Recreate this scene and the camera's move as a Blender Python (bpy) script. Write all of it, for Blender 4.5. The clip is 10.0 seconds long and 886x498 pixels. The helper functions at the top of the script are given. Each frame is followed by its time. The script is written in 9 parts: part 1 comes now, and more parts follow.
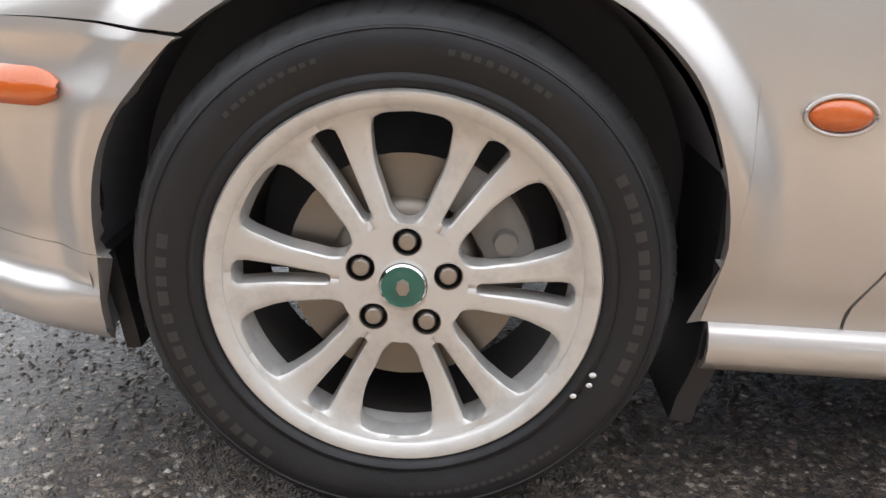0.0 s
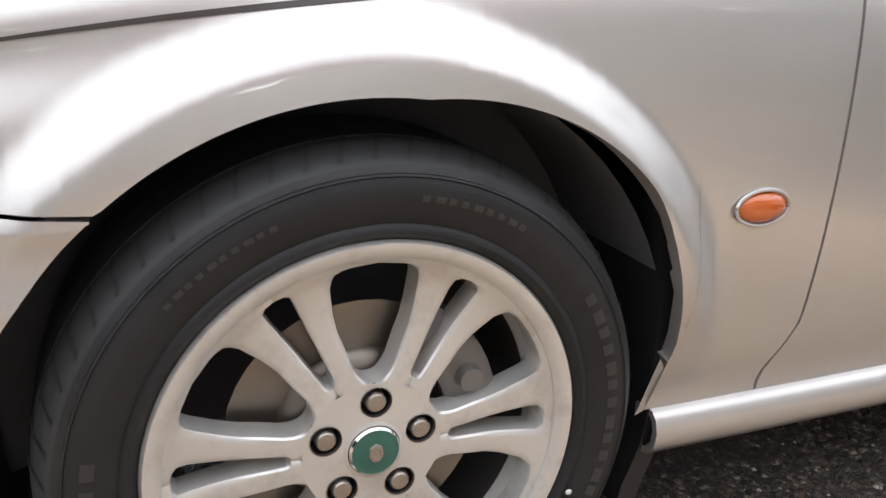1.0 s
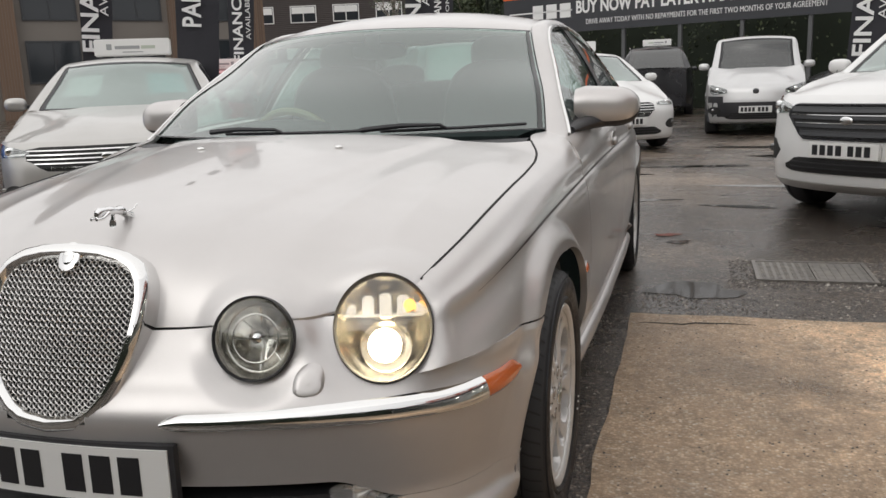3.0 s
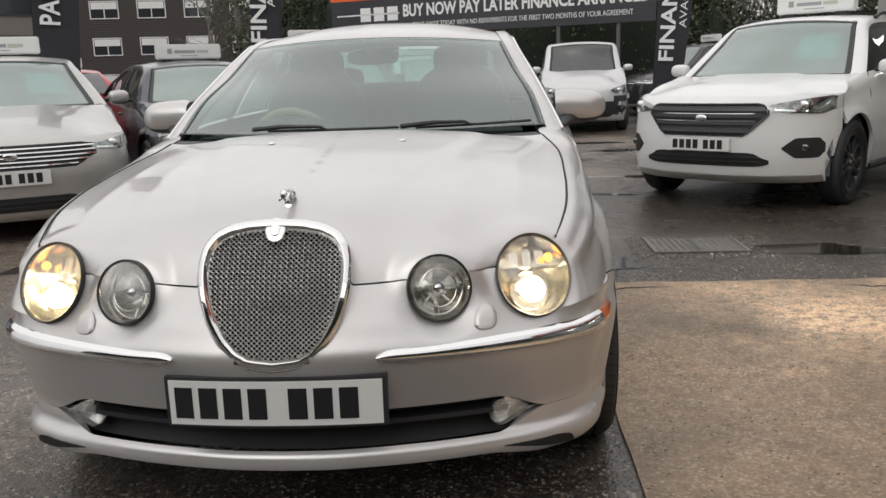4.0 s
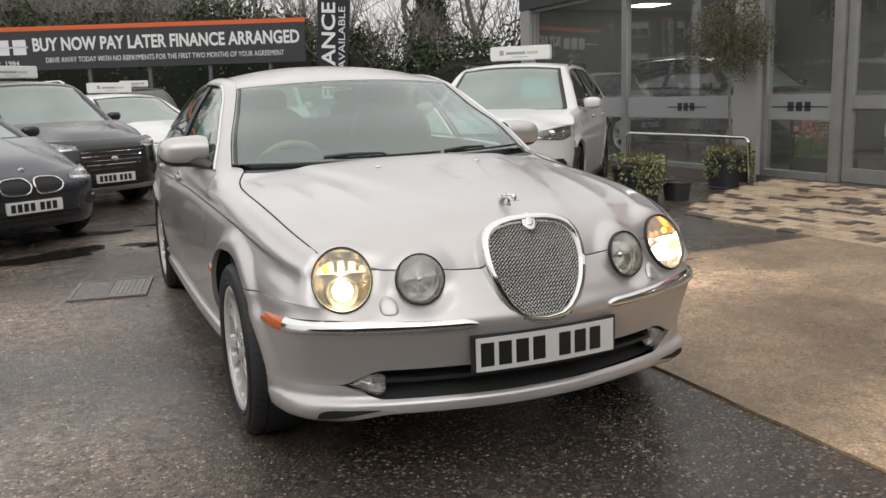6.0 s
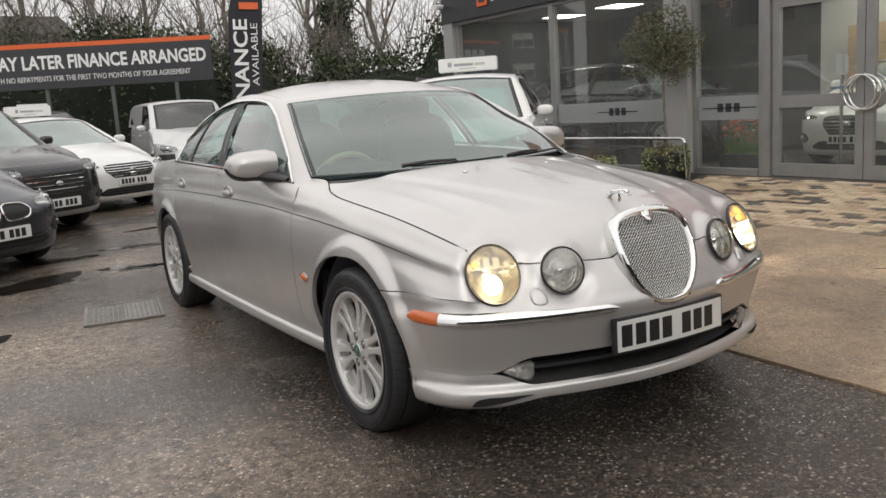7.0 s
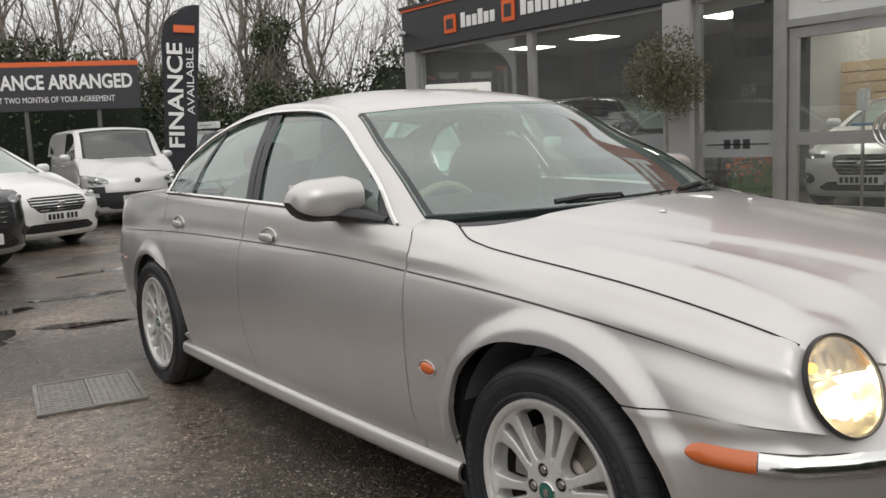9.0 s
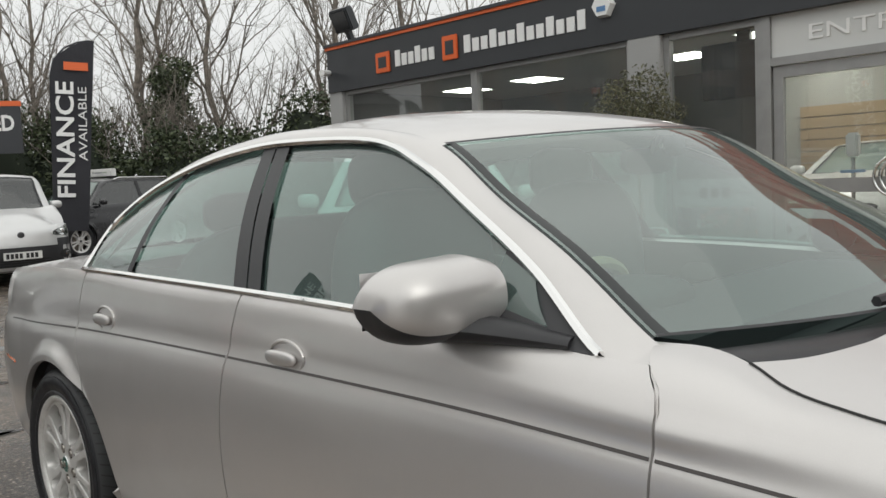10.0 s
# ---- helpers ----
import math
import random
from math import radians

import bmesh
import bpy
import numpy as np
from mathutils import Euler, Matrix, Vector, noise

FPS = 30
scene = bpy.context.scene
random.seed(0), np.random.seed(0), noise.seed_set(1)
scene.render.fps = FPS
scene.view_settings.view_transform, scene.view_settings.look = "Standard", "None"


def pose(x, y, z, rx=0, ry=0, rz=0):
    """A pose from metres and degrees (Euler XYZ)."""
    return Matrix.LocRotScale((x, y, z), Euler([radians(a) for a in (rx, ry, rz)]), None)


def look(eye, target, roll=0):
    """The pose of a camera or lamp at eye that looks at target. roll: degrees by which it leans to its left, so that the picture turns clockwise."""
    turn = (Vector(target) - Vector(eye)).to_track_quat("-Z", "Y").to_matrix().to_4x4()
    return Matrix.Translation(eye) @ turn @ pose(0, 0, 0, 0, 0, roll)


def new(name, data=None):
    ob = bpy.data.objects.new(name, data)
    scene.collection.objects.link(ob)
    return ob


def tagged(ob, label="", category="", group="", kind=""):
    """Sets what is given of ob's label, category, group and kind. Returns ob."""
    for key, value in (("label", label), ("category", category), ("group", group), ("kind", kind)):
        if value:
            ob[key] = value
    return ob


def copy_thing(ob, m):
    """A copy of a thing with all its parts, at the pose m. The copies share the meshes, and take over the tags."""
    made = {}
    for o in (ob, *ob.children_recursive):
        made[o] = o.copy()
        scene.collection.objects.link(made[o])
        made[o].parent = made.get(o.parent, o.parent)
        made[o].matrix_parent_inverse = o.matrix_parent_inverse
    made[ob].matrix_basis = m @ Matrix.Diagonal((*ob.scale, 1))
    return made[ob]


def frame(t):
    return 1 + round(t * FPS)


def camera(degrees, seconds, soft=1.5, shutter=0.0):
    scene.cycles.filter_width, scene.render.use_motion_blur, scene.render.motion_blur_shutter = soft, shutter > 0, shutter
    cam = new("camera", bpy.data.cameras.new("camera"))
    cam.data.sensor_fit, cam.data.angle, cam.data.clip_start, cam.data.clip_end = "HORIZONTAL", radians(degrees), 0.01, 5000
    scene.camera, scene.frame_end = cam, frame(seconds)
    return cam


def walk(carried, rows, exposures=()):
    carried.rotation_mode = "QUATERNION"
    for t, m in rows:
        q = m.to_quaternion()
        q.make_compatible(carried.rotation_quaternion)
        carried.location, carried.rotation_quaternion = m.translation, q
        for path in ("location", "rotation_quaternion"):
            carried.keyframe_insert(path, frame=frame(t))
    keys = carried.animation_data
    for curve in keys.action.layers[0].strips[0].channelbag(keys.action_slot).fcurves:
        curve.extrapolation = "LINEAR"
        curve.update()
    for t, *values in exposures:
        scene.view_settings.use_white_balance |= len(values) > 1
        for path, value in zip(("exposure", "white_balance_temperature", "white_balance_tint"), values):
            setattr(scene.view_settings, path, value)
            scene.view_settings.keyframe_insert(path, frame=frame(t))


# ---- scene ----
cam = camera(55.4, 10.0)
PATH = [
    (0, (1.806, 0.051, 0.724), (-0.067, 0.041, 0.023), 2.5),
    (0.5, (1.785, -0.007, 0.741), (-0.088, 0.094, 0.048), 4.2),
    (1, (1.616, -0.245, 0.825), (-0.12, 0.5, 0.169), 1.4),
    (1.5, (1.568, -0.642, 0.982), (0.212, 0.737, 0.476), 2.4),
    (2, (1.554, -1.176, 1.086), (0.53, 0.491, 0.667), -1.3),
    (2.2, (1.492, -1.389, 1.126), (0.595, 0.35, 0.713), -2.2),
    (3.3, (1.039, -2.316, 1.163), (0.589, -0.409, 0.766), -2.0),
    (3.5, (0.905, -2.453, 1.179), (0.543, -0.527, 0.778), -2.1),
    (4, (0.537, -2.71, 1.191), (0.41, -0.757, 0.779), -1.8),
    (4.5, (0.118, -2.833, 1.213), (0.244, -0.878, 0.811), -1.6),
    (5, (-0.321, -3.035, 1.23), (0.006, -1.096, 0.863), -1.5),
    (5.5, (-0.82, -3.137, 1.239), (-0.263, -1.248, 0.889), -1.4),
    (5.7, (-1.036, -3.177, 1.24), (-0.386, -1.319, 0.887), -1.5),
    (6.8, (-2.094, -3.042, 1.269), (-1.115, -1.331, 0.925), -3.5),
    (7, (-2.21, -2.967, 1.266), (-1.205, -1.271, 0.927), -3.7),
    (7.5, (-2.392, -2.793, 1.263), (-1.33, -1.133, 0.92), -3.7),
    (8, (-2.493, -2.614, 1.244), (-1.388, -0.988, 0.878), -2.9),
    (8.5, (-2.38, -2.139, 1.22), (-1.244, -0.527, 0.886), -2.4),
    (9, (-2.259, -1.472, 1.214), (-1.075, 0.119, 0.953), -2.6),
    (9.5, (-2.072, -0.781, 1.217), (-0.806, 0.753, 1.008), -3.9),
    (10, (-1.88, -0.062, 1.232), (-0.5, 1.378, 1.074), -2.6),
]
EXPOSURES = [(0.0, 1.24, 6180, 8), (0.7, 1.32, 6180, 8), (1.1, 0.98, 6200, 8), (1.5, 0.42, 6500, 8), (2.2, 0.08, 6650, 9), (4.5, 0.0, 6600, 9), (7.5, 0.12, 6750, 9), (9.0, 0.09, 6700, 8), (10.0, 0.05, 6600, 5)]
walk(cam, [(t, look(eye, target, roll)) for t, eye, target, roll in PATH], EXPOSURES)

# ---------- world and light: flat winter overcast ----------
world = bpy.data.worlds.new("overcast")
scene.world = world
world.use_nodes = True
wn = world.node_tree
wn.nodes.clear()
w_out = wn.nodes.new("ShaderNodeOutputWorld")
w_bg = wn.nodes.new("ShaderNodeBackground")
w_sky = wn.nodes.new("ShaderNodeTexSky")
w_sky.sky_type = "NISHITA"
w_sky.sun_disc = False
w_sky.sun_elevation, w_sky.sun_rotation = radians(38), radians(200)
w_sky.air_density, w_sky.dust_density, w_sky.ozone_density = 1.0, 6.0, 1.0
w_hs = wn.nodes.new("ShaderNodeHueSaturation")
w_hs.inputs["Saturation"].default_value = 0.12
w_mix = wn.nodes.new("ShaderNodeMixRGB")
w_mix.inputs[0].default_value = 0.75
w_mix.inputs[2].default_value = (7.6, 7.55, 7.75, 1)
wn.links.new(w_sky.outputs[0], w_hs.inputs["Color"])
wn.links.new(w_hs.outputs[0], w_mix.inputs[1])
wn.links.new(w_mix.outputs[0], w_bg.inputs["Color"])
# an overcast sky is brighter overhead than at the horizon
w_tc = wn.nodes.new("ShaderNodeTexCoord")
w_sep = wn.nodes.new("ShaderNodeSeparateXYZ")
w_ramp = wn.nodes.new("ShaderNodeValToRGB")
w_ramp.color_ramp.elements[0].position, w_ramp.color_ramp.elements[0].color = 0.0, (0.80, 0.80, 0.805, 1)
w_ramp.color_ramp.elements[1].position, w_ramp.color_ramp.elements[1].color = 0.9, (1.0, 1.0, 1.0, 1)
w_mul = wn.nodes.new("ShaderNodeMixRGB")
w_mul.blend_type = "MULTIPLY"
w_mul.inputs[0].default_value = 1.0
wn.links.new(w_tc.outputs["Generated"], w_sep.inputs[0])
wn.links.new(w_sep.outputs[2], w_ramp.inputs[0])
wn.links.new(w_mix.outputs[0], w_mul.inputs[1])
wn.links.new(w_ramp.outputs[0], w_mul.inputs[2])
wn.links.new(w_mul.outputs[0], w_bg.inputs["Color"])
w_bg.inputs["Strength"].default_value = 0.15
wn.links.new(w_bg.outputs[0], w_out.inputs["Surface"])

sun_data = bpy.data.lights.new("sun", "SUN")
sun_data.energy, sun_data.angle, sun_data.color = 0.45, radians(110), (1.0, 0.97, 0.93)
sun = new("sun", sun_data)
sun.matrix_world = look((-3, 4, 12), (0, 0, 0))

# ---------- materials ----------


def material(name, color=(0.5, 0.5, 0.5), rough=0.5, metal=0.0, **extra):
    """A Principled material; extra: sockets by their names with _ for blanks."""
    m = bpy.data.materials.new(name)
    m.use_nodes = True
    b = m.node_tree.nodes["Principled BSDF"]
    b.inputs["Base Color"].default_value = (*color, 1)
    b.inputs["Roughness"].default_value = rough
    b.inputs["Metallic"].default_value = metal
    for key, value in extra.items():
        b.inputs[key.replace("_", " ")].default_value = value
    return m


def nd(m, kind, **values):
    n = m.node_tree.nodes.new(kind)
    for key, value in values.items():
        n.inputs[key.replace("_", " ")].default_value = value
    return n


def coords(m, scale=(1, 1, 1), source="Object"):
    tc = nd(m, "ShaderNodeTexCoord")
    mp = nd(m, "ShaderNodeMapping")
    mp.inputs["Scale"].default_value = scale
    m.node_tree.links.new(tc.outputs[source], mp.inputs["Vector"])
    return mp.outputs[0]


def noise_tex(m, vec, scale, detail=4.0, rough=0.55):
    n = nd(m, "ShaderNodeTexNoise", Scale=scale, Detail=detail, Roughness=rough)
    m.node_tree.links.new(vec, n.inputs["Vector"])
    return n.outputs["Fac"]


def ramp(m, fac, stops):
    r = nd(m, "ShaderNodeValToRGB")
    e = r.color_ramp.elements
    while len(e) < len(stops):
        e.new(0.5)
    for el, (p, c) in zip(e, stops):
        el.position = p
        el.color = (c, c, c, 1) if isinstance(c, (int, float)) else (*c, 1)
    m.node_tree.links.new(fac, r.inputs["Fac"])
    return r.outputs["Color"]


def mixed(m, fac, a, b, mode="MIX"):
    x = nd(m, "ShaderNodeMixRGB")
    x.blend_type = mode
    for slot, v in ((0, fac), (1, a), (2, b)):
        if isinstance(v, (int, float)):
            x.inputs[slot].default_value = v if slot == 0 else (v, v, v, 1)
        elif isinstance(v, tuple):
            x.inputs[slot].default_value = (*v, 1)
        else:
            m.node_tree.links.new(v, x.inputs[slot])
    return x.outputs[0]


def setin(m, socket, out):
    m.node_tree.links.new(out, m.node_tree.nodes["Principled BSDF"].inputs[socket])


def bump(m, height, strength=0.3, distance=0.01):
    b = nd(m, "ShaderNodeBump", Strength=strength, Distance=distance)
    m.node_tree.links.new(height, b.inputs["Height"])
    setin(m, "Normal", b.outputs[0])
    return b


def paint(name, color, metal=0.0, rough=0.4, dirt=0.25, coat=0.75):
    """Car paint: base coat with flake grain, clear coat, thin road film and wet specks."""
    m = material(name, color, rough, metal, Coat_Weight=coat, Coat_Roughness=0.04)
    v = coords(m)
    film = noise_tex(m, v, 2.3, 5, 0.6)
    grain = noise_tex(m, v, 900, 2, 0.5)
    c = mixed(m, ramp(m, film, ((0.35, 0.0), (0.75, dirt))), color, tuple(x * 0.72 for x in color))
    if metal:
        c = mixed(m, ramp(m, grain, ((0.3, 0.0), (0.8, 0.25))), c, tuple(min(1, x * 1.25) for x in color))
    setin(m, "Base Color", c)
    setin(m, "Roughness", ramp(m, film, ((0.3, rough - 0.06), (0.8, rough + 0.12))))
    wet = noise_tex(m, v, 160, 2, 0.5)
    cr = nd(m, "ShaderNodeBump", Strength=0.035, Distance=0.002)
    m.node_tree.links.new(ramp(m, wet, ((0.62, 0.0), (0.70, 1.0))), cr.inputs["Height"])
    m.node_tree.links.new(cr.outputs[0], m.node_tree.nodes["Principled BSDF"].inputs["Coat Normal"])
    setin(m, "Coat Roughness", ramp(m, film, ((0.3, 0.02), (0.8, 0.10))))
    return m


def glazing(name, tint=(0.75, 0.83, 0.80), ior=1.5, haze=0.0, film_color=(0.66, 0.74, 0.71)):
    """A pane: clear tinted transmission with a glossy face, and a pale film for wet haze and painted sky reflection."""
    m = bpy.data.materials.new(name)
    m.use_nodes = True
    t = m.node_tree
    t.nodes.remove(t.nodes["Principled BSDF"])
    out = t.nodes["Material Output"]
    clear = nd(m, "ShaderNodeBsdfTransparent")
    clear.inputs["Color"].default_value = (*tint, 1)
    gloss = nd(m, "ShaderNodeBsdfGlossy", Roughness=0.015)
    gloss.inputs["Color"].default_value = (1, 1, 1, 1)
    lw = nd(m, "ShaderNodeLayerWeight", Blend=0.5)
    p5 = nd(m, "ShaderNodeMath")
    p5.operation = "POWER"
    p5.inputs[1].default_value = 4.0
    f0 = ((ior - 1) / (ior + 1)) ** 2 * 2.2
    sc = nd(m, "ShaderNodeMath")
    sc.operation = "MULTIPLY_ADD"
    sc.inputs[1].default_value, sc.inputs[2].default_value = 1 - f0, f0
    mix = nd(m, "ShaderNodeMixShader")
    t.links.new(lw.outputs["Facing"], p5.inputs[0])
    t.links.new(p5.outputs[0], sc.inputs[0])
    t.links.new(sc.outputs[0], mix.inputs[0])
    last = clear.outputs[0]
    if haze:
        film = nd(m, "ShaderNodeBsdfDiffuse")
        film.inputs["Color"].default_value = (*film_color, 1)
        mh = nd(m, "ShaderNodeMixShader")
        v = coords(m)
        f = ramp(m, noise_tex(m, v, 1.1, 5, 0.5), ((0.25, haze * 0.75), (0.8, haze * 1.25)))
        t.links.new(f, mh.inputs[0])
        t.links.new(clear.outputs[0], mh.inputs[1])
        t.links.new(film.outputs[0], mh.inputs[2])
        last = mh.outputs[0]
    t.links.new(last, mix.inputs[1])
    t.links.new(gloss.outputs[0], mix.inputs[2])
    t.links.new(mix.outputs[0], out.inputs["Surface"])
    return m


def glow(name, color, strength, base=(0.8, 0.8, 0.8)):
    return material(name, base, 0.3, 0.0, Emission_Color=(*color, 1), Emission_Strength=strength)


M_SILVER = paint("warm_silver_paint", (0.60, 0.58, 0.568), 0.64, 0.36, 0.30)
M_CHROME = material("chrome", (0.82, 0.82, 0.82), 0.08, 1.0)
M_CHROME_WORN = material("bright_trim", (0.80, 0.80, 0.79), 0.16, 1.0)
setin(M_CHROME_WORN, "Roughness", ramp(M_CHROME_WORN, noise_tex(M_CHROME_WORN, coords(M_CHROME_WORN), 30, 5), ((0.4, 0.04), (0.8, 0.2))))
M_BLACK = material("black_plastic", (0.026, 0.026, 0.029), 0.45)
bump(M_BLACK, noise_tex(M_BLACK, coords(M_BLACK), 700, 2), 0.15, 0.001)
M_GAP = material("dark_gap", (0.018, 0.018, 0.018), 0.7)
M_LINE = material("dark_coachline", (0.06, 0.052, 0.05), 0.4)
M_GLASS = glazing("car_glass", (0.44, 0.63, 0.58), 1.55, 0.12, (0.50, 0.68, 0.63))
# milky film: wet dirt, and overcast sky reflection painted in
M_SCREEN = glazing("windscreen_glass", (0.58, 0.76, 0.70), 1.6, 0.17, (0.54, 0.70, 0.65))
M_LENS = glazing("lamp_lens", (0.93, 0.95, 0.94), 1.45)
M_FOGLENS = glazing("fog_lamp_lens", (0.94, 0.95, 0.95), 1.5, 0.2, (0.82, 0.82, 0.80))
M_LENS_WARM = glazing("clear_lamp_lens", (0.97, 0.95, 0.90), 1.45, 0.06, (0.88, 0.80, 0.66))
M_LENS_YELLOW = glazing("yellowed_lamp_lens", (0.97, 0.92, 0.79), 1.45, 0.20, (0.93, 0.85, 0.68))
M_REFLECTOR = material("lamp_reflector", (0.78, 0.76, 0.72), 0.22, 1.0)
M_AMBER = material("amber_plastic", (0.60, 0.125, 0.018), 0.14, 0.0, Coat_Weight=1.0)
bump(M_AMBER, noise_tex(M_AMBER, coords(M_AMBER), 260, 1), 0.3, 0.002)
M_BULB = glow("lit_bulb", (1.0, 0.86, 0.60), 34.0)
M_AMBER_LIT = glow("lit_amber_bulb", (1.0, 0.42, 0.08), 3.0, (0.8, 0.3, 0.05))
M_PLATE = material("white_plate", (0.74, 0.74, 0.72), 0.3, 0.0, Coat_Weight=0.5)
M_PLATE_BAR = material("plate_black", (0.015, 0.015, 0.017), 0.4)
M_TYRE = material("tyre_rubber", (0.022, 0.022, 0.024), 0.62, Specular_IOR_Level=0.32)
_v = coords(M_TYRE)
setin(M_TYRE, "Base Color", mixed(M_TYRE, ramp(M_TYRE, noise_tex(M_TYRE, _v, 9, 6, 0.65), ((0.35, 0.0), (0.8, 0.6))), (0.018, 0.0185, 0.021), (0.034, 0.034, 0.037)))
setin(M_TYRE, "Roughness", ramp(M_TYRE, noise_tex(M_TYRE, _v, 14, 5), ((0.35, 0.3), (0.7, 0.55))))
bump(M_TYRE, noise_tex(M_TYRE, _v, 420, 3), 0.25, 0.002)
# slightly lighter rubber: the tread shoulder's sheen put into its colour
M_TREAD = material("tyre_tread_sheen", (0.028, 0.029, 0.031), 0.6)
M_FRIT = material("windscreen_frit", (0.03, 0.033, 0.034), 0.15)
M_GRILLE_GREY = material("grille_grey_plastic", (0.05, 0.052, 0.056), 0.38)
M_TYRE_MARK = material("tyre_sidewall_mark", (0.036, 0.036, 0.038), 0.4)
M_ALLOY = material("alloy_silver", (0.72, 0.70, 0.68), 0.40, 0.5, Coat_Weight=0.25, Coat_Roughness=0.25)
_v = coords(M_ALLOY)
setin(M_ALLOY, "Base Color", mixed(M_ALLOY, ramp(M_ALLOY, noise_tex(M_ALLOY, _v, 22, 6, 0.7), ((0.5, 0.0), (0.8, 0.55))), (0.70, 0.69, 0.675), (0.40, 0.38, 0.355)))
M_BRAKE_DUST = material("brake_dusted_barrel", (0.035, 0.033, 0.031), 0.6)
M_DISC = material("brake_disc_steel", (0.27, 0.24, 0.21), 0.42, 0.9)
M_CALIPER = material("brake_caliper_metal", (0.22, 0.21, 0.20), 0.6, 0.5)
M_WELL = material("wheel_well_liner", (0.15, 0.155, 0.17), 0.75)
M_NUT = material("wheel_nut_steel", (0.42, 0.39, 0.36), 0.35, 0.9)
M_GREEN = material("green_enamel", (0.015, 0.13, 0.105), 0.18, 0.2, Coat_Weight=1.0)
M_MESHWIRE = material("grille_wire", (0.74, 0.73, 0.71), 0.34, 0.9)
M_SEAT = material("grey_leather", (0.10, 0.10, 0.105), 0.5)
M_CREAM = material("cream_wheel_rim", (0.52, 0.42, 0.27), 0.4)
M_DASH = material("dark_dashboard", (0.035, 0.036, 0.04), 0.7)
M_LINING = material("pale_headlining", (0.40, 0.39, 0.37), 0.9)

# ---------- mesh helpers ----------


def mk(name, verts, faces, mat, parent=None, label="", smooth=True, angle=38):
    """One mesh object from points and faces; mat may be a list with (list, indices)."""
    me = bpy.data.meshes.new(name)
    me.from_pydata([tuple(map(float, v)) for v in verts], [], [tuple(f) for f in faces])
    mats, idx = (mat if isinstance(mat, tuple) else ([mat], None))
    for m in mats:
        me.materials.append(m)
    if idx is not None:
        me.polygons.foreach_set("material_index", idx)
    if smooth:
        me.polygons.foreach_set("use_smooth", [True] * len(me.polygons))
        me.set_sharp_from_angle(angle=radians(angle))
    me.update()
    ob = new(name, me)
    if parent is not None:
        ob.parent = parent
    if label:
        ob["label"] = label
    return ob


def share(name, me, parent=None, m=None):
    ob = new(name, me)
    ob.parent = parent
    if m is not None:
        ob.matrix_basis = m
    return ob


def part(name, bm, mat, parent=None, label="", smooth=False, angle=38):
    """Links a bmesh as ONE mesh object under a thing or a part."""
    bmesh.ops.recalc_face_normals(bm, faces=bm.faces)
    me = bpy.data.meshes.new(name)
    bm.to_mesh(me)
    bm.free()
    me.materials.append(mat)
    if smooth:
        me.polygons.foreach_set("use_smooth", [True] * len(me.polygons))
        me.set_sharp_from_angle(angle=radians(angle))
    ob = new(name, me)
    ob.parent = parent
    if label:
        ob["label"] = label
    return ob


def thing(name, label, category, m=None, group="", kind=""):
    ob = new(name)
    ob.empty_display_size = 0.1
    if m is not None:
        ob.matrix_basis = m
    return tagged(ob, label, category, group, kind)


def spl(*pts):
    """Smooth curve through (t, value...) knots: cubic Hermite with limited tangents."""
    a = np.array(pts, float)
    t, v = a[:, 0], a[:, 1:]
    h = np.diff(t)[:, None]
    d = np.diff(v, axis=0) / h
    m = np.zeros_like(v)
    m[1:-1] = (d[:-1] * h[1:] + d[1:] * h[:-1]) / (h[1:] + h[:-1])
    m[0], m[-1] = d[0], d[-1]

    def f(x):
        x = min(max(float(x), t[0]), t[-1])
        i = min(max(int(np.searchsorted(t, x)) - 1, 0), len(t) - 2)
        H = t[i + 1] - t[i]
        s = (x - t[i]) / H
        r = ((2 * s**3 - 3 * s**2 + 1) * v[i] + (s**3 - 2 * s**2 + s) * H * m[i]
             + (-2 * s**3 + 3 * s**2) * v[i + 1] + (s**3 - s**2) * H * m[i + 1])
        return r if len(r) > 1 else float(r[0])
    return f


def quads(r, c, closed=False, base=0):
    out = []
    for i in range(r - 1):
        for j in range(c if closed else c - 1):
            k = (j + 1) % c
            out.append((base + i * c + j, base + i * c + k, base + (i + 1) * c + k, base + (i + 1) * c + j))
    return out


def normals(P):
    P = np.asarray(P, float)
    n = np.cross(np.gradient(P, axis=1), np.gradient(P, axis=0))
    return n / (np.linalg.norm(n, axis=2, keepdims=True) + 1e-12)


def sheet(name, P, mat, parent=None, label="", fold=0.012, out=None, angle=38):
    """A pressed panel: a grid of points whose rim is turned inwards by fold. out: a point far outside, to orient it."""
    P = np.asarray(P, float)
    n = normals(P)
    c = P.reshape(-1, 3).mean(0)
    o = np.array(out if out is not None else (c[0] * 3, c[1], c[2] + 0.3))
    if ((n * (o - P)).sum(2)).mean() < 0:
        P = P[:, ::-1]
        n = normals(P)
    if fold:
        Q = np.empty((P.shape[0] + 2, P.shape[1] + 2, 3))
        Q[1:-1, 1:-1] = P
        back = P - n * fold
        Q[0, 1:-1], Q[-1, 1:-1], Q[1:-1, 0], Q[1:-1, -1] = back[0], back[-1], back[:, 0], back[:, -1]
        Q[0, 0], Q[0, -1], Q[-1, 0], Q[-1, -1] = back[0, 0], back[0, -1], back[-1, 0], back[-1, -1]
        P = Q
    r, cc = P.shape[:2]
    return mk(name, P.reshape(-1, 3), quads(r, cc), mat, parent, label, True, angle)


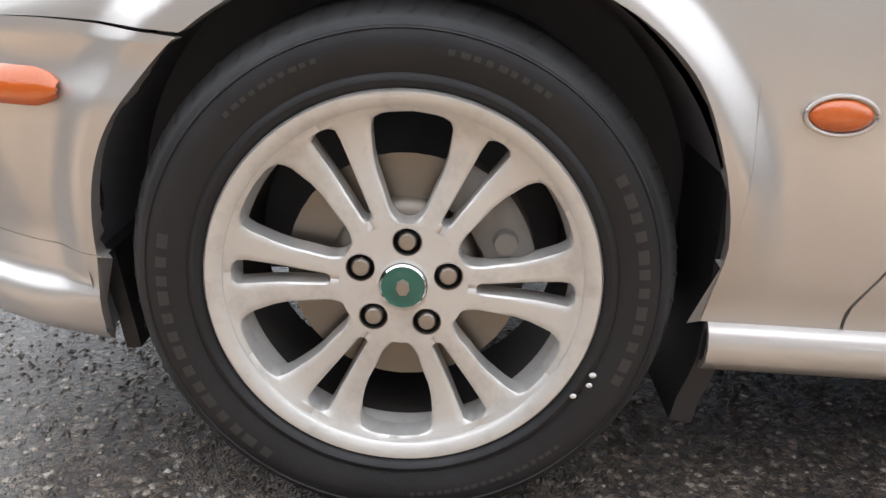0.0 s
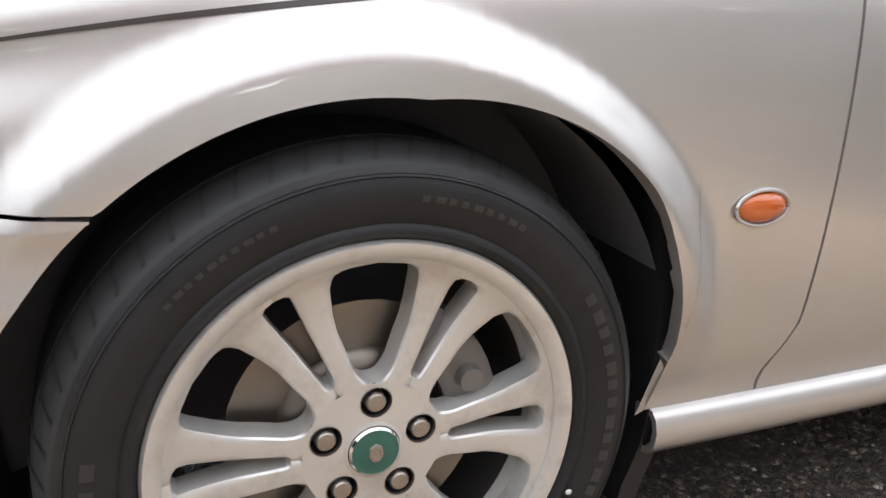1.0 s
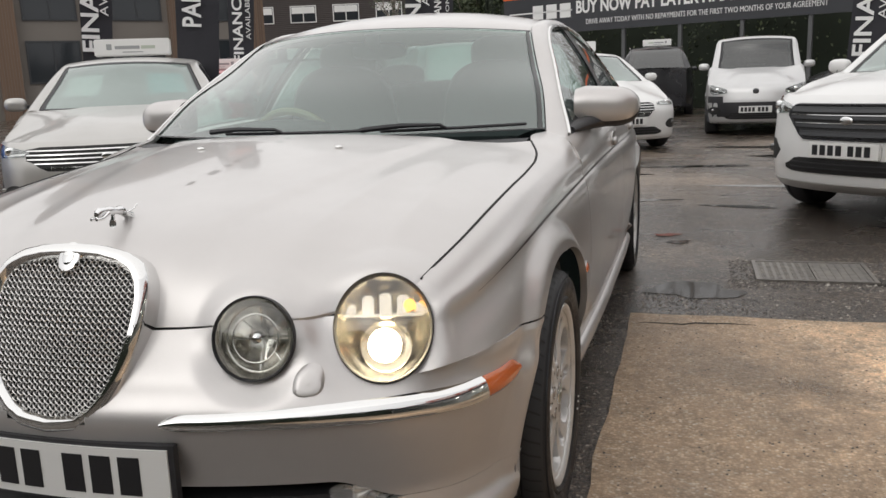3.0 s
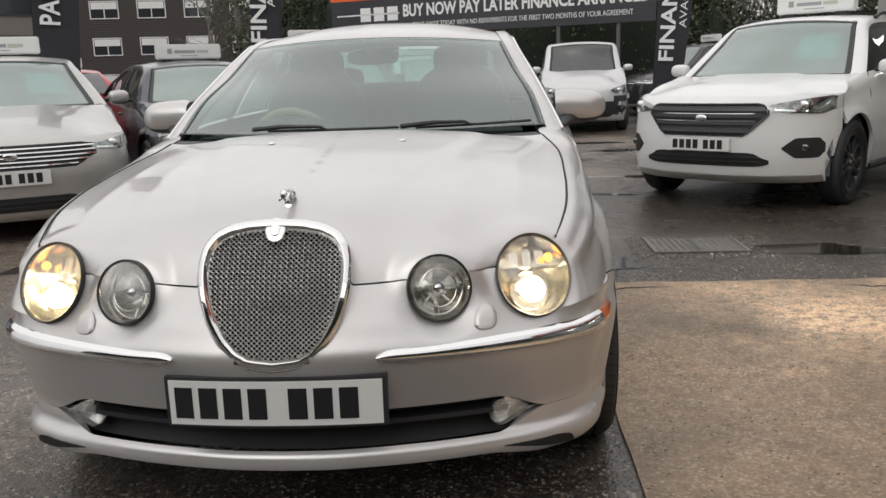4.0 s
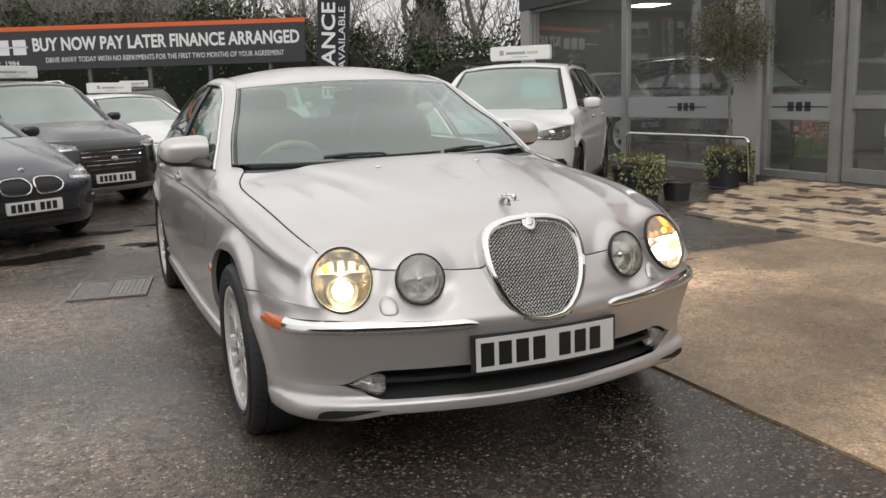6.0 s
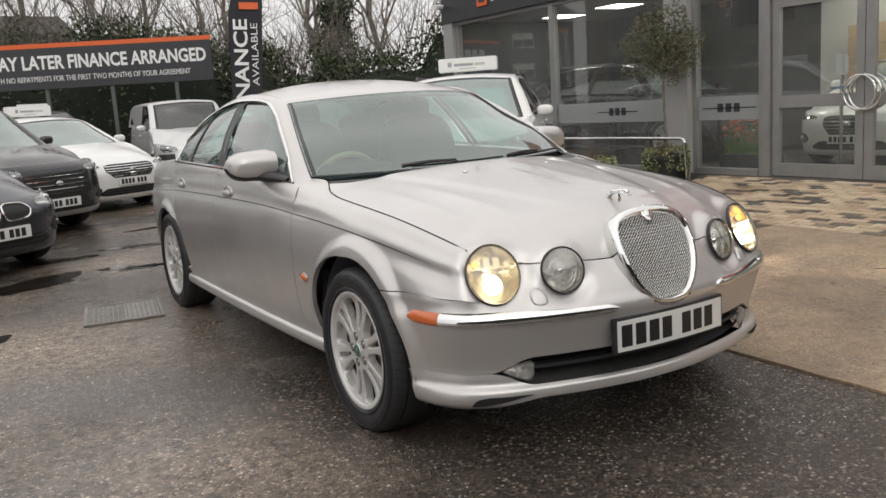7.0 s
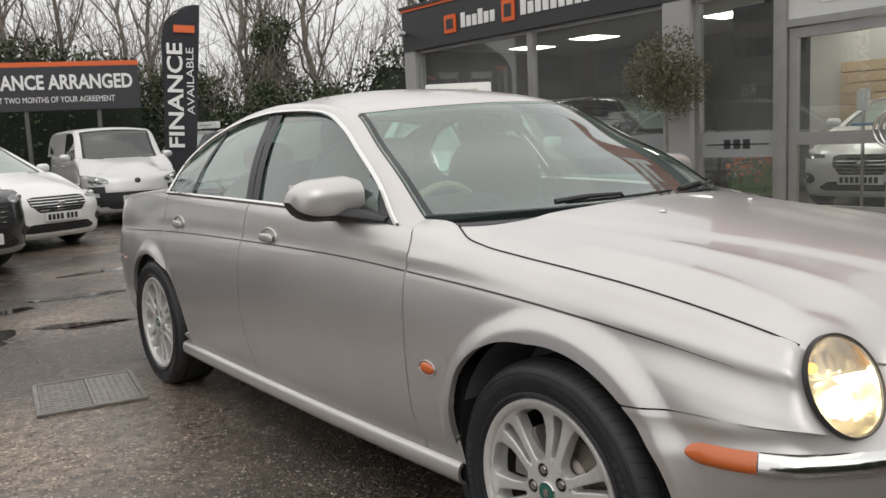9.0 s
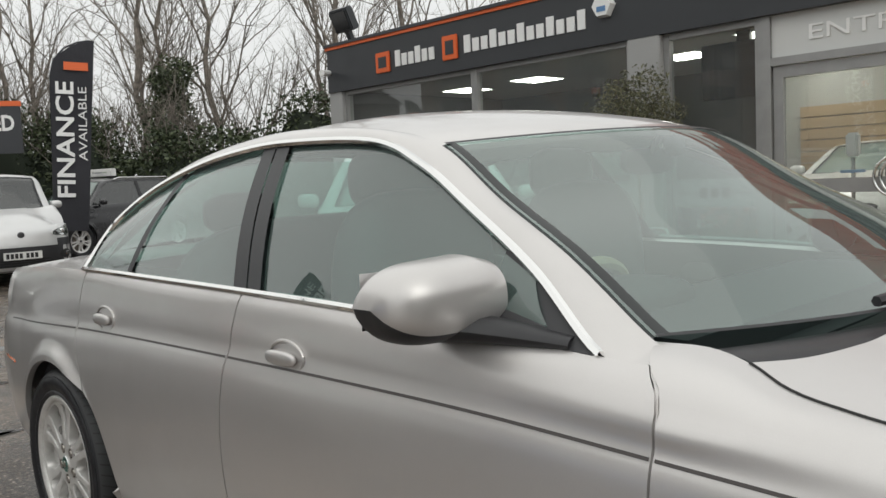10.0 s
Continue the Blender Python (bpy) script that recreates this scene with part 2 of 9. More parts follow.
def tube(name, path, radius, mat, parent=None, label="", segs=8, closed=False, flat=1.0, up=(0, 0, 1)):
    """A round or flattened bar along a path."""
    P = np.asarray(path, float)
    n = len(P)
    T = np.roll(P, -1, 0) - np.roll(P, 1, 0) if closed else np.gradient(P, axis=0)
    T /= np.linalg.norm(T, axis=1, keepdims=True) + 1e-12
    u = np.array(up, float)
    rad = np.broadcast_to(np.asarray(radius, float), (n,))
    V = []
    for p, t, r in zip(P, T, rad):
        a = np.cross(t, u)
        if np.linalg.norm(a) < 1e-4:
            a = np.cross(t, (1.0, 0.2, 0))
        a /= np.linalg.norm(a)
        b = np.cross(a, t)
        for k in range(segs):
            w = 2 * math.pi * k / segs
            V.append(p + r * (math.cos(w) * a * flat + math.sin(w) * b))
    F = [q for q in quads(n, segs, True)]
    if closed:
        F += [((n - 1) * segs + k, (n - 1) * segs + (k + 1) % segs, (k + 1) % segs, k) for k in range(segs)]
    else:
        F += [tuple(range(segs - 1, -1, -1)), tuple((n - 1) * segs + k for k in range(segs))]
    return mk(name, V, F, mat, parent, label)


def lathe_data(profile, segs=48, y=0.0):
    """Points and faces of a turned form about the X axis: profile of (x, r)."""
    V = [(x, r * math.sin(2 * math.pi * k / segs), r * math.cos(2 * math.pi * k / segs)) for x, r in profile for k in range(segs)]
    return V, quads(len(profile), segs, True)


def box_bm(bm, lo, hi, bev=0.0):
    lo, hi = Vector(lo), Vector(hi)
    r = bmesh.ops.create_cube(bm, size=1, matrix=Matrix.Translation((lo + hi) / 2) @ Matrix.Diagonal((*(hi - lo), 1)))
    if bev:
        es = list({e for v in r["verts"] for e in v.link_edges})
        bmesh.ops.bevel(bm, geom=es, offset=bev, segments=2, affect="EDGES")
    return r


def block(name, lo, hi, mat, parent=None, label="", bev=0.0):
    bm = bmesh.new()
    box_bm(bm, lo, hi, bev)
    return part(name, bm, mat, parent, label, bev > 0)


def blob(name, centre, size, mat, parent=None, label="", power=2.6, rings=14, segs=22):
    """A rounded, slightly boxy solid."""
    V = []
    sg = lambda a, p: math.copysign(abs(a) ** p, a)
    e = 2 / power
    for i in range(rings + 1):
        a = math.pi * (i / rings - 0.5)
        for k in range(segs):
            w = 2 * math.pi * k / segs
            V.append((centre[0] + size[0] * sg(math.cos(a), e) * sg(math.cos(w), e), centre[1] + size[1] * sg(math.cos(a), e) * sg(math.sin(w), e), centre[2] + size[2] * sg(math.sin(a), e)))
    return mk(name, V, quads(rings + 1, segs, True), mat, parent, label)


def words(name, text, size, m, mat, parent=None, label="", depth=0.004, width=None, align="LEFT", bold=0.0):
    """Lettering in the built-in font as a mesh, its baseline start at the pose m, scaled to a width."""
    cu = bpy.data.curves.new(name, "FONT")
    cu.body, cu.size, cu.extrude, cu.align_x = text, size, depth, align
    cu.resolution_u = 3
    cu.offset = bold * size
    tmp = bpy.data.objects.new(name, cu)
    scene.collection.objects.link(tmp)
    me = bpy.data.meshes.new_from_object(tmp.evaluated_get(bpy.context.evaluated_depsgraph_get()))
    bpy.data.objects.remove(tmp)
    bpy.data.curves.remove(cu)
    me.name = name
    co = np.array([v.co for v in me.vertices])
    if width and len(co):
        k = width / (co[:, 0].max() - co[:, 0].min())
        me.transform(Matrix.Diagonal((k, 1, 1, 1)))
    me.materials.clear()
    me.materials.append(mat)
    ob = new(name, me)
    ob.parent = parent
    ob.matrix_basis = m
    if label:
        ob["label"] = label
    return ob


def lerp(a, b, t):
    return a + (b - a) * t


def sstep(a, b, x):
    t = min(max((x - a) / (b - a), 0.0), 1.0)
    return t * t * (3 - 2 * t)

# ---------- wheels ----------


def wheel_meshes(tag, R=0.33, rim=0.232, width=0.235, pairs=6, alloy=None, detail=True):
    """Meshes of one wheel about the X axis, its face towards +X at x = 0."""
    out = {}
    w = width
    side = lambda d: d  # depth inwards from the outer bulge
    q_ = lambda f: lerp(rim, R, f)
    prof = [(-0.02, rim - 0.006), (-0.012, rim + 0.002), (-0.003, rim + 0.009), (0.0, rim + 0.013), (-0.001, rim + 0.018), (-0.004, rim + 0.021), (0.002, q_(0.36)), (0.0055, q_(0.50)), (0.0045, q_(0.62)), (0.001, q_(0.70)),
            (0.0025, q_(0.715)), (0.0015, q_(0.735)), (-0.002, q_(0.74)), (-0.006, q_(0.81)), (-0.013, q_(0.88)), (-0.022, R - 0.0075), (-0.036, R - 0.0015), (-0.055, R),
            (-0.0551, R - 0.007), (-0.063, R - 0.007), (-0.0631, R), (-w / 2 - 0.006, R + 0.001), (-w / 2 - 0.0061, R - 0.007), (-w / 2 + 0.004, R - 0.007), (-w / 2 + 0.0041, R + 0.001),
            (-w + 0.06, R), (-w + 0.03, R - 0.004), (-w + 0.01, R - 0.02), (-w, q_(0.5)), (-w + 0.015, rim)]
    segs = 96 if detail else 40
    V, F = lathe_data([(x, r) for x, r in prof], segs)
    # flat where it stands, and shoulder sipes
    V = [(x, y, max(z, -R + 0.006)) for x, y, z in V]
    out["tyre"] = (V, F, ([M_TYRE, M_TREAD], [1 if 13 <= i // segs <= 25 else 0 for i in range(len(F))]))
    if detail:
        V, F = [], []
        for k in range(60):
            a = 2 * math.pi * k / 60
            pts = [(-0.0115, lerp(rim, R, 0.865), 0.0), (-0.0135, lerp(rim, R, 0.885), 0.004), (-0.022, R - 0.0075, 0.014), (-0.036, R - 0.0015, 0.028), (-0.053, R + 0.0005, 0.05)]
            b = len(V)
            for x, r, da in pts:
                for s in (-0.0075, 0.0075):
                    V.append((x + 0.0014, (r + 0.0012) * math.sin(a + da + s), (r + 0.0012) * math.cos(a + da + s)))
            F += quads(5, 2, base=b)
        out["sipes"] = (V, F, M_GAP)
        # raised marks on the sidewall, as plain bars
        V, F = [], []
        for a0, a1, n, r0, r1 in ((3.75, 4.95, 14, 0.44, 0.57), (1.0, 2.0, 12, 0.44, 0.57), (5.5, 5.95, 10, 0.47, 0.53), (2.35, 3.1, 18, 0.47, 0.53), (0.15, 0.6, 9, 0.47, 0.54)):
            for i in range(n):
                g0, g1 = lerp(a0, a1, i / n), lerp(a0, a1, (i + 0.55 + 0.2 * (i % 3 == 1)) / n)
                b = len(V)
                for f in (r0, lerp(r0, r1, 0.5), r1):
                    xx = float(np.interp(f, (0.36, 0.5, 0.62, 0.7), (0.002, 0.0055, 0.0045, 0.001))) + 0.0009
                    for g_ in (g0, lerp(g0, g1, 0.5), g1):
                        V.append((xx, q_(f) * math.sin(g_), q_(f) * math.cos(g_)))
                F += quads(3, 3, base=b)
        out["print"] = (V, F, M_TYRE_MARK)
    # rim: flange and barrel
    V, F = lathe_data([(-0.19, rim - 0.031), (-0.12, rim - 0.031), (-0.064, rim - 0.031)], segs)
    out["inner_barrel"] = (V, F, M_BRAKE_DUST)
    prof = [(-0.066, rim - 0.031), (-0.06, rim - 0.03), (-0.045, rim - 0.022), (-0.022, rim - 0.019), (-0.012, rim - 0.018), (-0.006, rim - 0.012), (-0.004, rim - 0.003), (-0.004, rim), (-0.008, rim + 0.003), (-0.02, rim + 0.003)]
    V, F = lathe_data(prof, segs)
    out["barrel"] = (V, F, alloy)
    # spokes and hub as one cast face
    r1 = rim - 0.017
    k = r1 / 0.215
    lin = lambda *kn: (lambda r: float(np.interp(r, [a * k for a, _ in kn], [b_ for _, b_ in kn])))
    big = lin((0.076, 0), (0.0765, 3.5), (0.079, 7.0), (0.083, 9.6), (0.089, 11.8), (0.097, 13.2), (0.14, 15.6), (0.16, 15.4), (0.188, 14.2), (0.197, 13.3), (0.2025, 12.2), (0.206, 9.5), (0.2075, 6.0), (0.208, 0), (0.215, 0))
    slot = lin((0.076, 0), (0.087, 0), (0.0875, 1.5), (0.0895, 2.8), (0.093, 3.7), (0.12, 4.0), (0.19, 4.6), (0.199, 4.4), (0.203, 3.0), (0.2045, 1.6), (0.205, 0), (0.215, 0))
    depth = spl((0.07 * k, -0.020), (0.1 * k, -0.022), (0.15 * k, -0.026), (0.19 * k, -0.024), (0.215 * k, -0.015))
    step = 360 / pairs
    rs = [0.076, 0.0765, 0.079, 0.083, 0.087, 0.0875, 0.0895, 0.093, 0.097, 0.104, 0.12, 0.14, 0.16, 0.188, 0.197, 0.199, 0.2025, 0.203, 0.2045, 0.205, 0.206, 0.2075, 0.208, 0.215]
    kk = 30.0 / (step / 2)
    V, F = [], []
    for p in range(1 if detail else pairs):
        for s in (1, -1):
            if detail:
                V, F = [], []
            base = len(V)
            for r in rs:
                r *= k
                a0, a1 = big(r) / kk, (30 - slot(r)) / kk
                x = depth(r)
                mid = [(a0, x - 0.034), (a0, x - 0.0025), (lerp(a0, a1, 0.09), x - 0.0002), (lerp(a0, a1, 0.25), x + 0.0002), (lerp(a0, a1, 0.5), x + 0.0003), (lerp(a0, a1, 0.75), x + 0.0002), (lerp(a0, a1, 0.91), x - 0.0002), (a1, x - 0.0025), (a1, x - 0.034)]
                for a, xx in mid:
                    w_ = math.radians(p * step + s * a)
                    V.append((xx, r * math.sin(w_), r * math.cos(w_)))
            q = quads(len(rs), 9, base=base)
            F += q if s > 0 else [f[::-1] for f in q]
            if detail:
                out["spoke_left" if s > 0 else "spoke_right"] = (V, F, alloy)
    if detail:
        V, F = [], []
    b = len(V)
    if detail:
        # bolt holes go through the cast face
        fr, fs = np.linspace(0.0765, 0.033, 18) * k, 150
        fx = np.interp(fr, [0.033 * k, 0.05 * k, 0.0765 * k], [-0.018, -0.0195, -0.02])
        fv = np.array([(x, r * math.sin(2 * math.pi * j / fs), r * math.cos(2 * math.pi * j / fs)) for x, r in zip(fx, fr) for j in range(fs)])
        holes = [np.array((0.0515 * 1.08 * math.sin(radians(72 * i + 2)), 0.0515 * 1.08 * math.cos(radians(72 * i + 2)))) for i in range(5)]
        gap_ = lambda q: min(np.linalg.norm(q - h) for h in holes)
        keep, rim_v = [], set()
        for f in quads(18, fs, True):
            if gap_(fv[list(f), 1:].mean(0)) < 0.0172:
                rim_v |= set(f)
            else:
                keep.append(f)
        for i in rim_v:
            h = min(holes, key=lambda q: np.linalg.norm(fv[i, 1:] - q))
            d = fv[i, 1:] - h
            fv[i, 1:] = h + d / (np.linalg.norm(d) + 1e-9) * 0.0175
        V, F = [tuple(v) for v in fv], [f[::-1] for f in keep]
        b = len(V)
        hub = [(-0.018, 0.033 * k), (-0.0165, 0.029 * k), (-0.03, 0.0285 * k), (-0.03, 0.001)]
    else:
        hub = [(-0.02, 0.0765 * k), (-0.0195, 0.05 * k), (-0.018, 0.033 * k), (-0.0165, 0.029 * k), (-0.03, 0.0285 * k), (-0.03, 0.001)]
    hv, hf = lathe_data(hub, 48)
    V += hv
    F += [tuple(i + b for i in f) for f in hf]
    out["face"] = (V, F, alloy)
    # centre cap
    cap = [(-0.019, 0.0285 * k), (-0.014, 0.028 * k), (-0.012, 0.026 * k), (-0.0125, 0.0245 * k), (-0.011, 0.018 * k), (-0.0105, 0.0005)]
    cv, cf = lathe_data(cap, 32)
    out["cap"] = (cv, cf, ([M_CHROME_WORN, M_GREEN if detail else M_BLACK], [0] * 64 + [1] * (len(cf) - 64)))
    # nut in its pocket; the pocket walls are coloured dark as its shadow
    nut = [(-0.0192, 0.0180 * k), (-0.0186, 0.0170 * k), (-0.022, 0.0163 * k), (-0.038, 0.0158 * k), (-0.038, 0.0118 * k), (-0.0195, 0.0112 * k), (-0.017, 0.0092 * k), (-0.0165, 0.0003)]
    nv, nf = lathe_data(nut, 18)
    out["nut"] = (nv, nf, ([M_GAP, M_NUT], [1] * 36 + [0] * 36 + [1] * (len(nf) - 72)))
    if detail:
        ev, ef = lathe_data([(-0.0112, 0.0105), (-0.0085, 0.0095), (-0.0080, 0.006), (-0.0088, 0.0045), (-0.0082, 0.0004)], 7)
        out["emblem"] = ([(x, y * 0.85, z * 1.1) for x, y, z in ev], ef, M_NUT)
    disc = [(-0.075, 0.15), (-0.075, 0.095), (-0.068, 0.09), (-0.06, 0.075), (-0.06, 0.001)]
    dv, df = lathe_data(disc, 40)
    out["disc"] = (dv, df, M_DISC)
    meshes = {}
    for name, (v, f, m) in out.items():
        ob = mk(tag + name, v, f, m)
        meshes[name] = ob.data
        bpy.data.objects.remove(ob)
    return meshes


def add_wheel(car, meshes, x, y, z, turn=0.0, spin=0.0, detail=True, k=1.0, caliper=1):
    """One wheel under a car; its face looks along the sign of x."""
    s = 1 if x > 0 else -1
    m = pose(x, y, z, 0, 0, (0 if s > 0 else 180) + turn)
    rim = share("wheel", meshes["face"], car, m @ pose(0, 0, 0, spin, 0, 0))
    share("tyre", meshes["tyre"], rim, pose(0, 0, 0, -spin, 0, 0))
    if "print" in meshes:
        pr_ = share("sidewall_lettering", meshes["print"], rim, pose(0, 0, 0, -spin, 0, 0))
        pr_["kind"] = "stuff"
        sp_ = share("tyre_tread", meshes["sipes"], rim, pose(0, 0, 0, -spin, 0, 0))
        sp_["kind"] = "stuff"
        share("cap_emblem", meshes["emblem"], rim, pose(0, 0, 0, -spin, 0, 0))
    if "spoke_left" in meshes:
        for i in range(6):
            for nm in ("spoke_left", "spoke_right"):
                share("spoke", meshes[nm], rim, pose(0, 0, 0, -60 * i, 0, 0))
    share("rim_barrel", meshes["barrel"], rim)
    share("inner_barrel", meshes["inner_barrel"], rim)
    share("centre_cap", meshes["cap"], rim)
    for i in range(5):
        a = math.radians(72 * i + 2)
        share("wheel_nut", meshes["nut"], rim, Matrix.Translation((0, 0.0515 * k * math.sin(a), 0.0515 * k * math.cos(a))))
    share("brake_disc", meshes["disc"], rim)
    if detail:
        bm = bmesh.new()
        n = 9
        ring = []
        for i in range(n):
            a = radians(28 + 62 * i / (n - 1)) * caliper
            ring.append([bm.verts.new((xx, r * math.sin(a), r * math.cos(a))) for xx, r in ((-0.055, 0.1), (-0.048, 0.11), (-0.047, 0.15), (-0.056, 0.163), (-0.1, 0.165), (-0.1, 0.1))])
        for i in range(n - 1):
            for j in range(6):
                bm.faces.new((ring[i][j], ring[i][(j + 1) % 6], ring[i + 1][(j + 1) % 6], ring[i + 1][j]))
        bm.faces.new(ring[0])
        bm.faces.new(ring[-1][::-1])
        for i, d in ((2, 0.0), (5, 0.0)):
            a = radians(28 + 62 * i / (n - 1)) * caliper
            bmesh.ops.create_cone(bm, cap_ends=True, segments=12, radius1=0.017, radius2=0.014, depth=0.02, matrix=Matrix.Translation((-0.044, 0.132 * math.sin(a), 0.132 * math.cos(a))) @ pose(0, 0, 0, 0, 90, 0))
        c = part("brake_caliper", bm, M_CALIPER, rim, "grey cast brake caliper", True)
        c.matrix_basis = pose(0, 0, 0, -spin, 0, 0)
    return rim


# ---------- the silver saloon: curves of the body (half, x > 0), front towards -y ----------
J_W = spl((-0.66, 0.728), (-0.60, 0.775), (-0.55, 0.803), (-0.48, 0.824), (-0.40, 0.840), (-0.32, 0.848), (-0.2, 0.856), (0, 0.864), (0.3, 0.881), (0.57, 0.892), (1.0, 0.903), (1.7, 0.908), (2.4, 0.905), (2.9, 0.893), (3.3, 0.868), (3.6, 0.83), (3.85, 0.76), (4.0, 0.66))
J_COACH = spl((-0.66, 0.695, 0.674), (-0.6, 0.732, 0.692), (-0.5, 0.772, 0.713), (-0.35, 0.808, 0.744), (-0.2, 0.827, 0.766), (0, 0.841, 0.788), (0.25, 0.857, 0.809), (0.55, 0.869, 0.825), (0.9, 0.881, 0.841), (1.3, 0.884, 0.8435), (1.78, 0.886, 0.840), (2.54, 0.880, 0.825), (3.32, 0.844, 0.788), (3.8, 0.755, 0.765), (4.0, 0.638, 0.758))
J_ZS = lambda y: J_COACH(y)[1] + 0.002
J_SHUT = spl((-0.66, 0.645, 0.728), (-0.60, 0.675, 0.749), (-0.5, 0.706, 0.784), (-0.4, 0.728, 0.811), (-0.2, 0.748, 0.848), (0, 0.757, 0.872), (0.2, 0.764, 0.892), (0.35, 0.760, 0.908), (0.45, 0.742, 0.925), (0.51, 0.718, 0.946), (0.575, 0.705, 0.960), (0.66, 0.735, 0.967))
J_SHOULDER = spl((-0.66, 0.677, 0.708), (-0.60, 0.711, 0.727), (-0.5, 0.746, 0.755), (-0.4, 0.770, 0.780), (-0.2, 0.796, 0.815), (0, 0.809, 0.839), (0.2, 0.823, 0.861), (0.45, 0.841, 0.882), (0.575, 0.848, 0.890), (0.66, 0.850, 0.896))
J_BELT = spl((0.575, 0.800, 0.943), (0.66, 0.806, 0.947), (0.72, 0.811, 0.951), (1.0, 0.834, 0.970), (1.3, 0.845, 0.983), (1.66, 0.848, 0.991), (2.2, 0.846, 0.998), (2.66, 0.842, 1.002), (2.95, 0.835, 0.998), (3.3, 0.805, 0.984), (3.7, 0.74, 0.955), (4.0, 0.62, 0.92))
J_Z0 = 0.284
ARCH_F, ARCH_R = (0.0, 0.334, 0.384), (2.905, 0.325, 0.366)


def j_flare(y, z):
    f = 0.0
    for (yc, zc, R), amp in ((ARCH_F, 0.027), (ARCH_R, 0.020)):
        r = math.hypot(y - yc, z - zc)
        f += amp * (1 - sstep(R + 0.014, R + 0.072, r)) * (sstep(0.22, 0.36, z) if y < yc == 0 else sstep(0.28, 0.50, z))
    return f


def j_section(y, wing):
    W, zs = J_W(y), J_ZS(y)
    if wing:
        (xm, zm), (xt, zt) = J_SHOULDER(y), J_SHUT(y)
    else:
        xt, zt = J_BELT(y)
        xm, zm = max(min(W - 0.036, J_COACH(y)[0] - 0.012), xt + 0.004), lerp(zs, zt, 0.52)
    wk = lerp(0.52, 0.34, sstep(0.25, 0.52, y)) if wing else 0.52
    st = 0.0035 * (sstep(-0.5, 0.2, y) if wing else 1.0)
    x_sw = J_COACH(y)[0]
    return spl((0, W - 0.040, J_Z0 - 0.005), (0.06, W - 0.037, J_Z0 + 0.02), (0.14, W - 0.024, J_Z0 + 0.065), (0.24, W - 0.011, 0.43), (0.42, W, min(0.58, zs - 0.12)), (0.62, lerp(W, x_sw, 0.30), zs - 0.075), (0.74, x_sw + st, zs - 0.012), (0.77, x_sw - st, zs + 0.004), (0.90, xm, zm), (0.96, lerp(xm, xt, wk), lerp(zm, zt, 0.74)), (1, xt, zt))


def j_side(y, v, wing, flare=True):
    x, z = j_section(y, wing)(v)
    return np.array((x + (j_flare(y, z) if flare else 0), y, z))


def v_at_z(sec, z):
    a, b = 0.0, 0.9
    for _ in range(24):
        m = (a + b) / 2
        if sec(m)[1] < z:
            a = m
        else:
            b = m
    return a


def arch_z(y, base):
    z = base
    for yc, zc, R in (ARCH_F, ARCH_R):
        if abs(y - yc) < R:
            z = max(z, zc + math.sqrt(R * R - (y - yc) ** 2) + (arch_skew(y) if yc == 0 else 0))
    return z


def arch_skew(y):
    """The front opening is flatter ahead of the wheel and squarer behind it."""
    return (-0.016 + 0.17 * max(0.0, y - 0.05)) * (1 - sstep(0.30, 0.384, abs(y)))


def columns(y0, y1, n):
    ys = list(np.linspace(y0, y1, n))
    for yc, zc, R in (ARCH_F, ARCH_R):
        for a in np.linspace(0, math.pi, 41):
            y = yc + R * math.cos(a)
            if y0 < y < y1:
                ys += [y]
        for s in (-1, 1):
            y = yc + s * R
            if y0 < y < y1:
                ys += [y - s * 0.0004, y + s * 0.0004]
    return sorted(set(ys))


def side_panel(name, y0, y1, wing, mat, car, s, low=None, n=14, rows=30, label=""):
    """A wing, door or quarter panel between two cuts along the car; y0, y1 may be functions of height."""
    f0 = y0 if callable(y0) else (lambda z, c=y0: c)
    f1 = y1 if callable(y1) else (lambda z, c=y1: c)
    a, b = f0(0.8), f1(0.8)
    P = []
    for y in columns(a, b, n):
        sec = j_section(y, wing)
        base = low(y) if low else J_Z0
        v0 = v_at_z(sec, arch_z(y, base))
        v1 = v_at_z(sec, 0.725)
        col = []
        for i in range(rows):
            # the rows above the arches run level
            t = i / (rows - 1)
            v = lerp(v0, v1, t / 0.55) if t < 0.55 else lerp(v1, 1.0, (t - 0.55) / 0.45)
            z = sec(v)[1]
            # slant the end cuts
            u = (y - a) / (b - a)
            for _ in range(4):
                yy = y + (f0(z) - a) * max(0, 1 - u * 4) + (f1(z) - b) * max(0, 1 - (1 - u) * 4)
                p = j_side(yy, v, wing)
                z = p[2]
            col.append((s * p[0], p[1], p[2]))
        P.append(col)
    return sheet(name, P, mat, car, label, 0.02, out=(s * 9, (a + b) / 2, 0.7))


J_EDGE = spl((-0.68, 0.69), (-0.66, 0.662), (-0.63, 0.636), (-0.60, 0.626), (-0.55, 0.620), (-0.48, 0.617), (-0.40, 0.618), (-0.32, 0.614), (-0.25, 0.610), (-0.2, 0.606))


def j_bumper_edge(y):
    """Height of the joint between wing and bumper."""
    return J_EDGE(y)


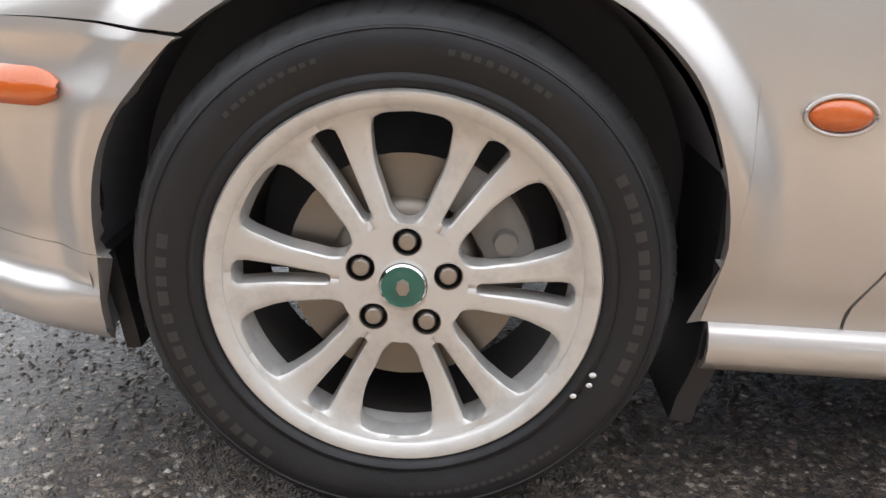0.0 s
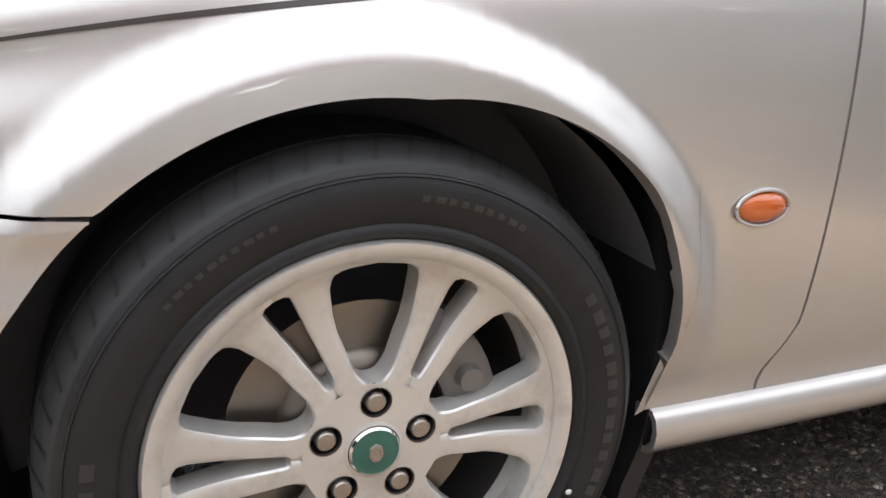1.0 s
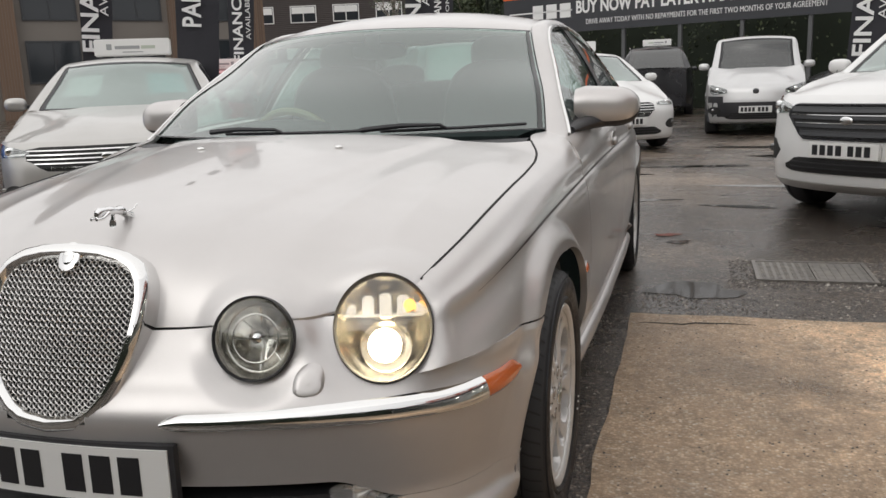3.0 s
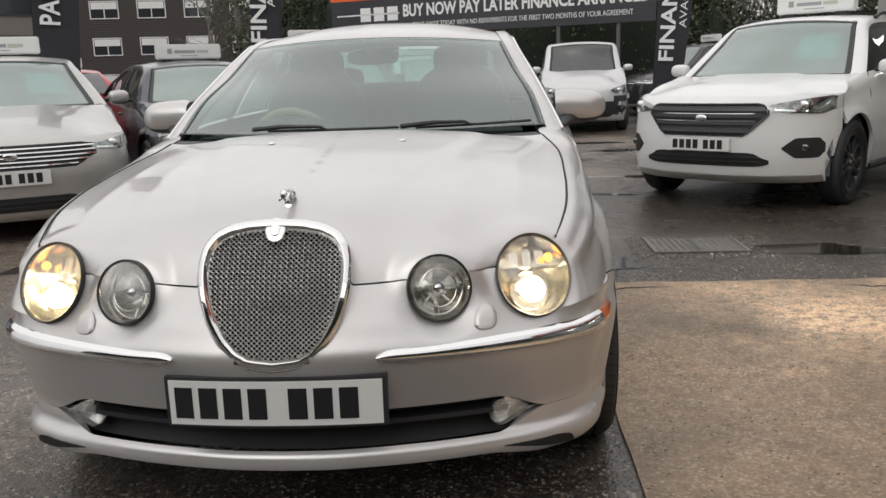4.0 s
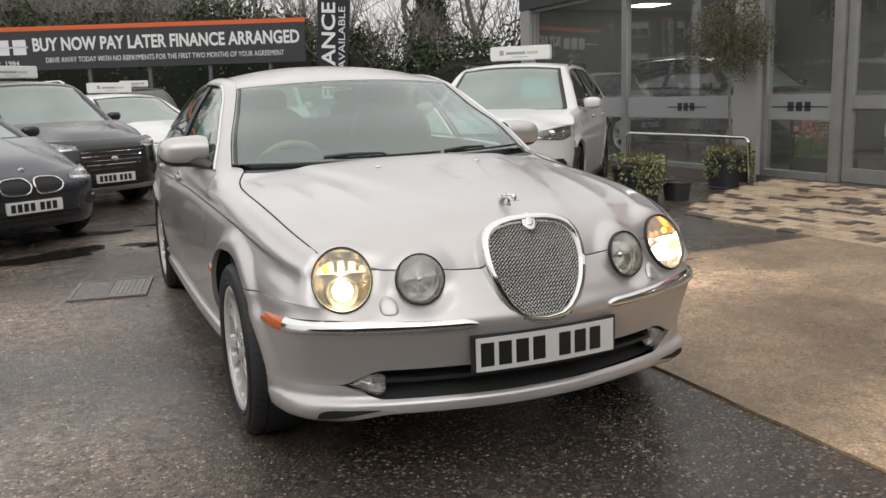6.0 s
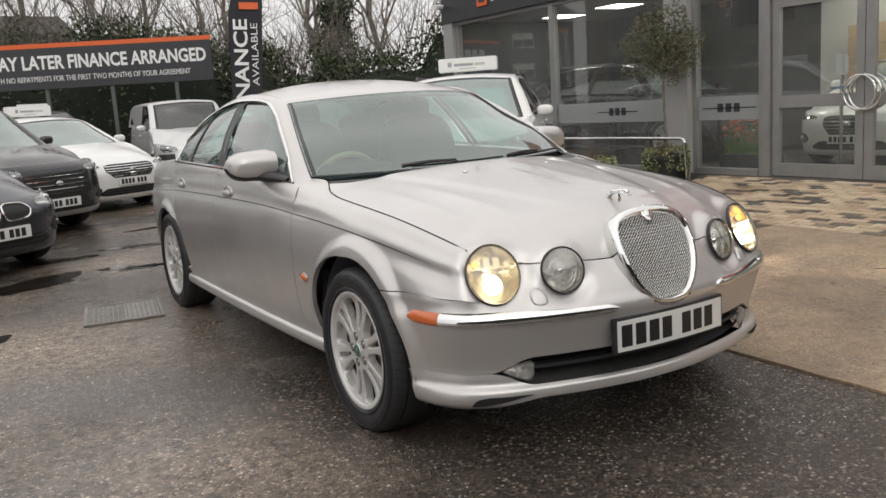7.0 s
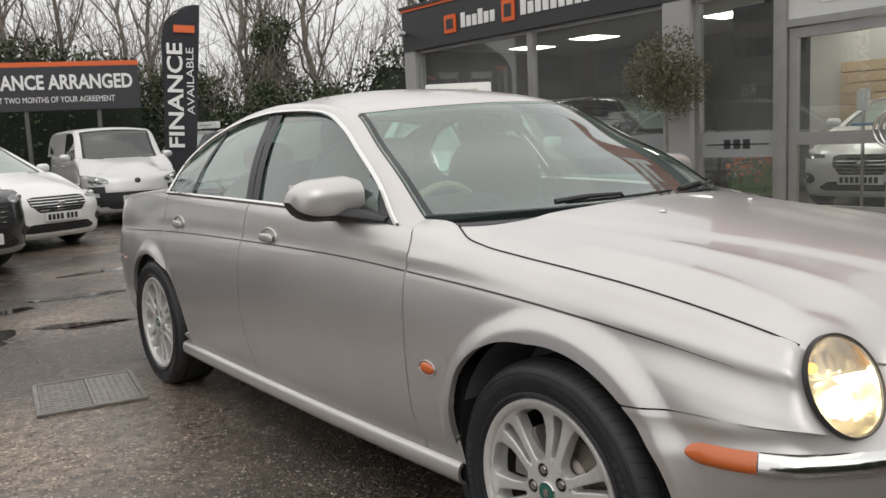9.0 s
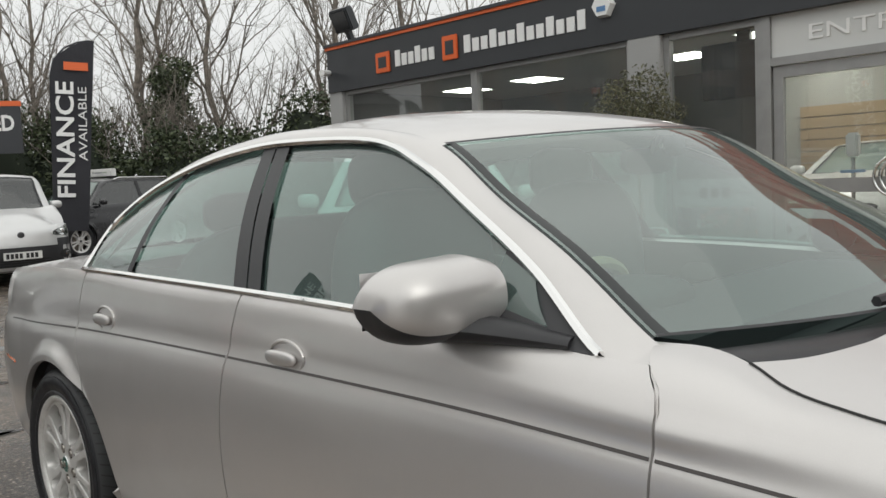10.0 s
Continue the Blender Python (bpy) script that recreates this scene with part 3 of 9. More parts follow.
saloon = thing("saloon_car", "warm silver four-door saloon with mesh oval grille, parked on wet tarmac", "car")
CUT1 = lambda z: 0.578 + 0.008 * sstep(0.5, 0.9, z) - 0.035 * (1 - sstep(0.30, 0.40, z)) + float(np.interp(z, (0.89, 0.92, 0.943, 0.966), (0.0, 0.010, 0.036, 0.075)))
CUT2 = lambda z: spl((0.3, 1.69), (0.45, 1.735), (0.65, 1.755), (0.85, 1.735), (1.0, 1.705))(z)
CUT3 = lambda z: spl((0.3, 2.44), (0.42, 2.50), (0.6, 2.60), (0.8, 2.70), (1.0, 2.665))(z)
WINGS = []
for s in (1, -1):
    low = lambda y: (j_bumper_edge(y) + 0.002) if y < -0.21 else J_Z0
    w = side_panel("front_wing", lambda z: spl((0.6, -0.665), (0.66, -0.65), (0.70, -0.63), (0.74, -0.612), (0.80, -0.602))(z), lambda z: CUT1(z) - 0.0022, True, M_SILVER, saloon, s, low, 90, 56)
    WINGS.append(w)
    fd = side_panel("front_door", lambda z: CUT1(z) + 0.0022, lambda z: CUT2(z) - 0.0022, False, M_SILVER, saloon, s, None, 22)
    # dark tube that draws the shaded gap between wing and bonnet
    tube("bonnet_gap_line", [(s * J_SHUT(y)[0], y, J_SHUT(y)[1] + 0.0008) for y in np.linspace(-0.56, 0.512, 60)], 0.0024, M_GAP, w, "", 6)
    # folded edge of the wing behind the front door's shut line
    def shut_point(v, wing, dy):
        z = j_side(0.58, v, wing)[2]
        for _ in range(4):
            p = j_side(CUT1(z) + dy, v, wing)
            z = p[2]
        return (s * (p[0] - 0.009), p[1], p[2])
    sheet("shut_edge", [[shut_point(v, True, -0.006), shut_point(v, True, -0.0024), shut_point(v, False, 0.0024), shut_point(v, False, 0.006)] for v in np.linspace(0.10, 0.995, 60)], M_SILVER, w, "", 0, out=(s * 9, 0.6, 0.7))
    rd = side_panel("rear_door", lambda z: CUT2(z) + 0.0022, lambda z: CUT3(z) - 0.0022, False, M_SILVER, saloon, s, None, 40, 48)
    side_panel("rear_quarter_panel", lambda z: CUT3(z) + 0.0022, 4.0, False, M_SILVER, saloon, s, lambda y: 0.30, 70, 48)
    # sill: rolled strip under the doors
    prof = [(-0.060, 0.288), (-0.030, 0.283), (-0.021, 0.274), (-0.016, 0.257), (-0.019, 0.236), (-0.032, 0.220), (-0.06, 0.211), (-0.12, 0.208)]
    P = [[(s * (J_W(y) + dx - 0.004), y, z) for dx, z in prof] for y in np.linspace(ARCH_F[0] + ARCH_F[2] - 0.005, ARCH_R[0] - ARCH_R[2] + 0.01, 30)]
    sheet("sill", P, M_SILVER, saloon, "", 0.01, out=(s * 9, 1.4, 0.3))
    # dark line pressed along the flank
    for nm, ya, yb, par, wing in (("coachline", -0.47, 0.580, w, True), ("coachline", 0.589, 1.732, fd, False), ("coachline", 1.742, 2.69, rd, False), ("coachline", 2.71, 3.5, saloon, False)):
        P = []
        for y in np.linspace(ya, yb, 40):
            sec = j_section(y, wing)
            hw = 0.0023 * (sstep(-0.47, -0.15, y) if ya < 0 else 1.0) + 0.0004
            zs = J_ZS(y) - 0.002
            row = []
            for dz in (-hw, 0, hw):
                v = v_at_z(sec, zs + dz)
                p = j_side(y, v, wing)
                row.append((s * (p[0] + 0.0016), y, p[2]))
            P.append(row)
        sheet(nm, P, M_LINE, par, "thin dark line along the flank", 0)
    # arch liner
    for (yc, zc, R), nm in ((ARCH_F, "front_arch_liner"), (ARCH_R, "rear_arch_liner")):
        P = [[(s * x, yc + (R + 0.012) * math.cos(a) * kx, max(0.2, zc + (R + 0.012) * math.sin(a))) for x, kx in ((0.836, 1), (0.62, 1.0), (0.6, 0.9), (0.56, 0.0))] for a in np.linspace(-0.28, math.pi + 0.28, 36)]
        sheet(nm, P, M_WELL, saloon, "", 0, out=(s * 9, yc, 0.4))
    # mud flap
    P = [[(s * x, 0.376 - 0.030 * max(0, 0.35 - t) - 0.02 * sstep(0.75, 1, t), 0.56 - 0.43 * t) for x in (0.66, 0.74, 0.80, 0.846 - 0.02 * sstep(0.6, 1, t))] for t in np.linspace(0, 1, 14)]
    sheet("mud_flap", P, M_BLACK, saloon, "black rubber mud flap", 0.03, out=(0, -9, 0.3))
    # rubber flap before the wheel, below the bumper's end
    P = [[(s * x, -0.374 + 0.016 * t, 0.33 - 0.15 * t) for x in (0.68, 0.74, 0.785, 0.806 - 0.02 * t)] for t in np.linspace(0, 1, 8)]
    sheet("deflector_flap", P, M_BLACK, saloon, "black rubber flap before the wheel", 0.02, out=(0, 9, 0.3))
    # side repeater
    r = J_W(0.472) + 0.001
    ob = blob("side_repeater", (s * (r - 0.002), 0.472, 0.556), (0.012, 0.036, 0.0185), M_AMBER, w, "amber oval side repeater lamp", 2.0)
    tube("repeater_rim", [(s * (r + 0.001), 0.472 + 0.039 * math.cos(a), 0.556 + 0.0215 * math.sin(a)) for a in np.linspace(0, 2 * math.pi, 33)[:-1]], 0.0025, M_SILVER, w, closed=True)
    # door handles: round dish, flap and lock
    for y, par in ((1.49, fd), (2.47, rd)):
        p = j_side(y, v_at_z(j_section(y, False), 0.868), False)
        x = p[0]
        blob("handle_dish", (s * (x - 0.003), y, 0.868), (0.006, 0.062, 0.034), M_SILVER, par)
        tube("handle_ring", [(s * (x + 0.002), y + 0.064 * math.cos(a), 0.868 + 0.036 * math.sin(a)) for a in np.linspace(0, 2 * math.pi, 33)[:-1]], 0.004, M_SILVER, par, closed=True)
        blob("door_handle", (s * (x + 0.010), y + 0.012, 0.866), (0.010, 0.058, 0.017), M_SILVER, par, "silver pull handle")

# ---------- bumper and nose ----------
J_PLAN = spl((0, 0, -0.846), (0.13, 0.12, -0.841), (0.26, 0.245, -0.822), (0.42, 0.40, -0.786), (0.58, 0.55, -0.736), (0.73, 0.688, -0.672), (0.84, 0.783, -0.597), (0.93, 0.829, -0.508), (1.03, 0.849, -0.406), (1.13, 0.859, -0.30), (1.21, 0.863, -0.225))
J_D = spl((0.195, 0.10), (0.208, 0.058), (0.222, 0.036), (0.240, 0.027), (0.262, 0.025), (0.278, 0.031), (0.289, 0.045), (0.300, 0.050), (0.312, 0.050), (0.34, 0.052), (0.385, 0.042), (0.44, 0.027), (0.50, 0.011), (0.53, 0.006), (0.55, 0.012), (0.575, 0.027), (0.60, 0.040), (0.65, 0.075), (0.69, 0.104), (0.73, 0.135), (0.78, 0.19))


def j_nose(q, z, proud=0.0):
    """A point of the bumper skin: q along the plan line from the middle round to the wheel arch, z its height."""
    p = J_PLAN(q)
    d = J_PLAN(q + 0.004) - J_PLAN(q - 0.004)
    n = np.array((d[1], -d[0]))
    n /= np.linalg.norm(n) + 1e-9
    k = lerp(1.0, 0.12, sstep(0.76, 1.02, q)) if z > 0.6 else lerp(lerp(1.0, 0.5, sstep(0.8, 1.15, q)), lerp(1.0, 0.12, sstep(0.76, 1.02, q)), (z - 0.55) / 0.05) if z > 0.55 else (lerp(1.0, 0.5, sstep(0.8, 1.15, q)))
    off = proud - J_D(z) * k
    flare = 0.9 * j_flare(p[1], z) * sstep(0.85, 1.02, q)
    return np.array((p[0] + n[0] * off + flare, p[1] + n[1] * off, z))


def q_at_x(x, z):
    a, b = 0.0, 1.2
    for _ in range(26):
        m = (a + b) / 2
        if j_nose(m, z)[0] < x:
            a = m
        else:
            b = m
    return a


def nose_x(x, z, proud=0.0):
    p = j_nose(q_at_x(abs(x), z), z, proud)
    return (math.copysign(p[0], x) if x else 0.0, p[1], p[2])


J_TOP = spl((0, 0.688), (0.30, 0.688), (0.50, 0.700), (0.60, 0.70), (0.70, 0.70), (0.735, 0.685), (0.77, 0.652), (0.80, 0.634), (0.84, 0.625), (0.88, 0.621), (0.93, 0.618), (1.03, 0.618), (1.12, 0.613), (1.21, 0.606))
OPEN_LO, OPEN_HI = 0.286, 0.384
qs = np.concatenate([-np.linspace(1.21, 0, 111)[:-1], np.linspace(0, 1.21, 111)])
# closer columns where the wheel arch cuts the bumper
_q = np.linspace(0.9, 1.21, 400)
_y = [float(J_PLAN(q)[1]) for q in _q]
_e = [float(np.interp(-ARCH_F[2] * math.cos(a), _y, _q)) for a in np.linspace(0.0, 0.95, 30)]
qs = np.array(sorted(set(np.round(np.concatenate([qs, _e, [-q for q in _e]]), 6))))


def nose_strip(name, lo, hi, n, label="", q0=-1.21, q1=1.21, proud=0.0):
    P = []
    for q in qs:
        if not q0 <= q <= q1:
            continue
        a, b = lo(abs(q)), hi(abs(q))
        yq = J_PLAN(abs(q))[1]
        if yq > -ARCH_F[2]:
            a = min(b - 0.002, max(a, arch_z(yq, a)))
        col = []
        for i in range(n):
            z = lerp(a, b, i / (n - 1))
            p = j_nose(abs(q), z, proud)
            col.append((math.copysign(p[0], q) if q else 0.0, p[1], p[2]))
        P.append(col)
    return P


def open_q(q):  # 1 in the middle of the lower opening, 0 outside
    return 1 - sstep(0.57, 0.735, q)


bumper = sheet("front_bumper", nose_strip("b", lambda q: lerp(0.335, OPEN_HI, open_q(q)), lambda q: J_TOP(q) - 0.001, 40, "", -1.185, 1.185), M_SILVER, saloon, "", 0.02, out=(0, -9, 0.6))


def lip_low(q):
    """The lip's lower edge: it drops to a blade at the corners."""
    return lerp(0.242, 0.206, sstep(0.52, 0.80, q))


sheet("front_lip", nose_strip("l", lip_low, lambda q: lerp(0.334, OPEN_LO, open_q(q)), 20, "", -1.058, 1.058), M_SILVER, bumper, "", 0.02, out=(0, -9, 0.3))
# dark recess behind the lower opening, with a slat
P = nose_strip("r", lambda q: 0.265, lambda q: 0.40, 6, "", -0.76, 0.76, -0.075)
sheet("intake_backing", P, M_GAP, bumper, "black intake recess", 0, out=(0, -9, 0.3))
P = nose_strip("r", lambda q: 0.335, lambda q: 0.348, 3, "", -0.62, 0.62, -0.012)
sheet("intake_slat", P, M_BLACK, bumper, "", 0.04, out=(0, -9, 0.3))
# under-bumper tray
block("undertray", (-0.68, -0.62, 0.215), (0.68, -0.3, 0.225), M_GAP, saloon)
for s in (1, -1):
    # chrome strip and amber end
    P = []
    for q in np.linspace(0.262, 0.892, 44):
        e = min(1, (q - 0.262) / 0.04) ** 0.5
        zc = lerp(0.531, 0.540, sstep(0.3, 0.9, q))
        hh = lerp(0.0165, 0.0235, sstep(0.3, 0.75, q)) * (0.25 + 0.75 * e)
        row = []
        for a in np.linspace(-1, 1, 9):
            p = j_nose(q, zc + a * hh, 0.001 + 0.013 * math.sqrt(max(0, 1 - a**4 * 0.96)))
            row.append((s * p[0], p[1], p[2]))
        P.append(row)
    sheet("chrome_strip", P, M_CHROME_WORN, bumper, "chrome bumper strip", 0.006, out=(s * 3, -9, 0.6))
    P = []
    for q in np.linspace(0.895, 1.035, 16):
        e = min(1, (1.035 - q) / 0.03) ** 0.5
        row = []
        for a in np.linspace(-1, 1, 9):
            p = j_nose(q, 0.540 + a * 0.0225 * (0.35 + 0.65 * e), 0.001 + 0.010 * math.sqrt(max(0, 1 - a * a * 0.96)))
            row.append((s * p[0], p[1], p[2]))
        P.append(row)
    sheet("side_marker", P, M_AMBER, bumper, "amber marker at the bumper's end", 0.006, out=(s * 9, -3, 0.6))
    # washer cap
    P = []
    for r in np.linspace(0.05, 1, 6):
        row = []
        for a in np.linspace(0, 2 * math.pi, 33):
            cx, cz = math.cos(a), math.sin(a)
            e = 0.72 if cz < 0 else 1.0
            row.append(nose_x(s * (0.507 + r * 0.028 * math.copysign(abs(cx) ** e, cx)), 0.592 + r * (0.033 * cz if cz > 0 else -0.024 * abs(cz) ** 0.6), 0.0075 * (1 - r**8) - 0.001 * (r == 1)))
        P.append(row)
    sheet("washer_cap", P, M_SILVER, bumper, "headlamp washer cap", 0, out=(0, -9, 0.8))
    # fog lamp: clear almond lens filling the outer end of the opening
    P, Q = [], []
    for q in np.linspace(0.572, 0.706, 16):
        lo, hi = lerp(0.335, OPEN_LO, open_q(q)) + 0.007, lerp(0.335, OPEN_HI, open_q(q)) - 0.006
        cut = 0.016 * (1 - min(1.0, (q - 0.572) / 0.03)) ** 2
        lo, hi = lo + cut, max(hi - cut - 0.004, lo + cut + 0.003)
        for L, o, k in ((P, -0.010, 0.006), (Q, -0.030, -0.018)):
            L.append([(s * v[0], v[1], v[2]) for v in (j_nose(q, lerp(lo, hi, a), o + k * (1 - (2 * a - 1) ** 2)) for a in np.linspace(0, 1, 9))])
    fog = sheet("fog_lamp", Q, M_REFLECTOR, bumper, "front fog lamp in the bumper", 0, out=(0, -9, 0.3))
    sheet("fog_lens", P, M_FOGLENS, fog, "", 0, out=(0, -9, 0.3))
    c = j_nose(0.605, 0.337, -0.03)
    blob("fog_bulb", (s * c[0], c[1], c[2]), (0.017, 0.012, 0.017), M_CHROME, fog, "", 2.0, 8, 12)
    # dark slot between the lip and the corner blade, tall at its outer end
    P = []
    for q in np.linspace(0.585, 0.80, 22):
        lo = lip_low(q) + 0.018
        h = 0.030 * min(1, (q - 0.575) / 0.16) * math.sqrt(max(0.02, 1 - max(0, (q - 0.76) / 0.04) ** 2))
        P.append([(s * v[0], v[1], v[2]) for v in (j_nose(q, lo + h * a, 0.0025) for a in (0, 0.5, 1))])
    sheet("splitter_slot", P, M_GAP, bumper, "dark slot in the front lip", 0, out=(s * 9, -9, 0.2))

# number plate: white, with plain bars where the characters stand
def bowed(name, x0, x1, y0, y1, z0, z1, mat, par, label=""):
    """A flat slab flexed to the bumper's curve."""
    xs = np.linspace(x0, x1, max(3, int((x1 - x0) / 0.03)))
    ring = ((y0, z0), (y0, z1), (y1, z1), (y1, z0))
    n = len(xs)
    faces = list(quads(n, 4, True)) + [(0, 1, 2, 3), tuple(4 * n - 1 - k for k in range(4))]
    return mk(name, [(x, y + 0.24 * x * x, z) for x in xs for y, z in ring], faces, mat, par, label, True, 30)


plate = bowed("number_plate", -0.26, 0.26, -0.846, -0.842, 0.3715, 0.4825, M_PLATE, saloon, "white number plate in a black holder")
bowed("plate_holder", -0.271, 0.271, -0.8415, -0.826, 0.364, 0.490, M_BLACK, plate)
for x in [-0.2225 + 0.061 * i for i in range(4)] + [0.058 + 0.061 * i for i in range(3)]:
    bowed("plate_bar", x - 0.0225, x + 0.0225, -0.8475, -0.8463, 0.388, 0.466, M_PLATE_BAR, plate)

# ---------- bonnet ----------
B_CENTRE = spl((-0.78, 0.815), (-0.72, 0.832), (-0.69, 0.840), (-0.62, 0.853), (-0.56, 0.863), (-0.3, 0.903), (0, 0.943), (0.15, 0.962), (0.34, 0.984), (0.6, 1.0))
B_FRONT = spl((0, -0.722, 0.69), (0.19, -0.720, 0.688), (0.31, -0.700, 0.692), (0.42, -0.675, 0.699), (0.50, -0.655, 0.707), (0.56, -0.630, 0.722), (0.62, -0.628, 0.729), (0.67, -0.612, 0.740), (0.70, -0.602, 0.746))


def bonnet_z(x, y):
    x = abs(x)
    xs_, zs_ = J_SHUT(y)
    u = min(1.0, x / xs_)
    c = B_CENTRE(y)
    z = zs_ + (c - zs_) * (1 - u**2.3)
    # centre bulge and the ribs that run back from the lamps
    xb = 0.20 + (y + 0.7) * 0.27
    z += 0.007 * (1 - sstep(xb - 0.05, xb + 0.03, x))
    fade = (1 - sstep(-0.2, 0.32, y)) * sstep(-0.75, -0.6, y)
    z += 0.008 * fade * math.exp(-(math.hypot(x - 0.43 - 0.11 * (y + 0.5), 0.012) - 0.012) / 0.05)
    z += 0.008 * fade * math.exp(-(math.hypot(x - 0.595 - 0.03 * (y + 0.5), 0.010) - 0.010) / 0.035) * sstep(xs_, xs_ - 0.06, x)
    return z


P = []
nu = 151
B_EDGE = float(J_SHUT(-0.602)[0]) - 0.002
for i in range(nu):
    u = -1 + 2 * i / (nu - 1)
    col = []
    xf = B_EDGE * abs(u)
    yf, zf = B_FRONT(xf)
    yr = 0.34 + 0.172 * abs(u) ** 2.4
    for j in range(64):
        t = (j / 63) ** 1.7
        y = lerp(yf, yr, t)
        xs_ = J_SHUT(max(y, -0.602))[0] - 0.0045
        x = u * lerp(B_EDGE - 0.002, xs_, max(sstep(0, 0.12, t), abs(u) ** 12)) if abs(u) > 0.02 else 0.0
        z = bonnet_z(x, y)
        z -= (z - zf) * math.exp(-((y - yf) / 0.055))
        col.append((x, y, z))
    P.append(col)
bonnet = sheet("bonnet", P, M_SILVER, saloon, "silver bonnet with wet streaks", 0.02, out=(0, -2, 9))
for x in (-0.225, 0.225):
    blob("washer_jet", (x, 0.15, bonnet_z(x, 0.15) + 0.003), (0.013, 0.010, 0.005), M_CHROME_WORN, bonnet, "", 2.0, 6, 12)
# dark tray under the bonnet and behind the bumper closes the gaps
P = [[(x, y, bonnet_z(x, y) - 0.045) for y in np.linspace(-0.6, 0.5, 20)] for x in np.linspace(-0.74, 0.74, 41)]
bay = sheet("engine_bay_cover", P, M_GAP, saloon, "", 0, out=(0, 0, 9))
P = nose_strip("r", lambda q: 0.385, lambda q: J_TOP(q) + 0.03, 20, "", -1.06, 1.06, -0.03)
core = sheet("bumper_core", P, M_GAP, saloon, "", 0, out=(0, -9, 0.3))

# grille: chrome surround of a rounded shield, wire mesh within
G_BOT, G_TOP = np.array((0, -0.828, 0.497)), np.array((0, -0.688, 0.848))
g_half = spl((0, 0.0), (0.012, 0.044), (0.05, 0.088), (0.12, 0.121), (0.25, 0.155), (0.42, 0.179), (0.6, 0.190), (0.74, 0.187), (0.85, 0.171), (0.93, 0.139), (0.975, 0.092), (0.995, 0.04), (1.0, 0.0))


def g_point(x, t, out=0.0):
    """A point on the leaning, slightly bowed grille face: t up it from 0 to 1."""
    p = G_BOT + (G_TOP - G_BOT) * t
    bow = 0.022 * math.sin(math.pi * t)
    n = np.array((0, -0.93, 0.36))
    back = 0.30 * x * x + 0.2 * abs(x) ** 3
    return p + np.array((x, back, 0)) + n * (out + bow)


ring = []
for t in np.concatenate([np.linspace(0, 0.05, 9), np.linspace(0.06, 0.92, 34), np.linspace(0.93, 1, 12)]):
    ring.append((g_half(t), t))
loop = ring + [(-x, t) for x, t in ring[-2:0:-1]]
V, F = [], []
cs = [(0.003, -0.06), (0.0, 0.0), (0.002, 0.012), (0.009, 0.018), (0.019, 0.018), (0.028, 0.009), (0.032, -0.002), (0.032, -0.03)]
n = len(loop)
for i, (x, t) in enumerate(loop):
    xa, ta = loop[i - 1]
    xb, tb = loop[(i + 1) % n]
    d = np.array((xb - xa, (tb - ta) * 0.36))
    d /= np.linalg.norm(d) + 1e-9
    inn = np.array((-d[1], d[0]))
    for w_, o in cs:
        V.append(g_point(x + inn[0] * w_, t + inn[1] * w_ / 0.36, o))
F = []
m_ = len(cs)
for i in range(n):
    for j in range(m_ - 1):
        F.append((i * m_ + j, i * m_ + j + 1, ((i + 1) % n) * m_ + j + 1, ((i + 1) % n) * m_ + j))
grille = mk("grille_surround", V, F, M_CHROME_WORN, saloon, "chrome shield-shaped grille surround")
# backing
V = [g_point(x * 0.98, t, -0.007) for x, t in loop] + [g_point(0, 0.55, -0.009)]
mk("grille_backing", V, [(i, (i + 1) % n, n) for i in range(n)], M_GAP, grille, "", False)
# woven wires on two diagonals
V, F = [], []
for sgn in (1, -1):
    for c0 in np.arange(-0.60, 0.60, 0.0132):
        pts = []
        for h in np.arange(0.0, 0.362, 0.003):
            x = c0 + sgn * (h - 0.18) * 1.12
            t = h / 0.36
            if 0.02 < t < 0.98 and abs(x) < g_half(t) - 0.010:
                pts.append(g_point(x, t, 0.002 + 0.0020 * sgn * math.sin(h * 2 * math.pi / 0.0118)))
        if len(pts) > 1:
            b = len(V)
            for p in pts:
                for dx, dy in ((-0.0019, 0.0006), (0, -0.0013), (0.0019, 0.0006)):
                    V.append((p[0] + dx, p[1] + dy, p[2]))
            F += quads(len(pts), 3, base=b)
mk("grille_mesh", V, F, M_MESHWIRE, grille, "woven bright wire grille mesh")
# badge on the surround, and the leaping cat above as a plain form
def badge_disc(name, t, rx, rz, o0, o1, mat, label=""):
    V = []
    prof = [(1.0, o0), (1.0, o1 - 0.002), (0.94, o1), (0.8, o1 + 0.001), (0.4, o1 + 0.002), (0.01, o1 + 0.002)]
    for r, o in prof:
        for k in range(32):
            a = 2 * math.pi * k / 32
            V.append(g_point(rx * r * math.cos(a), t + rz * r * math.sin(a) / 0.36, o))
    return mk(name, V, quads(len(prof), 32, True), mat, grille, label)


badge_disc("grille_badge", 0.918, 0.026, 0.030, -0.004, 0.014, M_CHROME_WORN, "bright round badge set in the surround")
badge_disc("badge_face", 0.918, 0.014, 0.017, 0.010, 0.0165, M_CHROME_WORN)


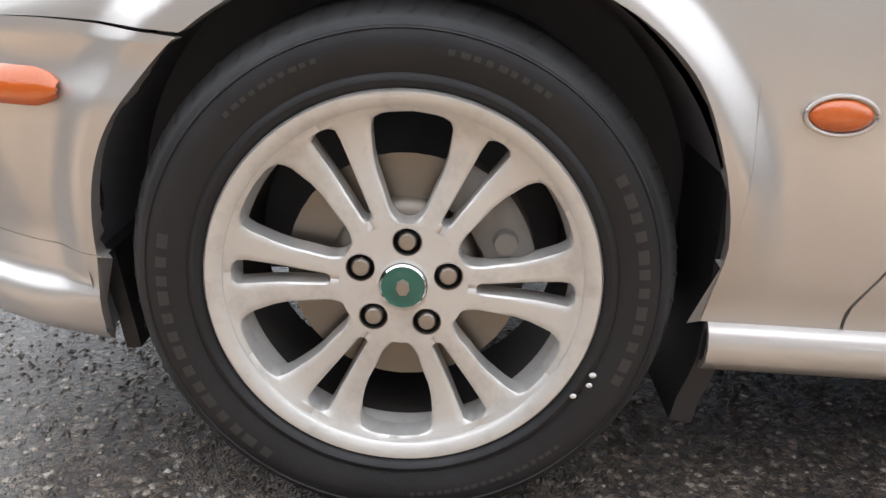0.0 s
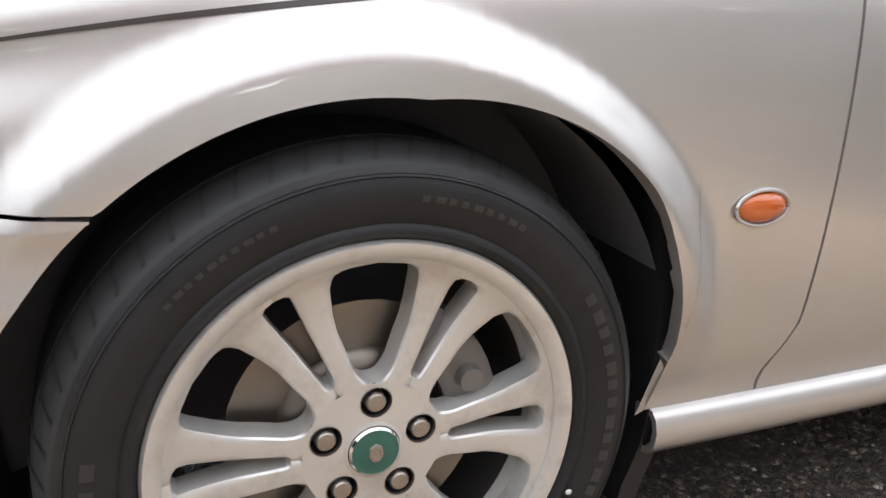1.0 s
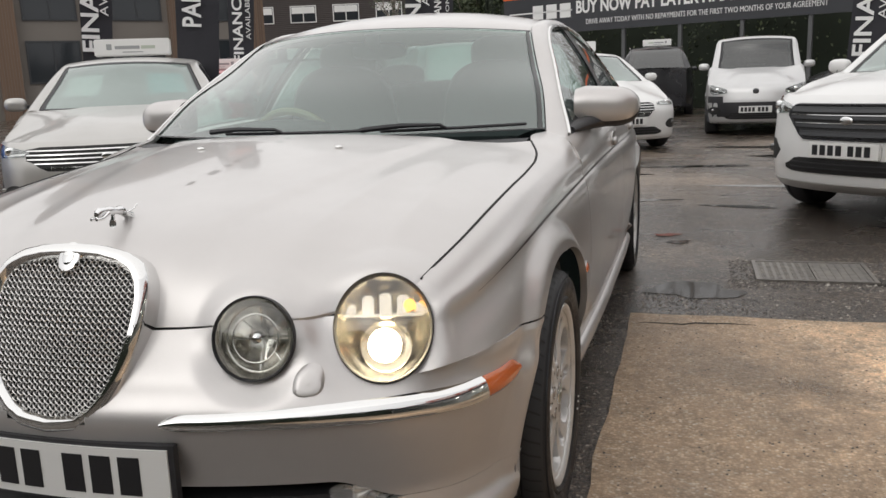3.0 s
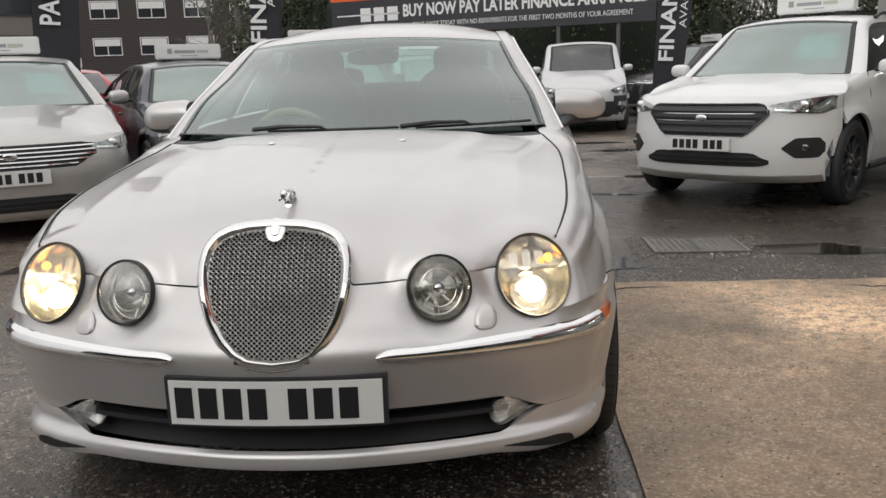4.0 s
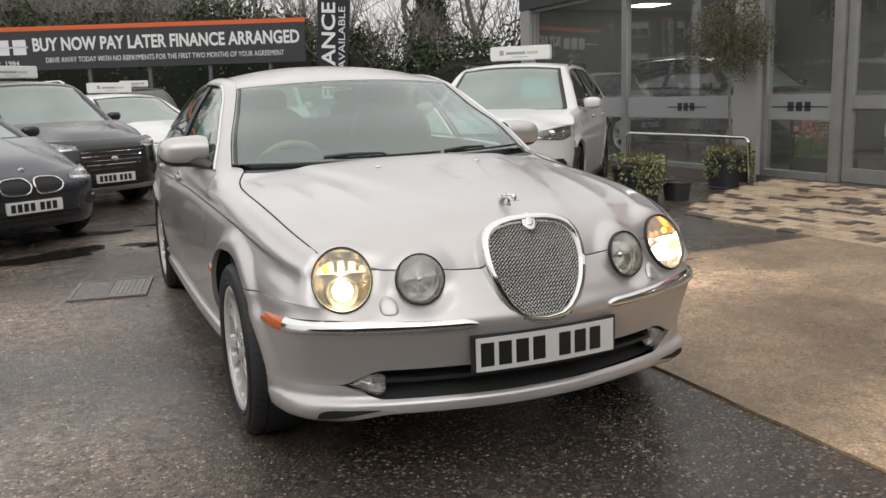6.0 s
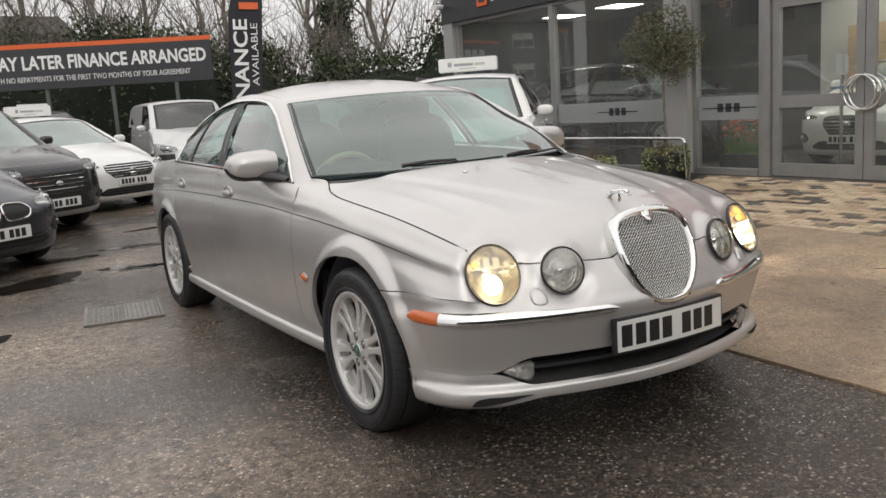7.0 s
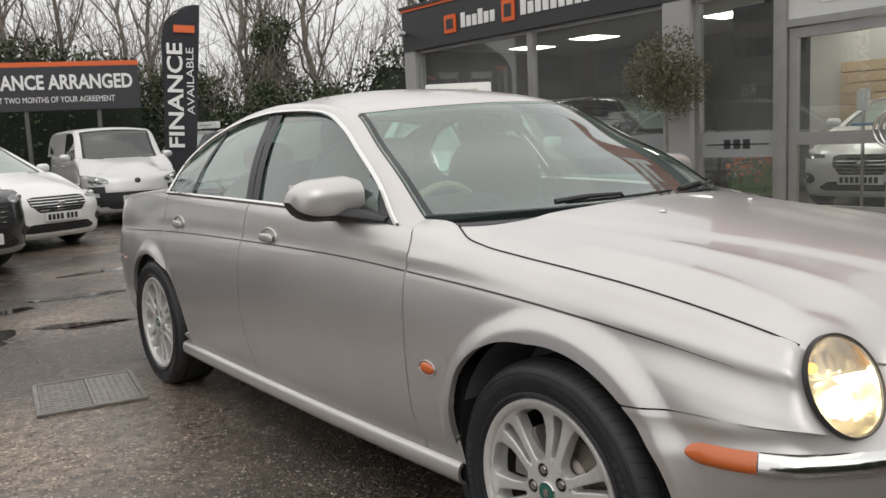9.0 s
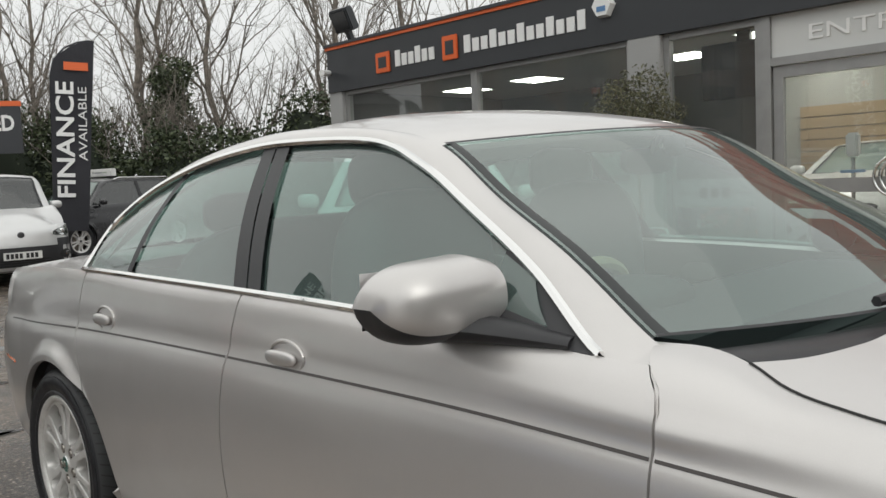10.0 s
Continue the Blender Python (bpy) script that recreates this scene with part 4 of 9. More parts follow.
def ornament():
    """Chrome mascot on the bonnet: a plain long leaping form on a stalk."""
    base = bonnet_z(0, -0.56)
    V, F = [], []
    spine = spl((0, -0.640, 0.030, 0.008), (0.12, -0.628, 0.036, 0.0125), (0.22, -0.612, 0.037, 0.010), (0.4, -0.585, 0.034, 0.0125), (0.6, -0.553, 0.030, 0.010), (0.75, -0.53, 0.028, 0.0125), (0.86, -0.512, 0.020, 0.008), (0.95, -0.49, 0.013, 0.005), (1.0, -0.478, 0.012, 0.003))
    segs = 10

    def limb(pts):
        b = len(V)
        for i, (x, y, z, r) in enumerate(pts):
            for k in range(segs):
                a = 2 * math.pi * k / segs
                V.append((x + r * math.cos(a), y, base + z + r * math.sin(a)))
        F.extend(quads(len(pts), segs, True, b))
        F.append(tuple(range(b, b + segs)))
        F.append(tuple(range(b + (len(pts) - 1) * segs, b + len(pts) * segs)))
    limb([(0, *spine(t)) for t in np.linspace(0, 1, 16)])
    for x in (-0.009, 0.009):
        limb([(x, -0.600, 0.030, 0.007), (x, -0.625, 0.020, 0.006), (x, -0.652, 0.020, 0.004)])
        limb([(x, -0.530, 0.024, 0.009), (x, -0.512, 0.012, 0.006), (x, -0.492, 0.003, 0.005), (x, -0.475, 0.001, 0.003)])
    limb([(0, -0.50, 0.018, 0.004), (0, -0.475, 0.024, 0.003), (0, -0.455, 0.034, 0.0025)])
    limb([(0, -0.575, -0.004, 0.012), (0, -0.572, 0.012, 0.008), (0, -0.57, 0.024, 0.007)])
    V = [(x * 0.75, -0.57 + (y + 0.57) * 0.75, base + (z - base) * 0.8) for x, y, z in V]
    return mk("bonnet_mascot", V, F, M_CHROME, bonnet, "chrome mascot on the bonnet")


ornament()

# ---------- lamps ----------


def lamp(name, m, rx, rz, lens, par, label):
    """A round lamp: dark gasket, bowl reflector, domed lens."""
    seg = 48
    ring = lambda prof, wob=0.0: [(rx * r * math.cos(2 * math.pi * k / seg), d + (wob * math.cos(8 * math.pi * k / seg) if 0.3 < r < 0.8 else 0), rz * r * math.sin(2 * math.pi * k / seg)) for r, d in prof for k in range(seg)]
    prof = [(1.0, 0.10), (1.06, 0.09), (1.06, 0.01), (1.052, -0.006), (1.035, -0.010), (1.01, -0.008), (0.985, 0.0), (0.975, 0.02)]
    body = mk(name, ring(prof), quads(len(prof), seg, True), M_BLACK, par, label)
    body.matrix_basis = m
    prof = [(0.985, 0.0), (0.95, 0.012), (0.93, 0.03), (0.80, 0.055), (0.55, 0.078), (0.25, 0.088), (0.01, 0.09)]
    mk("reflector", ring(prof, 0.004), quads(len(prof), seg, True), M_REFLECTOR, body)
    prof = [(0.99, -0.006), (0.9, -0.016), (0.7, -0.026), (0.45, -0.034), (0.2, -0.038), (0.01, -0.039)]
    mk("lens", ring(prof), quads(len(prof), seg, True), lens, body)
    return body


HOLES = []
for s in (1, -1):
    HOLES.append((pose(s * 0.629, -0.622, 0.680, -24, 0, s * 15), 0.093, 0.103))
    HOLES.append((pose(s * 0.395, -0.708, 0.672, -16, 0, s * 13.5), 0.077, 0.079))


def grille_x(z):
    """Half width of the grille's opening at a height."""
    t = (z - G_BOT[2]) / (G_TOP[2] - G_BOT[2])
    return g_half(t) - lerp(0.024, 0.011, sstep(0.05, 0.5, t)) if 0.06 < t < 0.97 else -1


def open_panel(ob, rim=1.048, fair=True, reach=1.75):
    """Cuts the lamp and grille openings out of a body panel and sets its metal flush round each lamp."""
    bm = bmesh.new()
    bm.from_mesh(ob.data)
    for m, rx, rz in HOLES:
        inv = m.inverted()

        def local(c):
            q = inv @ c
            return q, math.hypot(q.x / rx, q.z / rz)
        gone = []
        for f in bm.faces:
            q, r = local(f.calc_center_median())
            if r < rim and abs(q.y) < 0.14:
                gone.append(f)
        edge = {v for f in gone for v in f.verts}
        bmesh.ops.delete(bm, geom=gone, context="FACES_ONLY")
        loose = [v for v in bm.verts if not v.link_faces]
        edge -= set(loose)
        for v in bm.verts:
            q, r = local(v.co)
            if v in edge and r > 0.2:
                q.x, q.z = q.x * rim / r, q.z * rim / r
                v.co = m @ q
                r = rim
            if fair and r < reach and -0.12 < q.y < 0.07:
                q.y = lerp(0.006, q.y, sstep(1.0, reach, r))
                v.co = m @ q
        bmesh.ops.delete(bm, geom=loose, context="VERTS")
    gone = []
    for f in bm.faces:
        c = f.calc_center_median()
        if c.y < -0.6 and abs(c.x) < grille_x(c.z):
            t = (c.z - G_BOT[2]) / (G_TOP[2] - G_BOT[2])
            if c.y < g_point(c.x, t)[1] + (0.02 if fair else 0.03):
                gone.append(f)
    bmesh.ops.delete(bm, geom=gone, context="FACES")
    bm.to_mesh(ob.data)
    bm.free()
    ob.data.polygons.foreach_set("use_smooth", [True] * len(ob.data.polygons))
    ob.data.set_sharp_from_angle(angle=radians(38))


for ob in (bonnet, bumper):
    open_panel(ob)
for ob in WINGS:
    open_panel(ob, reach=1.7)
for ob in (bay, core):
    open_panel(ob, 1.2, False)

for i, (m, rx, rz) in enumerate(HOLES):
    s = 1 if i < 2 else -1
    yellow = s < 0
    if i % 2 == 0:
        hl = lamp("headlamp", m, rx, rz, M_LENS_YELLOW if yellow else M_LENS_WARM, saloon, "round lit headlamp with yellowed lens" if yellow else "round lit headlamp with clear lens")
        # low projector with its lit bulb, shelf and amber indicator above
        blob("projector_bowl", (0, 0.055, -0.030), (0.052, 0.02, 0.054), M_REFLECTOR, hl, "", 2.0, 10, 20)
        blob("lit_bulb", (0.0, 0.024, -0.032), (0.033, 0.013, 0.034), M_BULB, hl, "warm lit dipped-beam bulb", 2.0, 10, 18)
        for w_ in np.linspace(-0.9, 0.9, 5):
            x = 0.078 * w_
            block("reflector_flute", (x - 0.012, 0.028 + 0.02 * (1 - w_ * w_), 0.030), (x + 0.012, 0.05, 0.030 + 0.045 * math.sqrt(1 - w_ * w_ * 0.9)), M_REFLECTOR, hl, "", 0.004)
        block("reflector_shelf", (-0.08, 0.004, 0.022), (0.08, 0.055, 0.028), M_REFLECTOR, hl, "", 0.002)
        blob("indicator_bulb", (s * 0.050, 0.020, 0.046), (0.012, 0.012, 0.012), M_AMBER_LIT, hl, "lit amber side lamp bulb", 2.0, 8, 12)
        spot = bpy.data.lights.new("dipped_beam", "SPOT")
        spot.energy, spot.spot_size, spot.color, spot.shadow_soft_size = 1.5, radians(95), (1.0, 0.85, 0.6), 0.03
        ob = new("dipped_beam", spot)
        c = m @ Vector((0, -0.06, -0.03))
        ob.matrix_world = look(tuple(c), (c.x * 1.2, -2.6, 0.1))
    else:
        il = lamp("main_beam_lamp", m, rx, rz, M_FOGLENS if yellow else M_LENS, saloon, "round unlit main beam lamp with hazy lens" if yellow else "round unlit main beam lamp with clear lens")
        blob("bulb_shield", (0, 0.035, 0), (0.019, 0.024, 0.019), M_CHROME, il, "", 2.0, 8, 14)
        for rr in (0.045, 0.062):
            tube("lens_ring", [(rr * math.cos(a), 0.03 - (0.062 - rr), rr * 1.05 * math.sin(a)) for a in np.linspace(0, 2 * math.pi, 33)[:-1]], 0.0022, M_REFLECTOR, il, closed=True, up=(0, 1, 0))
        for a in np.linspace(0, 2 * math.pi, 9)[:-1]:
            tube("reflector_rib", [(0.02 * math.cos(a), 0.06, 0.02 * math.sin(a)), (0.06 * math.cos(a), 0.045, 0.063 * math.sin(a))], 0.0022, M_REFLECTOR, il, "", 5)

# ---------- glasshouse ----------
J_O = spl((0, 0.800, 0.625, 0.945), (1, 0.803, 0.714, 0.951), (2, 0.750, 0.883, 1.070), (3, 0.697, 1.090, 1.183), (4, 0.652, 1.265, 1.270), (5, 0.628, 1.455, 1.333), (6, 0.628, 1.80, 1.352), (7, 0.636, 2.03, 1.342), (8, 0.654, 2.25, 1.310), (9, 0.687, 2.47, 1.248), (10, 0.735, 2.62, 1.165), (11, 0.778, 2.68, 1.09), (12, 0.836, 2.70, 1.003))
J_I = spl((0, 0.742, 0.635, 0.960), (1, 0.736, 0.680, 0.982), (2, 0.700, 0.850, 1.092), (3, 0.642, 1.06, 1.193), (4, 0.586, 1.275, 1.311), (5, 0.560, 1.48, 1.360), (6, 0.552, 1.80, 1.385), (7, 0.552, 2.05, 1.377), (8, 0.558, 2.32, 1.340), (9, 0.570, 2.56, 1.272), (10, 0.590, 2.80, 1.175), (11, 0.605, 2.97, 1.095), (12, 0.625, 3.17, 1.010))


for s in (1, -1):
    P = []
    for t in np.linspace(0, 12, 97):
        o, i = J_O(t), J_I(t)
        bulge = lerp(0.009 * sstep(0.3, 1.5, t), 0.022, sstep(4, 5.5, t))
        d = i - o
        nrm = np.array((0.62, -0.25 * (1 if t < 4 else -1 if t > 8 else 0), 0.75))
        row = []
        for u in np.linspace(0, 1, 9):
            p = o + d * u + nrm * bulge * 4 * u * (1 - u) * 0.8
            row.append((s * p[0], p[1], p[2]))
        P.append(row)
    sheet("roof_side", P, M_SILVER, saloon, "", 0.014, out=(s * 9, 1.6, 6))
    # bright trim round the side glass
    top = [(s * (p[0] + 0.004), p[1], p[2]) for p in (J_O(t) for t in np.linspace(1.0, 12, 80))]
    base = [(s * (J_BELT(y)[0] + 0.004), y, J_BELT(y)[1] + 0.006) for y in np.linspace(2.69, 0.96, 50)]
    tube("window_trim", top, 0.0095, M_CHROME_WORN, saloon, "bright window surround", 6, False, 0.9)
    tube("belt_trim", base, 0.0085, M_CHROME_WORN, saloon, "", 6, False, 0.9)
    # side glass in three pieces, black pillars between
    zO = spl(*[(J_O(t)[1], J_O(t)[2], J_O(t)[0]) for t in (1, 1.5, 2, 2.5, 3, 3.5, 4, 4.5, 5, 5.5, 6, 6.5, 7, 7.5, 8, 8.5, 9, 9.5, 10, 10.7)])

    def pane(name, ya, yb, mat, inset, label=""):
        """ya, yb: cuts as (bottom y, top y)."""
        P = []
        for u in np.linspace(0, 1, 16):
            y0 = lerp(ya[0], yb[0], u)
            y1 = lerp(ya[1], yb[1], u)
            xb, zb = J_BELT(y0)
            zt, xt = zO(y1)
            col = []
            for w_ in np.linspace(0, 1, 10):
                y = lerp(y0, y1, w_)
                z = lerp(zb, zt, w_)
                x = lerp(xb, xt, w_) + 0.02 * math.sin(math.pi * w_) - inset
                col.append((s * x, y, z))
            P.append(col)
        return sheet(name, P, mat, saloon, label, 0, out=(s * 9, 1.6, 1.2))
    pane("front_side_window", (0.80, 0.90), (1.64, 1.80), M_GLASS, 0.014, "tinted front side window")
    pane("rear_side_window", (1.76, 1.92), (2.36, 2.30), M_GLASS, 0.014, "tinted rear side window")
    pane("quarter_window", (2.39, 2.33), (2.68, 2.62), M_GLASS, 0.014, "small tinted quarter window")
    pane("door_pillar", (1.64, 1.80), (1.695, 1.858), M_BLACK, 0.004, "black door pillar")
    pane("door_pillar", (1.702, 1.865), (1.76, 1.92), M_BLACK, 0.004, "black door pillar")
    pane("quarter_divider", (2.36, 2.30), (2.39, 2.33), M_BLACK, 0.008)
    # mirror sail and mirror
    P = [[(s * (lerp(J_BELT(y)[0], zO(y)[1], w_) + 0.002), y, lerp(J_BELT(y)[1], zO(y)[0] - 0.008, w_)) for w_ in np.linspace(0, 1, 6)] for y in np.linspace(0.722, 0.965, 10)]
    sheet("mirror_sail", P, M_BLACK, saloon, "black triangular mirror base", 0.012, out=(s * 9, 0.8, 1))
    V = []
    R_, S_ = 40, 56
    mx = lambda u: 0.795 + 0.222 * u
    for i in range(R_ + 1):
        u = i / R_
        cy = 1.005 + 0.02 * u
        h = 0.075 * (1 - 0.10 * u) * (max(0, 1 - (2 * max(0, u - 0.5)) ** 3.2)) ** 0.5 * (0.86 + 0.14 * min(1, u / 0.15))
        d = 0.086 * (max(0, 1 - (2 * max(0, u - 0.5)) ** 3.0)) ** 0.5
        for k in range(S_):
            a = 2 * math.pi * k / S_
            yy = math.cos(a)
            V.append((s * mx(u), cy - 0.006 + (d * math.copysign(abs(yy) ** 0.8, yy) if yy < 0 else 0.05 * abs(yy) ** 0.5), 1.030 - 0.004 * u + h * math.copysign(abs(math.sin(a)) ** 0.8, math.sin(a))))
    F = quads(R_ + 1, S_, True) + [tuple(range(S_ - 1, -1, -1))]
    idx = [1 if math.sin(2 * math.pi * (k + 0.5) / S_) < -0.62 else 0 for _ in range(R_) for k in range(S_)] + [1]
    mir = mk("wing_mirror", V, F, ([M_SILVER, M_BLACK], idx), saloon, "silver door mirror with black underside")
    P = [[(s * mx(u), 1.068 + 0.02 * u, 1.03 + 0.05 * w_) for w_ in (-1, 0, 1)] for u in np.linspace(0.1, 0.85, 4)]
    sheet("mirror_glass", P, M_CHROME, mir, "", 0, out=(0, 9, 1))
    tube("mirror_arm", [(s * 0.80, 0.77, 0.962), (s * 0.815, 0.86, 0.970), (s * 0.845, 0.95, 0.978), (s * 0.90, 1.00, 0.985)], [0.012, 0.020, 0.026, 0.028], M_BLACK, mir, "", 12, False, 1.7)

# roof panel
P = []
for t in np.linspace(4.0, 8.6, 34):
    i = J_I(t)
    lead = -0.235 * (1 - sstep(4.0, 5.6, t)) + 0.16 * sstep(7.2, 8.6, t)
    row = []
    for u in np.linspace(-1, 1, 41):
        c = 1 - abs(u) ** 2.2
        row.append((u * (i[0] - 0.002), i[1] + lead * (1 - u * u), i[2] + (0.040 * sstep(3.6, 5.4, t) + 0.022) * c - 0.004))
    P.append(row)
roof = sheet("roof_panel", P, M_SILVER, saloon, "", 0.014, out=(0, 1.7, 9))
# windscreen with its dark border
rows_t = np.linspace(0.75, 4.0, 26)


def screen_pt(t, u, inset=0.0):
    i = J_I(t)
    lead = -0.245
    return (u * (i[0] - 0.005), i[1] + lead * (1 - u * u) + inset, i[2] + 0.024 * (1 - u * u) * sstep(1.5, 4, t) - inset * 0.7 + 0.004)


screen = sheet("windscreen", [[screen_pt(t, u) for u in np.linspace(-1, 1, 41)] for t in rows_t], M_SCREEN, saloon, "clear raked windscreen with rain specks", 0, out=(0, -9, 3))
for u0, u1 in ((-1.012, -0.972), (0.972, 1.012)):
    sheet("screen_border", [[screen_pt(t, u, lerp(-0.003, 0.006, max(0, abs(u) - 0.985) / 0.02)) for u in np.linspace(u0, u1, 5)] for t in rows_t], M_FRIT, screen, "dark windscreen edge", 0, out=(0, -9, 3))
for a, b in ((0.70, 0.82), (3.97, 4.02)):
    sheet("screen_border", [[screen_pt(t, u, -0.003) for u in np.linspace(-1, 1, 41)] for t in (a, (a + b) / 2, b)], M_BLACK, screen, "black windscreen edge", 0, out=(0, -9, 3))
P = [[(u * 0.70, 0.335 + 0.17 * u * u + dy, 0.955 + dz) for u in np.linspace(-1, 1, 31)] for dy, dz in ((0.0, -0.02), (0.02, -0.008), (0.05, -0.002), (0.10, -0.004))]
sheet("scuttle", P, M_BLACK, saloon, "black scuttle panel below the windscreen", 0, out=(0, 0, 9))
# rear window and boot
P = [[(u * (J_I(t)[0] - 0.008), J_I(t)[1] + 0.16 * (1 - u * u), J_I(t)[2] + 0.03 * (1 - u * u)) for u in np.linspace(-1, 1, 25)] for t in np.linspace(8.6, 12, 16)]
sheet("rear_window", P, M_GLASS, saloon, "tinted rear window", 0, out=(0, 9, 3))
P = []
for y in np.linspace(2.64, 4.0, 26):
    xb, zb = J_BELT(y)
    P.append([(u * xb, y + 0.07 * (1 - u * u) * sstep(3.2, 4, y), zb + 0.035 * (1 - abs(u) ** 2.4)) for u in np.linspace(-1, 1, 25)])
sheet("boot_lid", P, M_SILVER, saloon, "", 0, out=(0, 3, 9))
P = []
for z in np.linspace(0.30, 0.93, 14):
    xe = spl((0.3, 0.60), (0.6, 0.67), (0.8, 0.66), (0.93, 0.62))(z)
    P.append([(u * xe, 4.0 + 0.075 * (1 - u * u) - 0.05 * sstep(0.7, 0.95, z), z) for u in np.linspace(-1, 1, 21)])
sheet("tail_panel", P, M_SILVER, saloon, "", 0, out=(0, 9, 0.6))
for s in (1, -1):
    P = [[(s * (J_W(y) + 0.004 - 0.02 * abs(w_ - 0.5)), y, lerp(0.60, 0.635, w_)) for w_ in np.linspace(0, 1, 5)] for y in np.linspace(3.42, 3.62, 8)]
    sheet("rear_marker", P, M_AMBER, saloon, "amber marker at the rear flank", 0.004, out=(s * 9, 3.5, 0.6))
# floor and firewall so that no light leaks through
for nm, lo, hi in (
        ("floor_pan", (-0.80, 0.42, 0.23), (0.80, 2.50, 0.27)),
        ("front_tray", (-0.55, -0.55, 0.24), (0.55, 0.42, 0.27)),
        ("boot_floor", (-0.55, 2.5, 0.24), (0.55, 3.95, 0.27)),
        ("firewall", (-0.74, 0.52, 0.27), (0.74, 0.54, 0.93)),
        ("inner_wing", (-0.56, -0.5, 0.27), (-0.55, 0.5, 0.80)),
        ("inner_wing", (0.55, -0.5, 0.27), (0.56, 0.5, 0.80)),
        ("boot_wall", (-0.56, 2.5, 0.27), (-0.55, 3.9, 0.95)),
        ("boot_wall", (0.55, 2.5, 0.27), (0.56, 3.9, 0.95)),
):
    block(nm, lo, hi, M_GAP, saloon)

# wipers
for x0, x1 in ((-0.30, 0.17), (0.23, 0.64)):
    blade = [screen_pt(lerp(0.93, 0.99, u), lerp(x0, x1, u) / 0.69, -0.012) for u in np.linspace(0, 1, 14)]
    w = tube("wiper", blade, 0.0055, M_BLACK, saloon, "black wiper lying on the windscreen", 6)
    arm = [screen_pt(0.84, (x0 - 0.05) / 0.69, -0.028), screen_pt(0.95, (x0 + 0.06) / 0.69, -0.034), screen_pt(1.0, lerp(x0, x1, 0.42) / 0.69, -0.026), blade[6]]
    tube("wiper_arm", arm, [0.010, 0.009, 0.006, 0.005], M_BLACK, w, "", 6)

# interior
bm = bmesh.new()
box_bm(bm, (-0.70, 0.60, 0.70), (0.70, 1.05, 0.955), 0.05)
part("dashboard", bm, M_DASH, saloon, "dark dashboard", True)
blob("instrument_hood", (-0.36, 0.98, 0.96), (0.2, 0.12, 0.05), M_DASH, saloon)
for x in (-0.37, 0.37):
    st = blob("front_seat", (x, 1.62, 0.86), (0.25, 0.13, 0.36), M_SEAT, saloon, "dark grey leather front seat", 3.2)
    blob("seat_cushion", (x, 1.35, 0.55), (0.26, 0.30, 0.13), M_SEAT, st, "", 3.5)
    blob("headrest", (x, 1.70, 1.245), (0.14, 0.055, 0.085), M_SEAT, st, "", 3.0)
    for dx in (-0.05, 0.05):
        tube("headrest_post", [(x + dx, 1.69, 1.12), (x + dx, 1.70, 1.2)], 0.006, M_CHROME, st)
bench = blob("rear_seat", (0, 2.42, 0.84), (0.66, 0.13, 0.30), M_SEAT, saloon, "dark grey rear bench", 3.5)
for x in (-0.38, 0.38):
    blob("headrest", (x, 2.50, 1.16), (0.13, 0.05, 0.07), M_SEAT, bench, "", 3.0)
sw = tube("steering_wheel", [(-0.37 + 0.185 * math.cos(a), 1.10 - 0.07 * math.sin(a), 0.875 + 0.165 * math.sin(a)) for a in np.linspace(0, 2 * math.pi, 49)[:-1]], 0.016, M_CREAM, saloon, "cream and wood steering wheel rim", 8, True)
blob("wheel_hub", (-0.37, 1.09, 0.865), (0.075, 0.03, 0.06), M_DASH, sw)
for a in (0.1, math.pi - 0.1, -math.pi / 2):
    tube("wheel_spoke", [(-0.37, 1.10, 0.865), (-0.37 + 0.178 * math.cos(a), 1.10 - 0.07 * math.sin(a), 0.875 + 0.155 * math.sin(a))], 0.014, M_DASH, sw)
rv = blob("rear_view_mirror", (0, 1.13, 1.262), (0.115, 0.018, 0.033), M_DASH, saloon, "dark rear-view mirror", 3.2)
tube("mirror_stalk", [(0, 1.12, 1.28), (0, 1.09, 1.325)], 0.012, M_DASH, rv)
blob("rain_sensor", (0, 1.055, 1.30), (0.033, 0.02, 0.030), M_DASH, saloon, "", 2.6)
P = [[(u * 0.57, y, 1.315 + 0.05 * (1 - u * u) - 0.03 * abs(y - 1.8)) for u in np.linspace(-1, 1, 9)] for y in np.linspace(1.35, 2.45, 6)]
for s in (1, -1):
    Q = [[(s * (p[0] - 0.035), p[1] + 0.01, p[2] - 0.03) for p in (J_O(t) + (J_I(t) - J_O(t)) * u for u in (0.1, 0.5, 1.0))] for t in np.linspace(1.0, 11.5, 50)]
    sheet("pillar_lining", Q, M_DASH, saloon, "", 0, out=(s * 9, 1.6, 6))
sheet("headlining", P, M_LINING, saloon, "", 0)
P = [[(u * 0.60, y, 0.985) for u in np.linspace(-1, 1, 5)] for y in np.linspace(2.5, 3.15, 4)]
sheet("parcel_shelf", P, M_DASH, saloon, "", 0)

WM = wheel_meshes("saloon_", 0.3320, 0.2355, 0.235, 6, M_ALLOY)
for x, y, sp in ((0.889, 0, -1.5), (-0.889, 0, 20), (0.889, 2.909, 11), (-0.889, 2.909, 33)):
    add_wheel(saloon, WM, x, y, 0.325, 0, sp, True, 1.08, 1 if x > 0 else -1)

for dy, dz, r in ((0.235, -0.098, 0.0045), (0.232, -0.112, 0.004), (0.214, -0.128, 0.0042)):
    blob("pale_fleck", (0.8935, dy, 0.325 + dz), (0.002, r, r * 0.8), M_PLATE, saloon, "pale fleck stuck to the tyre", 2.2, 6, 8)

